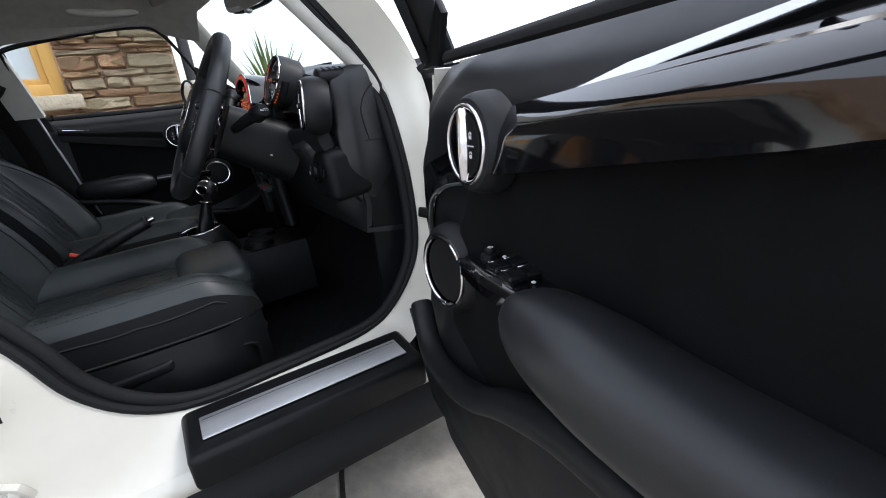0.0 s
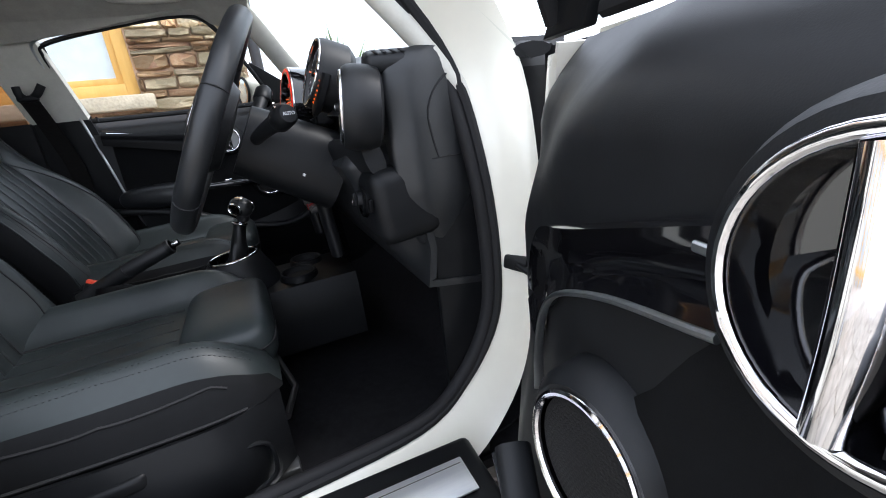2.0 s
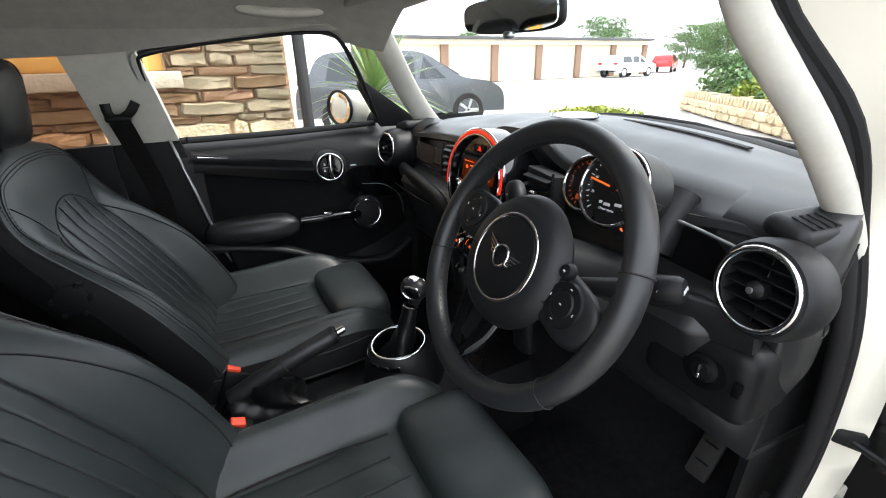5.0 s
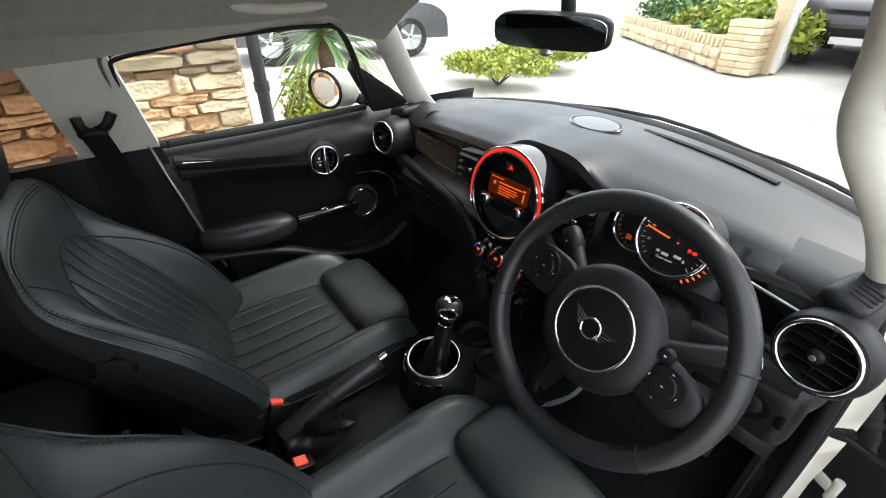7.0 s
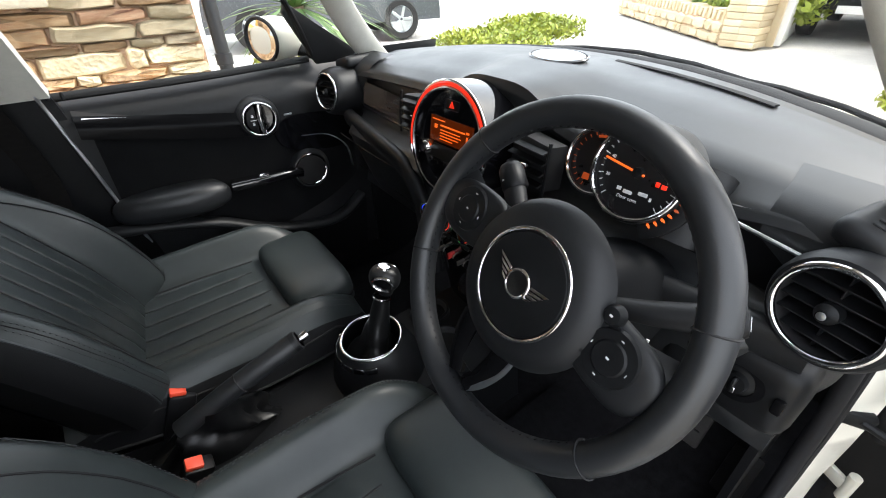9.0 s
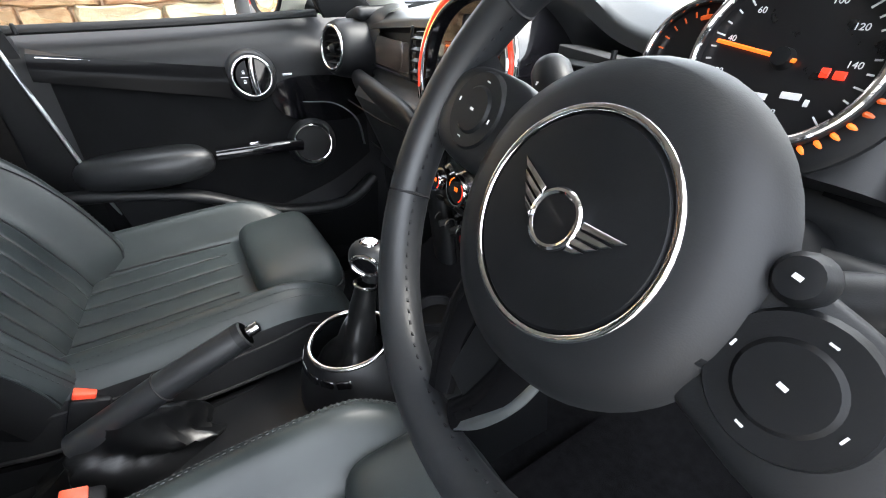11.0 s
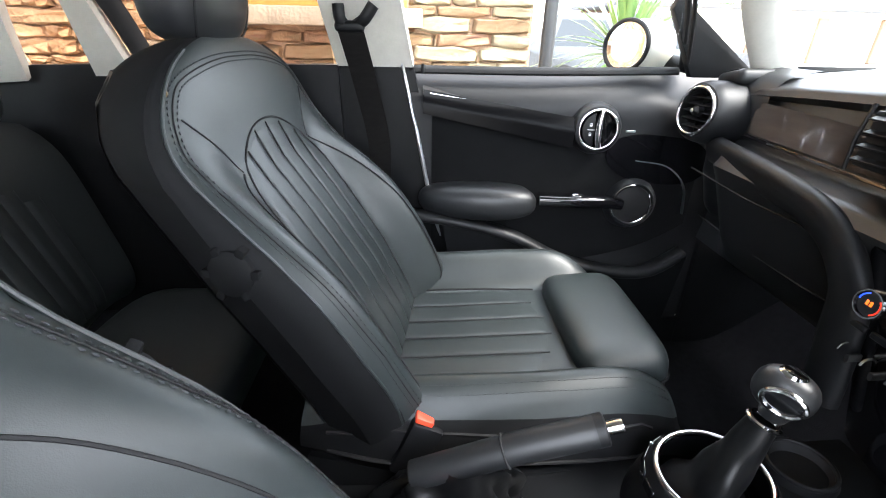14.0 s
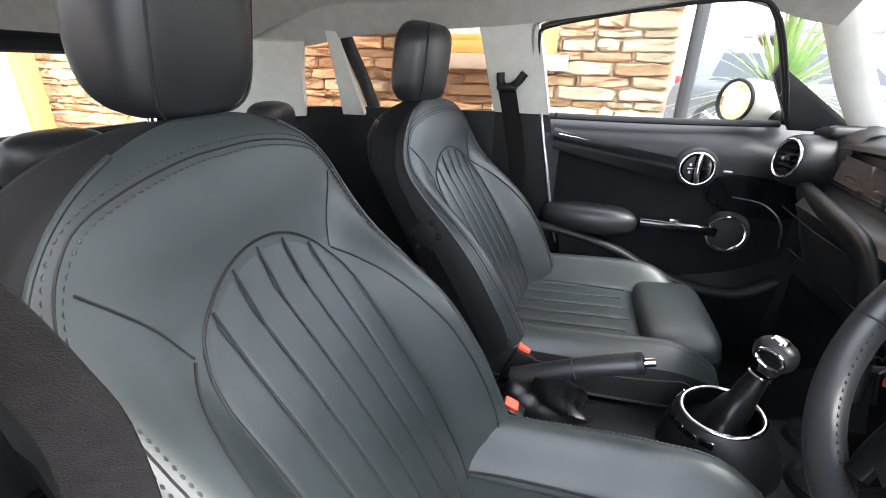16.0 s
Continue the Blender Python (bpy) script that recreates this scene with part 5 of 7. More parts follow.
    part("mirror_corner", bm, HARD, ob, "black mirror corner trim")
    # lock pin
    bm = B()
    lathe(bm, ((0.004, 0), (0.004, 0.014), (0.0025, 0.018), (0, 0.018)), at(0.667, -0.565, 0.934), 10)
    part("lock_pin", bm, HARD, ob)
    # glossy band with a bright line, running to the handle
    bm = B()
    def band(u, v):
        y = -0.565 * REACH[0] + (0.565 * REACH[0] - 0.235) * u
        z = 0.893 + up - 0.05 * u - (0.036 + 0.02 * u) * v
        return Vector((panel_x(y, z) - 0.013 + 0.013 * max(0.0, (0.42 - v) / 0.42) ** 1.4 - (0.010 * v if driver else 0.0), y, z))
    shell(bm, band, 24, 12, 0.012)
    # Passenger band reflects less, for the dark surroundings it would mirror
    bnd = part("trim_band", bm, PIANO if driver else GLOSS, ob, "glossy black trim band")
    # Driver's brow is bright metal in place of the sky's reflection on black gloss
    bm = B()
    def brow(u, v):
        y = -0.565 * REACH[0] + (0.565 * REACH[0] - 0.235) * u
        z = 0.893 + up - 0.05 * u + (0.009 + 0.027 * (1 - u) if driver else 0.003 + 0.013 * (1 - u)) * v
        return Vector((panel_x(y, z) - 0.012 + (0.026 if driver else 0.03) * v, y, z))
    shell(bm, brow, 24, 4, 0.003)
    part("band_brow", bm, SKYSTRIP if driver else SOFT, bnd, "bright metal strip for the sky's reflection along the band" if driver else "")
    bm = B()
    sweep(bm, [(panel_x(-0.55 * REACH[0] + (0.55 * REACH[0] - 0.24) * t, 0.9) - 0.014, -0.55 * REACH[0] + (0.55 * REACH[0] - 0.24) * t, 0.895 + up - 0.048 * t) for t in (0, 0.25, 0.5, 0.75, 1)], (0.0022, 0.0028), sides=6)
    part("bright_line", bm, CHROME, ob, "thin chrome line")
    # dark cloth insert below the band, its black also standing for shade there
    bm = B()
    def insert(u, v):
        y = -0.545 * REACH[0] + (0.545 * REACH[0] - (0.06 if driver else -0.09)) * u
        high = 0.853 + up - (0.10 * ease(-0.215, -0.10, y) if driver else 0.0) - 0.066 * min(1.0, (y + 0.545 * REACH[0]) / (0.545 * REACH[0] - 0.215))
        z = high + (0.49 + (0.06 if driver else 0.10) * u ** 3 - high) * v
        return Vector((panel_x(y, z) - 0.003 + 0.004 * max(abs(2 * u - 1), abs(2 * v - 1)) ** 12, y, z))
    shell(bm, insert, 24, 16, 0.004)
    part("door_insert", bm, INSERT, ob, "matt black cloth door insert")
    # round handle
    hc = Vector((panel_x(-0.185, 0.83) - 0.022, -0.185, 0.836 if driver else 0.828))
    hm = frame_of(hc + Vector((-0.012, -0.084, 0.008) if driver else (0, 0, 0)), (-1, -0.05, 0.05)) @ Matrix.Diagonal((0.90, 0.79, 0.8, 1) if driver else (0.87, 0.87, 0.87, 1))
    bm = B()
    lathe(bm, ((0.05, 0.008), (0.056, 0.006), (0.061, -0.002), (0.0635, -0.012), (0.065, -0.03)), hm, 44)
    hs = part("handle_surround", bm, SOFT, ob, "round black handle surround")
    bm = B()
    torus(bm, hm @ at(0, 0, 0.008), 0.0475, 0.0026 if driver else 0.0034, 48, 10)
    part("handle_ring", bm, CHROME, hs, "chrome handle ring")
    bm = B()
    lathe(bm, ((0.046, 0.006), (0.044, -0.01), (0, -0.014)), hm, 36)
    part("handle_bowl", bm, PIANO, hs)
    bm = B()
    def lever(u, v):
        y = (2 * v - 1) * 0.043
        w = (0.0075 if driver else 0.010) + 0.002 * math.cos(math.pi * (v - 0.5))
        s = 2 * u - 1
        return hm @ Vector((-0.004 + s * w * 0.5 + 0.004 * math.cos(math.pi * (v - 0.5)), y, 0.013 - 0.007 * s * s - 0.004 * s - 0.004 * (2 * v - 1) ** 2))
    shell(bm, lever, 10, 14, 0.004)
    part("handle_lever", bm, CHROME, hs, "chrome pull lever")
    bm = B()
    out = [(0.006 + 0.034 * math.cos(radians(a)), 0.04 * math.sin(radians(a))) for a in range(-84, 85, 12)]
    prism(bm, out, hm @ at(0, 0, 0.002), 0.009, 0.003, 2)
    lk = part("lock_button", bm, HARD, hs, "black lock button")
    bm = B()
    rbox(bm, hm @ at(0.019, 0, 0.0112), (0.018, 0.0015, 0.001), 0)
    for d in (-1, 1):
        torus(bm, hm @ at(0.02, d * 0.0115 + 0.002, 0.0114), 0.0026, 0.0006, 12, 5, 0, 180)
        rbox(bm, hm @ at(0.02, d * 0.0115 - 0.001, 0.0114), (0.0065, 0.0045, 0.0008), 0.0004, 1)
    part("lock_print", bm, WHITE, hs, "white padlock print")
    # Small satin bar modelled in place of a reflection beside the handle
    bm = B()
    tip_y = -0.182 if driver else -0.105
    rbox(bm, frame_of((panel_x(tip_y, 0.825) - 0.012, tip_y, 0.829 if driver else 0.823), (-1, 0, 0)), (0.014 if driver else 0.022, 0.005, 0.003), 0.001, 1)
    part("band_tip", bm, SATIN, ob)
    # speaker pod
    sc = Vector((panel_x(-0.065, 0.652) - 0.022, -0.10, 0.655)) if driver else Vector((panel_x(-0.065, 0.652) - 0.022, -0.075, 0.656))
    sm = frame_of(sc, (-1, -0.17 if driver else -0.05, 0.06)) @ Matrix.Diagonal((1.1, 0.96, 1, 1) if driver else (0.88, 0.88, 0.88, 1))
    bm = B()
    lathe(bm, ((0.05, 0.004), (0.058, 0.006), (0.068, -0.004), (0.074, -0.03), (0.078, -0.07)), sm, 44)
    sp = part("speaker_pod", bm, SOFT, ob, "round black speaker pod")
    bm = B()
    torus(bm, sm @ at(0, 0, 0.006), 0.052, 0.0032, 48, 8)
    part("speaker_ring", bm, CHROME, sp, "chrome speaker ring")
    bm = B()
    lathe(bm, ((0, 0.006), (0.03, 0.004), (0.049, 0.001)), sm, 36)
    part("speaker_grille", bm, MESHCLOTH, sp, "black mesh speaker grille")
    if driver:
        bm = B()
        for i in range(-12, 13):
            for j in range(-12, 13):
                px, py = (i + 0.5 * (j % 2)) * 0.0038, j * 0.0033
                if px * px + py * py < 0.0455 ** 2:
                    lathe(bm, ((0.0012, 0.0), (0.0, 0.0002)), sm @ at(px, py, 0.0062 - 1.9 * (px * px + py * py)), 6)
        tagged(part("grille_mesh", bm, GROOVE, sp), kind="stuff")
    # glossy recess ahead of the handle, bounded below by a curl of silver trim
    bm = B()
    if driver:
        curl = smooth_path([(-0.19, 0.792, 0), (-0.09, 0.773, 0), (-0.01, 0.743, 0), (0.05, 0.695, 0), (0.08, 0.64, 0), (0.086, 0.595, 0)], 6)
    else:
        curl = smooth_path([(-0.08, 0.757, 0), (0.0, 0.742, 0), (0.06, 0.69, 0), (0.075, 0.62, 0)], 6)
    sweep(bm, [(panel_x(p.x, p.y) - 0.009, p.x, p.y) for p in curl], lambda t: (0.0025, 0.0022 + 0.0035 * t), sides=8, up=(1, 0, 0))
    part("trim_curl", bm, SATIN, ob, "silver trim curl")
    bm = B()
    def recess(u, v):
        if driver:
            y = -0.19 + 0.32 * u
            high = lerp(((-0.19, 0.843), (-0.04, 0.807), (0.13, 0.77)), y)
            low = lerp(((-0.19, 0.792), (-0.09, 0.773), (-0.01, 0.743), (0.05, 0.695), (0.08, 0.64), (0.13, 0.605)), y)
            round_end = max(0.02, 1 - max(0.0, (u - 0.6) / 0.4) ** 2) ** 0.5
            z = (high + low) / 2 + (low - high) * (v - 0.5) * round_end
            return Vector((panel_x(y, z) - 0.003 + 0.008 * math.sin(math.pi * v), y, z))
        y = -0.15 + 0.26 * u
        z = 0.772 + (0.5 - v) * 0.11 * max(0.02, 1 - abs(2 * u - 1) ** 3) ** 0.5 - 0.03 * u
        return Vector((panel_x(y, z) - 0.005, y, z))
    shell(bm, recess, 24, 10, 0.006)
    part("trim_recess", bm, PIANO, ob, "glossy black recess")
    # armrest
    if driver:
        XF.append(XF[-1] @ Matrix.Translation((0.02, -0.10, 0.036)))
    bm = B()
    arm = [(0.64, -0.60 * REACH[0], 0.655), (0.625, -0.56 * REACH[0], 0.668), (0.602, -0.48, 0.663), (0.588, -0.39, 0.674), (0.588, -0.32, 0.676), (0.60, -0.292, 0.672)] if driver else [(0.668, -0.56, 0.662), (0.65, -0.53, 0.664), (0.634, -0.46, 0.664), (0.626, -0.39, 0.664), (0.626, -0.335, 0.664), (0.632, -0.318, 0.664)]
    fat = 1.0 if driver else 1.18
    sweep(bm, smooth_path(arm, 6), lambda t: (max(0.012, fat * 0.043 * math.sin(math.pi * min(0.97, 0.10 + 0.86 * t)) ** 0.5), max(0.012, fat * 0.036 * math.sin(math.pi * min(0.965, 0.08 + 0.885 * t)) ** 0.5)), sides=20, up=(0, 0, 1), power=0.8)
    part("armrest", bm, LEATHER_SMOOTH, ob, "padded black armrest", sharp=70)
    # pull bar with switches
    bm = B()
    sweep(bm, smooth_path([(0.62, -0.30, 0.672), (0.612, -0.22, 0.672), (0.618, -0.15, 0.668), (0.628, -0.11, 0.66)], 6), (0.033 if driver else 0.022, 0.014), sides=14, up=(0, 0, 1), power=0.6)
    pb = part("switch_panel", bm, PIANO, ob, "glossy black switch panel")
    if driver:
        bm = B()
        sweep(bm, smooth_path([(0.618, -0.285, 0.6745), (0.612, -0.22, 0.6755), (0.618, -0.15, 0.672)], 5), lambda t: (0.014 + 0.016 * math.sin(math.pi * min(1, t * 1.15 + 0.1)) ** 0.6, 0.011), sides=14, up=(0, 0, 1), power=0.6)
        part("switch_base", bm, HARD, pb)
        for k in range(2):
            for d in (-1, 1):
                bm = B()
                y = -0.215 - 0.031 * k
                sweep(bm, [(0.612 + d * (0.0008 + 0.0165 * t / 3), y, 0.6855) for t in range(4)], (0.0115, 0.0095), sides=18, up=(0, 0, 1))
                rbox(bm, at(0.612 + d * 0.009, y - 0.0075, 0.6895, -18, 0, 0), (0.0165, 0.012, 0.005), 0.0015, 2)
                sw = part("window_switch", bm, HARD, pb, "black window switch")
                bm = B()
                sweep(bm, [(0.612 + d * 0.0172, y + 0.001, 0.6855), (0.612 + d * 0.0186, y + 0.001, 0.6855)], (0.0122, 0.0102), sides=18, up=(0, 0, 1))
                rbox(bm, at(0.612 + d * 0.009, y + 0.0085, 0.6935, 30, 0, 0), (0.017, 0.0022, 0.0022), 0.0006, 1)
                part("switch_edge", bm, CHROME, pb, "chrome switch edge")
        bm = B()
        lathe(bm, ((0, 0.009), (0.005, 0.009), (0.0065, 0.007), (0.0062, 0.003), (0.0105, 0.002), (0.0115, -0.004)), at(0.614, -0.168, 0.687), 20)
        part("mirror_knob", bm, HARD, pb, "mirror adjuster knob")
        bm = B()
        torus(bm, at(0.614, -0.168, 0.696), 0.0028, 0.0005, 12, 5)
        part("mark", bm, WHITE, pb)
        for x_, y_ in ((0.622, -0.187), (0.612, -0.27)):
            bm = B()
            rbox(bm, at(x_, y_, 0.6885), (0.0045, 0.0045, 0.002), 0.001, 1)
            part("mark", bm, WHITE, pb)
    else:
        bm = B()
        rbox(bm, at(0.61, -0.215, 0.687), (0.016, 0.026, 0.008), 0.003, 2)
        part("window_switch", bm, CHROME, pb, "window switch")
    if driver:
        XF.pop()
    # pull grip and pocket below
    bm = B()
    sweep(bm, smooth_path([(0.632, -0.62 * REACH[0], 0.63), (0.618, -0.5, 0.62), (0.612, -0.36, 0.585), (0.612, -0.24, 0.525), (0.612, -0.12, 0.49), (0.618, -0.01, 0.485), (0.632, 0.08, 0.53)], 6), (0.02, 0.016) if driver else (0.022, 0.013), sides=14, up=(0, 0, 1), power=0.8)
    part("pocket_rim", bm, SOFT, ob, "black door pocket rim")
    bm = B()
    def pocket(u, v):
        y = -0.52 + 0.60 * u
        zt = lerp(((-0.52, 0.615), (-0.36, 0.585), (-0.24, 0.525), (-0.12, 0.49), (0.0, 0.485), (0.08, 0.53)), y)
        return Vector((0.618 + 0.02 * v, y * (1 - 0.1 * v), zt - (zt - 0.33) * v))
    shell(bm, pocket, 20, 8, 0.01)
    part("pocket_wall", bm, HARD, ob, "black door pocket")
    XF.pop()
    return ob


SWING = Matrix.Translation((0.772, 0.244, -0.02)) @ Matrix.Rotation(radians(78), 4, "Z") @ Matrix.Diagonal((1, 0.89, 1, 1)) @ Matrix.Translation((-0.7905, -0.25, 0))
door("car_door", "closed passenger door with black trim and clear glass", Matrix.Diagonal((-1, 1, 1, 1)), False)
ddoor = door("car_door", "open driver's door with black trim and chrome round handle", SWING, True)

# ---- body shell ----
body = thing("car_body", "cream car body with dark cabin and pale headliner", "car", (0, -0.8, 0))
bm = B()
def roof_z(x, y):
    return 1.39 - (0.68 if x < 0 else 0.1) * x * x - 0.05 * ease(-0.25, -0.02, y) - 0.17 * (1 - ease(-1.72, -1.1, y))
def liner(u, v):
    x = -0.5 + 0.99 * u
    y = -0.03 - 1.66 * v - 0.10 * (x / 0.5) ** 2 * (1 - v) * 0
    return Vector((x, y, roof_z(x, y)))
shell(bm, liner, 24, 30, 0.012)
part("headliner", bm, HEADLINER, body, "pale grey headliner")
bm = B()
shell(bm, lambda u, v: Vector((-0.56 + 1.10 * u, -0.02 - 1.74 * v, 1.43 - 0.15 * ease(0.62, 1.0, v) - (0.55 if u < 0.51 else 0.12) * (-0.56 + 1.10 * u) ** 2 - 0.05 * ease(0.14, 0.0, v))), 20, 20, 0.01)
part("roof_skin", bm, PAINT, body, "roof skin")
# header over the windscreen with visors
bm = B()
sweep(bm, smooth_path([(-0.46, -0.06, 1.262), (-0.25, 0.0, 1.285), (0, 0.015, 1.292), (0.25, -0.01, 1.33), (0.50, -0.10, 1.335)], 6), (0.04, 0.018), sides=12, up=(0, 0, 1), power=0.7)
part("windscreen_header", bm, HEADLINER, body)
for d in (-1, 1):
    bm = B()
    rbox(bm, at(d * 0.25, -0.10, 1.287 if d < 0 else 1.335, 6, d * 6, d * 4), (0.34, 0.15, 0.02), 0.008, 3)
    v = part("sun_visor", bm, HEADLINER, body, "pale folded sun visor")
    bm = B()
    rbox(bm, at(d * 0.2, -0.11, 1.2755 if d < 0 else 1.3235, 6, d * 6, d * 4), (0.07, 0.035, 0.002), 0)
    part("visor_label", bm, LEAFYELLOW, v, "yellow warning label")
# A pillars
for d in (-1, 1):
    bm = B()
    foot = [(0.575, 0.215, 0.86), (0.562, 0.148, 0.95), (0.545, 0.065, 1.05), (0.497, -0.025, 1.17)] if d > 0 else [(-0.635, 0.21, 0.86), (-0.615, 0.155, 0.95), (-0.576, 0.075, 1.05), (-0.52, -0.01, 1.17)]
    pts = smooth_path(foot + [ (d * (0.495 if d > 0 else 0.475), -0.085, 1.262), (d * (0.505 if d > 0 else 0.455), -0.17 if d < 0 else -0.20, 1.30 if d < 0 else 1.355)], 8)
    sweep(bm, pts, lambda t: (0.015 + 0.006 * math.sin(math.pi * t), 0.018) if d > 0 else (0.036 + 0.04 * max(0.0, 1 - 4 * t) ** 1.5, 0.016), sides=14, up=(-0.3, 1, 0.6) if d > 0 else (0.8, -0.6, 0.15))
    part("a_pillar_trim", bm, PILLAR, body, "pale grey windscreen pillar trim")
    if d < 0:
        bm = B()
        sweep(bm, [p + Vector((d * 0.075, 0.03, 0.01)) for p in pts], (0.02, 0.012), sides=10, up=(0.3, 1, 0.6))
        part("a_pillar_skin", bm, BLACKPAINT, body, "black outer windscreen pillar")


def wall_strip(name, low, high, mat, label, thick=0.03, n=8):
    """A body panel between two lines of points."""
    bm = B()
    a, b = smooth_path(low, 6), smooth_path(high, 6)
    def fn(u, v):
        i = min(int(u * (len(a) - 1)), len(a) - 2)
        t = u * (len(a) - 1) - i
        j = min(int(u * (len(b) - 1)), len(b) - 2)
        s = u * (len(b) - 1) - j
        return a[i].lerp(a[i + 1], t).lerp(b[j].lerp(b[j + 1], s), v)
    shell(bm, fn, len(a) - 1, n, thick)
    return part(name, bm, mat, body, label)


for d in (-1, 1):
    rear = 0 if d < 0 else -0.17
    # B pillar, upper trim and lower trim
    wall_strip("b_pillar_trim", [(d * 0.545, -0.635 + rear, 1.20), (d * 0.60, -0.61 + rear, 1.08), (d * 0.655, -0.585 + rear, 0.945)], [(d * 0.55, -0.785 + rear, 1.20), (d * 0.605, -0.765 + rear, 1.08), (d * 0.66, -0.742 + rear, 0.945)], PILLAR, "pale grey door pillar trim", 0.03 * -d)
    wall_strip("b_pillar_lower", [(d * 0.668, -0.585, 0.947), (d * 0.672, -0.53, 0.70), (d * 0.67, -0.40, 0.30)] if d < 0 else [(0.64, -0.79, 0.937), (0.655, -0.66, 0.70), (0.655, -0.56, 0.48), (0.65, -0.46, 0.30)], [(d * 0.67, -0.80 + rear, 0.947), (d * 0.672, -0.80 + rear, 0.70), (d * 0.67, -0.80 + rear, 0.30)], HARD, "black lower pillar trim", 0.03 * -d)
    # rear door panel, C pillar, quarter, D pillar
    wall_strip("rear_door_panel", [(d * 0.676, -0.74 + rear, 0.948), (d * 0.66, -1.2, 0.942), (d * 0.62, -1.66, 0.925)], [(d * 0.676, -0.74 + rear, 0.30), (d * 0.655, -1.2, 0.30), (d * 0.62, -1.66, 0.30)], HARD, "black rear door panel", 0.03 * -d)
    wall_strip("c_pillar", [(d * 0.648, -1.135, 0.93), (d * 0.61, -1.16, 1.05), (d * 0.575, -1.18, 1.16)], [(d * 0.642, -1.205, 0.93), (d * 0.605, -1.205, 1.05), (d * 0.57, -1.21, 1.16)], PILLAR, "pale pillar", 0.03 * -d)
    bm = B()
    sweep(bm, smooth_path([(d * 0.652, -1.112, 0.93), (d * 0.622, -1.135, 1.03), (d * 0.592, -1.158, 1.11), (d * 0.565, -1.165, 1.17)], 6), (0.008, 0.020), sides=8)
    part("rear_window_frame", bm, RUBBER, body, "black rear door window frame")
    wall_strip("d_pillar", [(d * 0.632, -1.335, 0.92), (d * 0.60, -1.315, 1.03), (d * 0.565, -1.28, 1.13)], [(d * 0.545, -1.66, 0.90), (d * 0.515, -1.64, 1.03), (d * 0.47, -1.60, 1.14)], PILLAR, "pale rear pillar", 0.03 * -d)
    wall_strip("roof_rail", [(d * 0.495, -0.16, 1.235), (d * 0.495, -0.6, 1.235), (d * 0.495, -1.2, 1.235), (d * 0.45, -1.68, 1.17)] if d < 0 else [(d * 0.485, -0.16, 1.335), (d * 0.485, -0.6, 1.368), (d * 0.485, -1.2, 1.34), (d * 0.46, -1.68, 1.25)], [(d * 0.462, -0.16, 1.212), (d * 0.545, -0.6, 1.18), (d * 0.57, -0.9, 1.168), (d * 0.578, -1.15, 1.148), (d * 0.572, -1.3, 1.118), (d * 0.50, -1.66, 1.09)] if d < 0 else [(d * 0.535, -0.16, 1.315), (d * 0.56, -0.6, 1.385), (d * 0.56, -1.2, 1.33), (d * 0.47, -1.68, 1.2)], HEADLINER, "roof edge lining", 0.02 * -d)
    for y0, y1 in ((-0.75, -1.17), (-1.19, -1.36)):
        bm = B()
        shell(bm, lambda u, v, y0=y0, y1=y1: Vector((d * (0.672 - 0.10 * v), y0 + (y1 - y0) * u, 0.93 + 0.25 * v)), 6, 6, 0.003)
        g = part("rear_side_glass", bm, TINTGLASS, body, "tinted rear side glass")
        g.visible_shadow = False
# data label on the driver's door pillar
bm = B()
lm = frame_of((0.7745, -0.572, 0.535), (0.86, 0.5, 0.0))
rbox(bm, lm, (0.026, 0.062, 0.0012), 0)
dl = part("pillar_label", bm, HARD, body, "black data label on the door pillar")
for k in range(5):
    bm = B()
    rbox(bm, lm @ at(-0.002, 0.022 - 0.011 * k, 0.001), (0.016 - 0.003 * (k % 2), 0.003, 0.0006), 0)
    part("label_bar", bm, SATIN, dl)
# grab handles
for y in (-0.30, -1.08):
    for d in (-1,):
        bm = B()
        sweep(bm, smooth_path([(d * 0.455, y - 0.105, 1.272), (d * 0.43, y - 0.085, 1.252), (d * 0.425, y, 1.245), (d * 0.43, y + 0.085, 1.252), (d * 0.455, y + 0.105, 1.272)], 6), (0.011, 0.014), sides=10)
        part("grab_handle", bm, PILLAR, body, "pale grab handle")
# outer sides of the body away from the open door
REAR_LINE = ((0.2, -0.45), (0.3, -0.52), (0.41, -0.63), (0.54, -0.685), (0.65, -0.745), (0.82, -0.87), (0.935, -0.94))
for d, y0, y1 in ((-1, -1.78, 0.75), (1, -1.78, None), (1, 0.36, 0.75)):
    bm = B()
    def side_skin(u, v, d=d, y0=y0, y1=y1):
        z = 0.2 + (0.735 if d > 0 else 0.64) * v
        end = lerp(REAR_LINE, z) if y1 is None else y1
        return Vector((d * (0.80 + 0.03 * math.sin(math.pi * v)), y0 + (end - y0) * u, z))
    shell(bm, side_skin, 12, 14, 0.006)
    part("body_side", bm, PAINT, body, "cream painted body side")
# floor, bulkhead, tail
bm = B()
def floor_fn(u, v):
    y = -1.68 + 2.18 * v
    z = 0.255 + 0.17 * ease(0.18, 0.48, y) + 0.12 * ease(-1.0, -1.15, y)
    return Vector((-0.65 + 1.30 * u, y, z))
shell(bm, floor_fn, 12, 40, -0.02)
part("floor_carpet", bm, CARPET, body, "black floor carpet")
bm = B()
shell(bm, lambda u, v: Vector((-0.65 + 1.3 * u, 0.47 + 0.02 * v, 0.40 + 0.48 * v)), 6, 6, 0.02)
part("bulkhead", bm, CARPET, body)
for d in (-1, 1):
    bm = B()
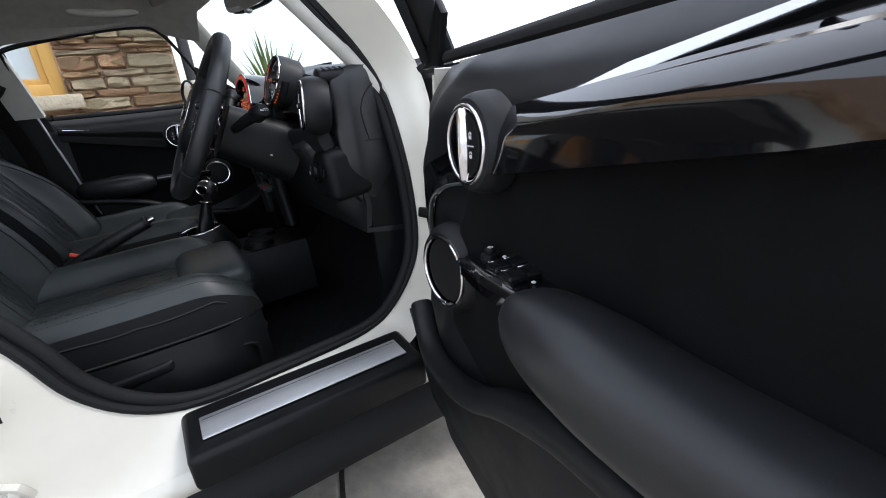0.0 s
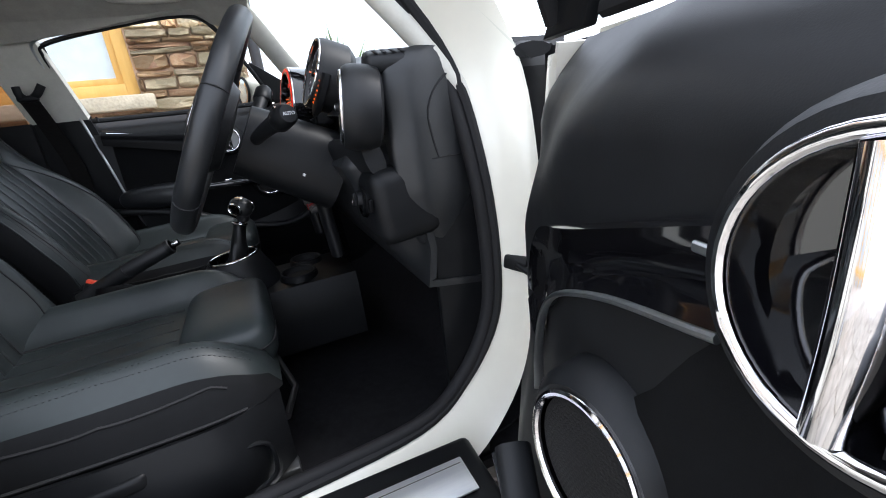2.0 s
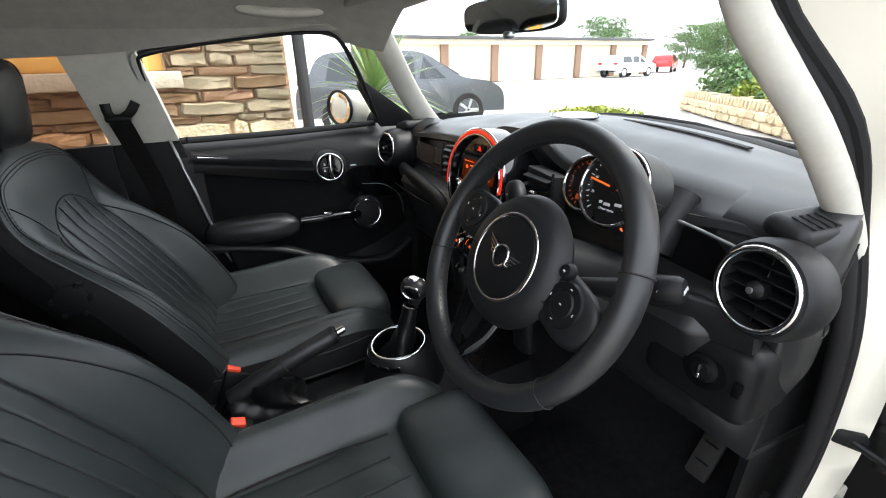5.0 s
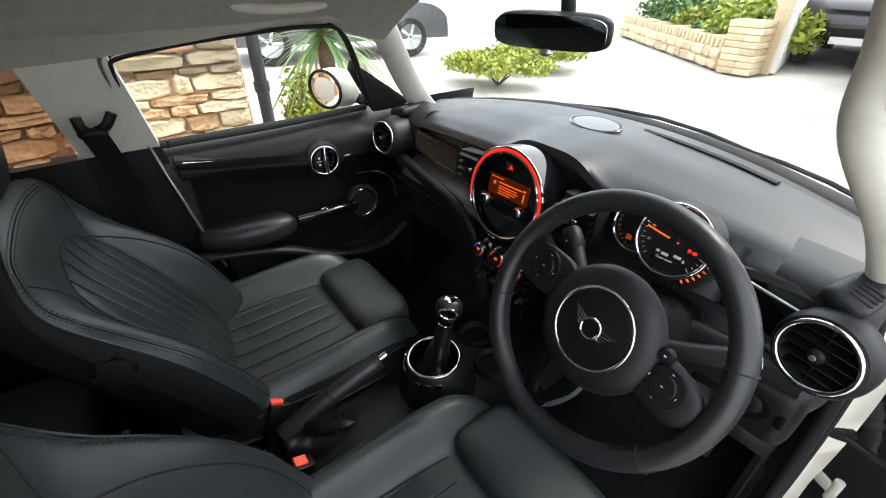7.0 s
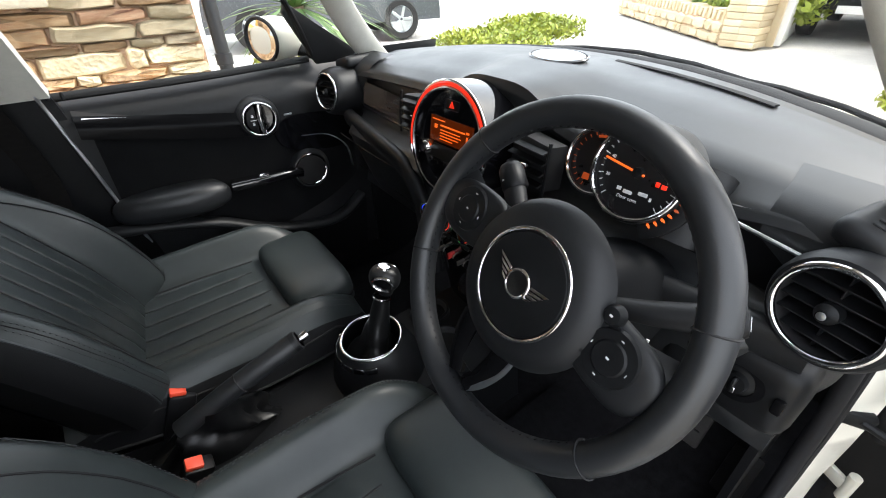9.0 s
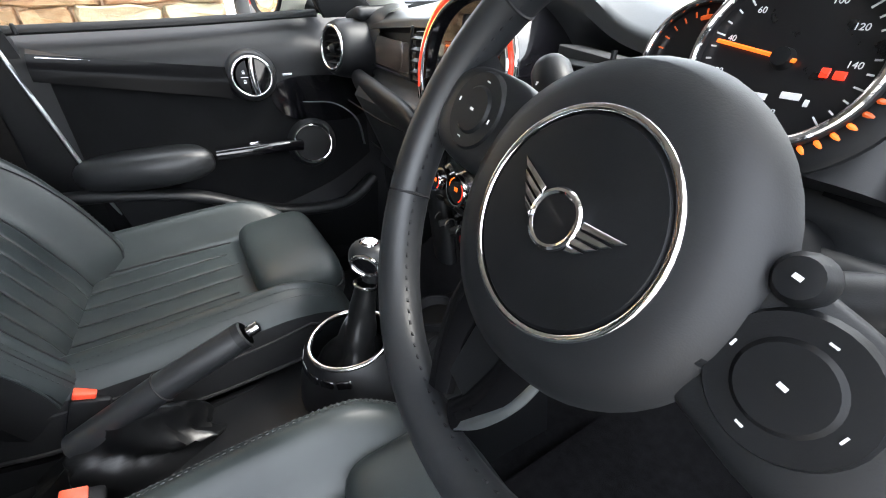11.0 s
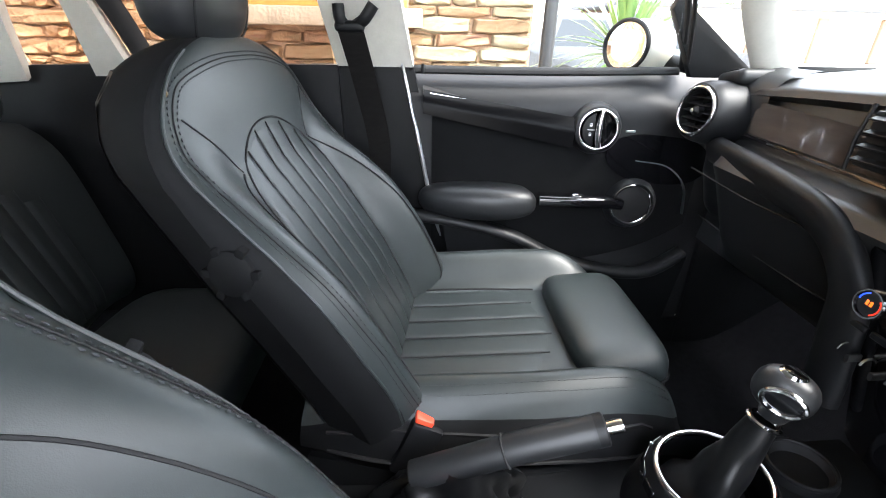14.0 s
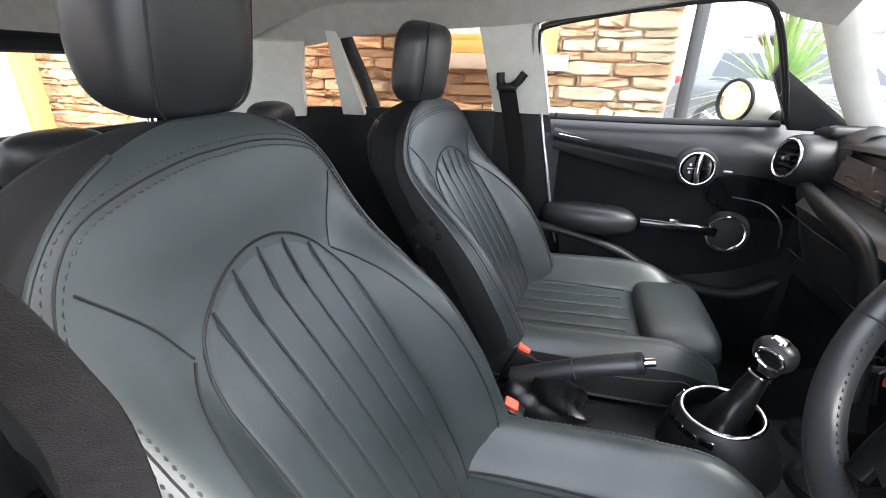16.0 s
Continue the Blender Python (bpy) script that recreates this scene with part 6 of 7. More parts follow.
    shell(bm, lambda u, v, d=d: Vector((d * ((0.555 if d > 0 else 0.640) + 0.012 * v), 0.12 + 0.38 * u, 0.255 + 0.66 * v)), 8, 8, -0.012 * d)
    part("kick_panel", bm, HARD, body)
    bm = B()
    shell(bm, lambda u, v, d=d: Vector((d * 0.64, -1.65 + 1.8 * u, 0.25 + 0.085 * v)), 8, 3, -0.01 * d)
    part("sill_trim", bm, HARD, body)
bm = B()
shell(bm, lambda u, v: Vector((-0.6 + 1.2 * u, -1.67 - 0.03 * math.sin(math.pi * u), 0.3 + 0.59 * v)), 12, 6, 0.03)
part("tailgate", bm, HARD, body, "black tailgate lining")
bm = B()
sweep(bm, smooth_path([(-0.50, -1.64, 0.905), (0, -1.68, 0.895), (0.50, -1.64, 0.905), (0.46, -1.62, 1.05), (0.38, -1.60, 1.085), (0, -1.62, 1.10), (-0.38, -1.60, 1.085), (-0.46, -1.62, 1.05)], 6, closed=True), (0.022, 0.018), closed=True, sides=10)
part("tailgate_frame", bm, RUBBER, body, "black tailgate window frame")
bm = B()
shell(bm, lambda u, v: Vector((-0.47 + 0.94 * u, -1.615 - 0.02 * math.sin(math.pi * u) - 0.02 * v, 1.095 - 0.02 * (2 * u - 1) ** 2 + 0.13 * v)), 14, 4, 0.02)
part("tail_lining", bm, HEADLINER, body, "pale lining over the tailgate window")
bm = B()
shell(bm, lambda u, v: Vector((-0.48 + 0.96 * u, -1.665 + 0.03 * v, 0.90 + 0.19 * v)), 8, 4, 0.003)
g = part("tailgate_glass", bm, GLASS, body, "clear tailgate glass")
g.visible_shadow = False

# driver's opening: seal, jamb, sill
inner = [(0.675, -0.335, 0.381), (0.658, -0.2, 0.371), (0.652, 0.02, 0.374), (0.650, 0.12, 0.405), (0.648, 0.185, 0.50), (0.646, 0.20, 0.62), (0.638, 0.19, 0.78), (0.615, 0.16, 0.93), (0.565, 0.072, 1.06), (0.507, -0.02, 1.18), (0.525, -0.13, 1.29), (0.55, -0.3, 1.36), (0.56, -0.6, 1.38), (0.57, -0.80, 1.35), (0.58, -0.86, 1.2), (0.61, -0.82, 1.0), (0.655, -0.735, 0.82), (0.685, -0.585, 0.68), (0.69, -0.52, 0.58), (0.69, -0.478, 0.49), (0.686, -0.42, 0.424)]
outer = [(0.715, -0.35, 0.335), (0.705, -0.2, 0.335), (0.70, 0.03, 0.345), (0.715, 0.165, 0.385), (0.73, 0.245, 0.49), (0.735, 0.262, 0.62), (0.73, 0.252, 0.78), (0.705, 0.225, 0.93), (0.63, 0.11, 1.075), (0.56, 0.0, 1.20), (0.56, -0.12, 1.32), (0.58, -0.3, 1.40), (0.59, -0.6, 1.415), (0.60, -0.87, 1.39), (0.615, -0.93, 1.22), (0.665, -0.90, 1.0), (0.71, -0.81, 0.82), (0.735, -0.68, 0.67), (0.745, -0.615, 0.56), (0.745, -0.565, 0.44), (0.735, -0.465, 0.36)]
flank = [(0.778, -0.38, 0.295), (0.775, -0.2, 0.295), (0.775, 0.06, 0.30), (0.775, 0.205, 0.35), (0.768, 0.262, 0.48), (0.768, 0.285, 0.62), (0.768, 0.285, 0.78), (0.745, 0.27, 0.94), (0.665, 0.14, 1.09), (0.585, 0.01, 1.22), (0.575, -0.11, 1.335), (0.595, -0.3, 1.41), (0.605, -0.6, 1.425), (0.615, -0.91, 1.405), (0.64, -0.98, 1.23), (0.705, -0.96, 1.0), (0.76, -0.88, 0.82), (0.79, -0.75, 0.65), (0.798, -0.69, 0.54), (0.798, -0.64, 0.41), (0.788, -0.53, 0.315)]
def post_shift(p, dx):
    k = dx * ease(-0.05, 0.16, p[1]) * (1 - ease(0.94, 1.12, p[2]))
    return (p[0] - k, p[1], p[2])


la, lb, lc = (smooth_path([post_shift(p, dx) for p in loop], 5, closed=True) for loop, dx in ((inner, 0.05), (outer, 0.095), (flank, 0.135)))
bm = B()
sweep(bm, la, 0.012, closed=True, sides=10)
part("door_seal", bm, RUBBER, body, "black rubber door seal")
bm = B()
sweep(bm, [a.lerp(b, 0.2) for a, b in zip(la, lb)], 0.009, closed=True, sides=8)
part("door_seal", bm, RUBBER, body)
n = len(la)
bm = B()
band = [[bm.verts.new(p) for p in loop] for loop in (la, [a.lerp(b, 0.14) + Vector((0.003, 0, 0)) for a, b in zip(la, lb)], [a.lerp(b, 0.27) for a, b in zip(la, lb)])]
for k in range(2):
    for i in range(n):
        j = (i + 1) % n
        bm.faces.new((band[k][i], band[k][j], band[k + 1][j], band[k + 1][i]))
part("seal_flange", bm, RUBBER, body, "black rubber flange")
bm = B()
loops = [[bm.verts.new(p) for p in loop] for loop in ([a.lerp(b, 0.25) for a, b in zip(la, lb)], lb, lc)]
for k in range(2):
    for i in range(n):
        j = (i + 1) % n
        bm.faces.new((loops[k][i], loops[k][j], loops[k + 1][j], loops[k + 1][i]))
part("door_jamb", bm, PAINT, body, "cream painted door frame", sharp=50)
# scuff plate with ribs
pl = B()
rbox(pl, at(0.75, -0.143, 0.322, 0, 7, 0), (0.135, 0.46, 0.075), 0.012, 3)
plate = part("sill_cover", pl, HARD, body, "black plastic sill cover")
pl = B()
rbox(pl, at(0.757, -0.143, 0.3620, 0, 4, 0), (0.062, 0.40, 0.004), 0.0018, 2)
part("scuff_plate", pl, PLATE, body, "brushed steel sill plate")
pl = B()
for k in range(4):
    rbox(pl, at(0.737 + 0.012 * k, -0.143, 0.3652 - 0.0012 * k, 0, 5, 0), (0.0012, 0.39, 0.0008), 0)
part("plate_rib", pl, DARKMETAL, body)
# lower sill: cream band, then a black rubber skirt
bm = B()
shell(bm, lambda u, v: Vector((0.778 + 0.012 * math.sin(math.pi * v), -1.0 + 1.35 * u, 0.305 - 0.05 * v)), 10, 5, 0.01)
part("sill_skin", bm, PAINT, body)
bm = B()
shell(bm, lambda u, v: Vector((0.778 + 0.03 * math.sin(math.pi * v * 0.8), -1.1 + 1.6 * u, 0.262 - 0.10 * v)), 10, 8, 0.012)
part("sill_skirt", bm, RUBBER, body, "black plastic sill skirt")
# striker, door check strap and hinges
bm = B()
rbox(bm, at(0.624, 0.240, 0.604, 0, 10, 35), (0.042, 0.02, 0.026), 0.005, 2)
sweep(bm, smooth_path([(0.63, 0.238, 0.602), (0.665, 0.245, 0.592), (0.705, 0.262, 0.575), (0.74, 0.27, 0.565)], 4), (0.006, 0.008), sides=8)
part("check_strap", bm, HARD, body, "black door check strap")
for z in (0.43, 0.748):
    bm = B()
    rbox(bm, at(0.618, 0.315, z, 0, 0, 75), (0.046, 0.010, 0.036), 0.003, 2)
    rbox(bm, at(0.643, 0.296, z, 0, 0, -25), (0.046, 0.010, 0.026), 0.003, 2)
    lathe(bm, ((0, 0.03), (0.009, 0.028), (0.009, -0.028), (0, -0.03)), at(0.668, 0.287, z), 14)
    part("hinge", bm, PAINT, body, "cream painted hinge")
    bm = B()
    lathe(bm, ((0, 0.006), (0.007, 0.005), (0.008, 0)), frame_of((0.615, 0.308, z), (-0.2, -1, 0)), 10)
    part("hinge_bolt", bm, SATIN, body)
bm = B()
sweep(bm, smooth_path([(0.615, 0.325, 0.66), (0.632, 0.312, 0.645), (0.65, 0.302, 0.61), (0.665, 0.295, 0.55)], 5), lambda t: 0.017 + 0.0025 * math.sin(40 * t), sides=12)
part("cable_boot", bm, RUBBER, body, "black ribbed cable boot")
# Black sheet added for the shade in the gap behind the hinges
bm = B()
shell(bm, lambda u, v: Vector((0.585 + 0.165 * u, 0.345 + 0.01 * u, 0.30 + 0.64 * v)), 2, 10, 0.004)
part("hinge_post", bm, RUBBER, body, "black sheet for the shaded gap behind the hinges")
bm = B()
rbox(bm, at(0.775, -0.585, 0.40, 0, 25, -38), (0.012, 0.06, 0.035), 0.004, 2)
lathe(bm, ((0, 0.012), (0.008, 0.01), (0.009, 0)), frame_of((0.782, -0.58, 0.40), (1, 0.5, 0.3)), 14)
part("striker", bm, PAINT, body, "cream door striker")
bm = B()
rbox(bm, frame_of((0.752, -0.615, 0.53), (0.75, 0.6, 0.1)), (0.045, 0.075, 0.002), 0.001, 1)
lab = part("pressure_label", bm, HARD, body, "dark tyre pressure label")
bm = B()
for k in range(4):
    rbox(bm, frame_of((0.752, -0.615, 0.53), (0.75, 0.6, 0.1)) @ at(0, 0.024 - 0.016 * k, 0.0015), (0.034 - 0.006 * (k % 2), 0.005, 0.001), 0)
part("label_bar", bm, WHITE, lab)
# bonnet, nose, wheels
bm = B()
def bonnet(u, v):
    x = -0.74 + 1.48 * u
    y = 0.50 + 0.85 * v
    return Vector((x * (1 - 0.10 * v * v), y, 0.945 - 0.20 * x * x - 0.10 * v - 0.14 * max(0.0, v - 0.6) ** 2 * 3 - 0.03))
shell(bm, bonnet, 20, 16, 0.008)
part("bonnet", bm, PAINT, body, "cream bonnet")
bm = B()
shell(bm, lambda u, v: Vector((-0.70 + 1.40 * u, 1.36 - 0.20 * (2 * u - 1) ** 2 + 0.06 * math.sin(math.pi * v), 0.22 + 0.52 * v)), 20, 10, 0.01)
part("front_bumper", bm, PAINT, body)
for d in (-1, 1):
    bm = B()
    shell(bm, lambda u, v, d=d: Vector((d * (0.80 - 0.10 * u * u), 0.74 + 0.46 * u, 0.30 + 0.50 * v - 0.06 * u * v)), 10, 10, 0.008 * d)
    part("front_wing", bm, PAINT, body)
    for y in (0.78, -1.38):
        bm = B()
        mm = frame_of((d * 0.74, y, 0.29), (d, 0, 0))
        lathe(bm, ((0.20, 0.09), (0.27, 0.1), (0.305, 0.07), (0.31, -0.09), (0.2, -0.1)), mm, 32)
        wh = part("road_wheel", bm, TYRE, body, "black tyre")
        bm = B()
        lathe(bm, ((0.0, 0.088), (0.04, 0.09), (0.19, 0.078), (0.2, 0.098), (0.2, 0.02)), mm, 28)
        part("wheel_rim", bm, SATIN, wh, "silver rim")
# windscreen
bm = B()
def screen(u, v):
    x = (2 * u - 1) * (0.66 - 0.20 * v)
    y = 0.42 - 0.36 * x * x - 0.42 * v + 0.1 * x * x * v
    return Vector((x, y, 0.975 - 0.05 * (x / 0.62) ** 2 * (1 - v) + 0.32 * v - 0.10 * x * x * v))
grid(bm, screen, 16, 10)
g = part("windscreen", bm, GLASS, body, "clear windscreen")
g.visible_shadow = False
bm = B()
sweep(bm, [(x, 0.43 - 0.36 * x * x, 0.985 - 0.05 * (x / 0.62) ** 2) for x in (-0.62, -0.45, -0.3, -0.15, 0, 0.15, 0.3, 0.45, 0.62)], (0.03, 0.012), sides=10, up=(0, 0, 1))
part("scuttle", bm, RUBBER, body, "black scuttle edge")
for x0, x1 in ((-0.25, 0.28), (0.22, 0.6)):
    bm = B()
    sweep(bm, [(x0 + (x1 - x0) * t, 0.47 - 0.36 * (x0 + (x1 - x0) * t) ** 2, 0.985 + 0.010 * math.sin(3 * t) - 0.05 * ((x0 + (x1 - x0) * t) / 0.62) ** 2) for t in (0, 0.25, 0.5, 0.75, 1)], (0.005, 0.004), sides=8)
    part("wiper", bm, RUBBER, body, "black wiper blade")
# rear-view mirror
rv = thing("rear_view_mirror", "black oval rear-view mirror on the windscreen", "mirror", (-0.02, 0.09, 1.28))
m = frame_of((-0.032, 0.07, 1.214), (0.32, -0.93, -0.08))
bm = B()
pillow(bm, m @ at(0, 0, -0.014), (0.118, 0.034, 0.022), 0.7, 0.5, 36, 16)
part("housing", bm, HARD, rv, "black mirror housing")
bm = B()
out = []
for k in range(40):
    a = 2 * math.pi * k / 40
    c, e = math.cos(a), math.sin(a)
    out.append((0.113 * math.copysign(abs(c) ** 0.5, c), 0.03 * math.copysign(abs(e) ** 0.5, e)))
prism(bm, out, m @ at(0, 0, 0.004), 0.005)
part("mirror_glass", bm, MIRROR, rv, "silvered mirror glass")
bm = B()
sweep(bm, smooth_path([(-0.022, 0.09, 1.195), (-0.02, 0.105, 1.23), (-0.02, 0.10, 1.275)], 5), 0.014, sides=12)
part("stem", bm, HARD, rv)
bm = B()
pillow(bm, at(-0.032, 0.07, 1.178), (0.014, 0.012, 0.008), 0.8, 0.8, 14, 8)
part("sensor", bm, SATIN, rv)
# door mirror outside
dm = thing("door_mirror", "cream door mirror with dark glass", "mirror", (-0.76, -0.02, 0.96))
m = frame_of((-0.79, -0.09, 0.992), (0.25, -0.95, 0.05)) @ Matrix.Diagonal((0.88, 0.88, 0.88, 1))
bm = B()
pillow(bm, m @ at(0, 0, -0.05), (0.095, 0.068, 0.06), 0.75, 0.8, 36, 18)
part("shell", bm, PAINT, dm, "cream mirror shell")
bm = B()
lathe(bm, ((0.0, 0.004), (0.062, 0.004), (0.066, 0.002)), m @ at(0, 0, 0.0) @ Matrix.Diagonal((1.3, 0.92, 1, 1)), 40)
part("mirror_glass", bm, MIRROR, dm, "mirror glass")
bm = B()
torus(bm, m @ at(0, 0, 0.002) @ Matrix.Diagonal((1.3, 0.92, 1, 1)), 0.068, 0.005, 40, 8)
part("rim", bm, RUBBER, dm, "black rim")
bm = B()
sweep(bm, smooth_path([(-0.70, 0.03, 0.955), (-0.74, 0.0, 0.962), (-0.79, -0.02, 0.97)], 5), (0.018, 0.014), sides=12)
part("arm", bm, HARD, dm)

# seat belts
for d in (-1, 1):
    rear = 0 if d < 0 else -0.17
    sb = thing("seat_belt", "black seat belt hanging from its pillar anchor", "seat belt", (d * 0.62, -0.70 + rear, 0.4), "front seat belts")
    top = Vector((d * 0.59, -0.70 + rear, 1.03))
    bm = B()
    for e in (-1, 1):
        sweep(bm, smooth_path([top + Vector((0, e * 0.008, -0.012)), top + Vector((-d * 0.012, e * 0.022 + 0.006, 0.0)), top + Vector((-d * 0.012, e * 0.032 + 0.014, 0.024))], 5), (0.011, 0.010), sides=10)
    rbox(bm, Matrix.Translation(top + Vector((-d * 0.008, 0, -0.012))), (0.02, 0.055, 0.02), 0.008, 3)
    part("anchor", bm, HARD, sb, "black belt anchor")
    bm = B()
    fall = [top + Vector((-d * 0.012, 0.0, -0.01)), top + Vector((d * 0.03, 0.02, -0.12)), top + Vector((d * 0.055, 0.04, -0.25)), top + Vector((d * 0.064, 0.03, -0.40))]
    if d > 0:
        fall = [fall[0], Vector((0.562, -0.82, 0.99)), Vector((0.556, -0.772, 0.925)), Vector((0.563, -0.742, 0.87)), Vector((0.605, -0.68, 0.70)), Vector((0.64, -0.615, 0.53)), Vector((0.645, -0.58, 0.42))]
    sweep(bm, smooth_path(fall, 6), (0.0012, 0.025), sides=8, up=(0, 1, 0) if d < 0 else (-0.3, 0.95, 0), power=0.6)
    part("webbing", bm, FABRIC, sb, "black belt webbing")
    bm = B()
    rbox(bm, at(d * 0.612, -0.575, 0.505, 35, 0, 0), (0.01, 0.045, 0.022), 0.004, 2)
    part("lower_anchor", bm, SATIN, sb, "steel belt end plate")

# rear bench
rb = thing("rear_seat", "black leather rear bench with two headrests", "car seat", (0, -1.5, 0.35))
bm = B()
def bench(u, v):
    x = -0.6 + 1.2 * u
    z = 0.46 + 0.40 * v
    dip = 0.02 * math.cos(2 * math.pi * x / 0.6)
    return Vector((x, -1.20 - 0.12 * v - dip * (1 - v) - 0.05 * abs(2 * v - 1) ** 6, z - 0.03 * (abs(x) / 0.6) ** 6))
shell(bm, bench, 40, 20, 0.10)
part("backrest", bm, LEATHER, rb, "black leather rear backrest", sharp=60)
bm = B()
for e in (-1, 1):
    pillow(bm, at(e * 0.30, -1.05, 0.43), (0.27, 0.16, 0.06), 0.4, 0.4, 32, 14)
part("cushion", bm, LEATHER, rb, "black leather rear cushion", sharp=60)
for e in (-1, 1):
    bm = B()
    pillow(bm, at(-0.43 if e < 0 else 0.14, -1.33, 0.905, -6, 0, 0), (0.085, 0.045, 0.062), 0.6, 0.75, 28, 16)
    h = part("headrest", bm, LEATHER_SMOOTH, rb, "black leather rear headrest", sharp=60)
    for k in range(5):
        bm = B()
        x0 = e * 0.38 - 0.10 + 0.04 * k
        def rpleat(u, v, x0=x0):
            x = x0 + 0.039 * u
            p = bench((x + 0.6) / 1.2, 0.1 + (0.55 + 0.1 * math.cos((k - 2) * 0.7)) * v)
            return p + Vector((0, 0.006 * max(0, 1 - abs(2 * u - 1) ** 3) ** 0.5, 0))
        grid(bm, rpleat, 6, 10)
        part("pleat", bm, LEATHER, rb, sharp=60)

# pedals and mat
ped = thing("pedals", "black brake and accelerator pedals", "pedals", (0.4, 0.3, 0.4))
for x, z, w in ((0.33, 0.47, 0.07), (0.45, 0.44, 0.045)):
    bm = B()
    if w > 0.05:
        lathe(bm, ((0, 0.007), (0.03, 0.007), (0.038, 0.003), (0.036, -0.006), (0, -0.006)), at(x, 0.26, z, 55, 0, 0), 28, squash=0.85)
    else:
        rbox(bm, at(x, 0.26, z, 60, 0, 0), (w, 0.19, 0.012), 0.006, 2)
    pd = part("pedal_pad", bm, PEDAL, ped, "ribbed pedal pad")
    for k in range(4):
        bm = B()
        rbox(bm, at(x, 0.26, z, 55 if w > 0.05 else 60, 0, 0) @ at(0, (k - 1.5) * (0.012 if w > 0.05 else 0.04), 0.0075), (w * 0.6, 0.004, 0.003), 0.001, 1)
        part("rib", bm, RUBBER, pd)
    bm = B()
    sweep(bm, [(x, 0.27, z + 0.01), (x, 0.34, z + 0.08), (x, 0.36, z + 0.2)], 0.009, sides=8)
    part("pedal_arm", bm, DARKMETAL, ped)
bm = B()
rbox(bm, at(0.545, 0.20, 0.39, 60, 0, 0), (0.05, 0.1, 0.012), 0.006, 2)
part("foot_rest", bm, RUBBER, ped)
bm = B()
def mat_fn(u, v):
    y = -0.30 + 0.60 * v
    x = 0.15 + 0.46 * u
    return Vector((x + 0.02 * (1 - v), y, 0.264 + 0.17 * ease(0.18, 0.48, y) + 0.003 * math.sin(9 * u) * v))
shell(bm, mat_fn, 14, 20, 0.006)
fm = single("floor_mat", bm, CARPET, "black carpet floor mat in the driver's footwell", "floor mat", (0.38, 0, 0.26))

# ================= OUTSIDE =================
bm = B()
grid(bm, lambda u, v: Vector((-300 + 600 * u, -300 + 600 * v, -0.03)), 4, 4)
single("ground", bm, GROUND, "pale concrete yard", "ground", kind="structure")
rnd = random.Random(5)

# ---- stone house wall with a timber window ----
house = thing("stone_house", "red and buff sandstone house wall with timber windows", "house", (-2.4, -3, 0))
WX = -2.2
WIN = [(-1.5, -0.65, 1.12, 2.3), (-4.1, -2.9, 1.1, 2.3)]
bm = B()
def wall_block(y0, y1, z0, z1):
    rbox(bm, at(WX - 0.22, (y0 + y1) / 2, (z0 + z1) / 2), (0.38, y1 - y0, z1 - z0), 0)
wall_block(-0.65, 0.0, 0, 4.2)
wall_block(-2.9, -1.5, 0, 4.2)
wall_block(-7, -4.1, 0, 4.2)
for a, b, c, d in WIN:
    wall_block(a, b, 0, c)
    wall_block(a, b, d, 4.2)
part("wall", bm, MORTAR, house, "mortared wall core")
bm = B()
rbox(bm, at(-4.3, -0.2, 2.1), (3.9, 0.35, 4.2), 0)
part("end_wall", bm, MORTAR, house)
for a, b, c, d in WIN:
    bm = B()
    for m_, s_ in ((at(WX - 0.08, a + 0.035, (c + d) / 2), (0.104, 0.07, d - c)), (at(WX - 0.08, b - 0.035, (c + d) / 2), (0.104, 0.07, d - c)), (at(WX - 0.08, (a + b) / 2, c + 0.035), (0.10, b - a - 0.13, 0.07)), (at(WX - 0.08, (a + b) / 2, d - 0.035), (0.10, b - a - 0.13, 0.07)),
                   (at(WX - 0.086, a + 0.088, (c + d) / 2), (0.07, 0.04, d - c - 0.13)), (at(WX - 0.086, b - 0.088, (c + d) / 2), (0.07, 0.04, d - c - 0.13)), (at(WX - 0.086, (a + b) / 2, c + 0.088), (0.066, b - a - 0.2, 0.04)), (at(WX - 0.086, (a + b) / 2, d - 0.088), (0.066, b - a - 0.2, 0.04))):
        rbox(bm, m_, s_, 0.006, 2)
    w = part("window_frame", bm, TIMBER, house, "golden timber window frame")
    bm = B()
    rbox(bm, at(WX - 0.09, (a + b) / 2, (c + d) / 2), (0.012, b - a - 0.14, d - c - 0.14), 0)
    part("window_pane", bm, WINDOWGLASS, w, "reflecting window pane")
    bm = B()
    rbox(bm, at(WX, (a + b) / 2, c - 0.045), (0.16, b - a + 0.16, 0.085), 0.012, 2)
    part("window_sill", bm, SILLSTONE, house, "weathered stone sill")


def stone_mesh(seed):
    """A rough-dressed stone about 1 x 1 x 1 with an uneven outline and a bulging face towards +x."""
    bm = B()
    r = random.Random(seed)
    rim = []
    for cy, cz in ((-0.5, -0.5), (-0.17, -0.5), (0.2, -0.5), (0.5, -0.5), (0.5, 0.1), (0.5, 0.5), (0.15, 0.5), (-0.2, 0.5), (-0.5, 0.5), (-0.5, -0.1)):
        corner = abs(cy) == 0.5 and abs(cz) == 0.5
        rim.append((cy * (0.96 if corner else 1.0) + r.uniform(-0.02, 0.02), cz * (0.80 if corner else 1.0) + r.uniform(-0.09, 0.09)))
    back = [bm.verts.new((-0.5, y, z)) for y, z in rim]
    edge = [bm.verts.new((0.18 + r.uniform(-0.12, 0.1), y, z)) for y, z in rim]
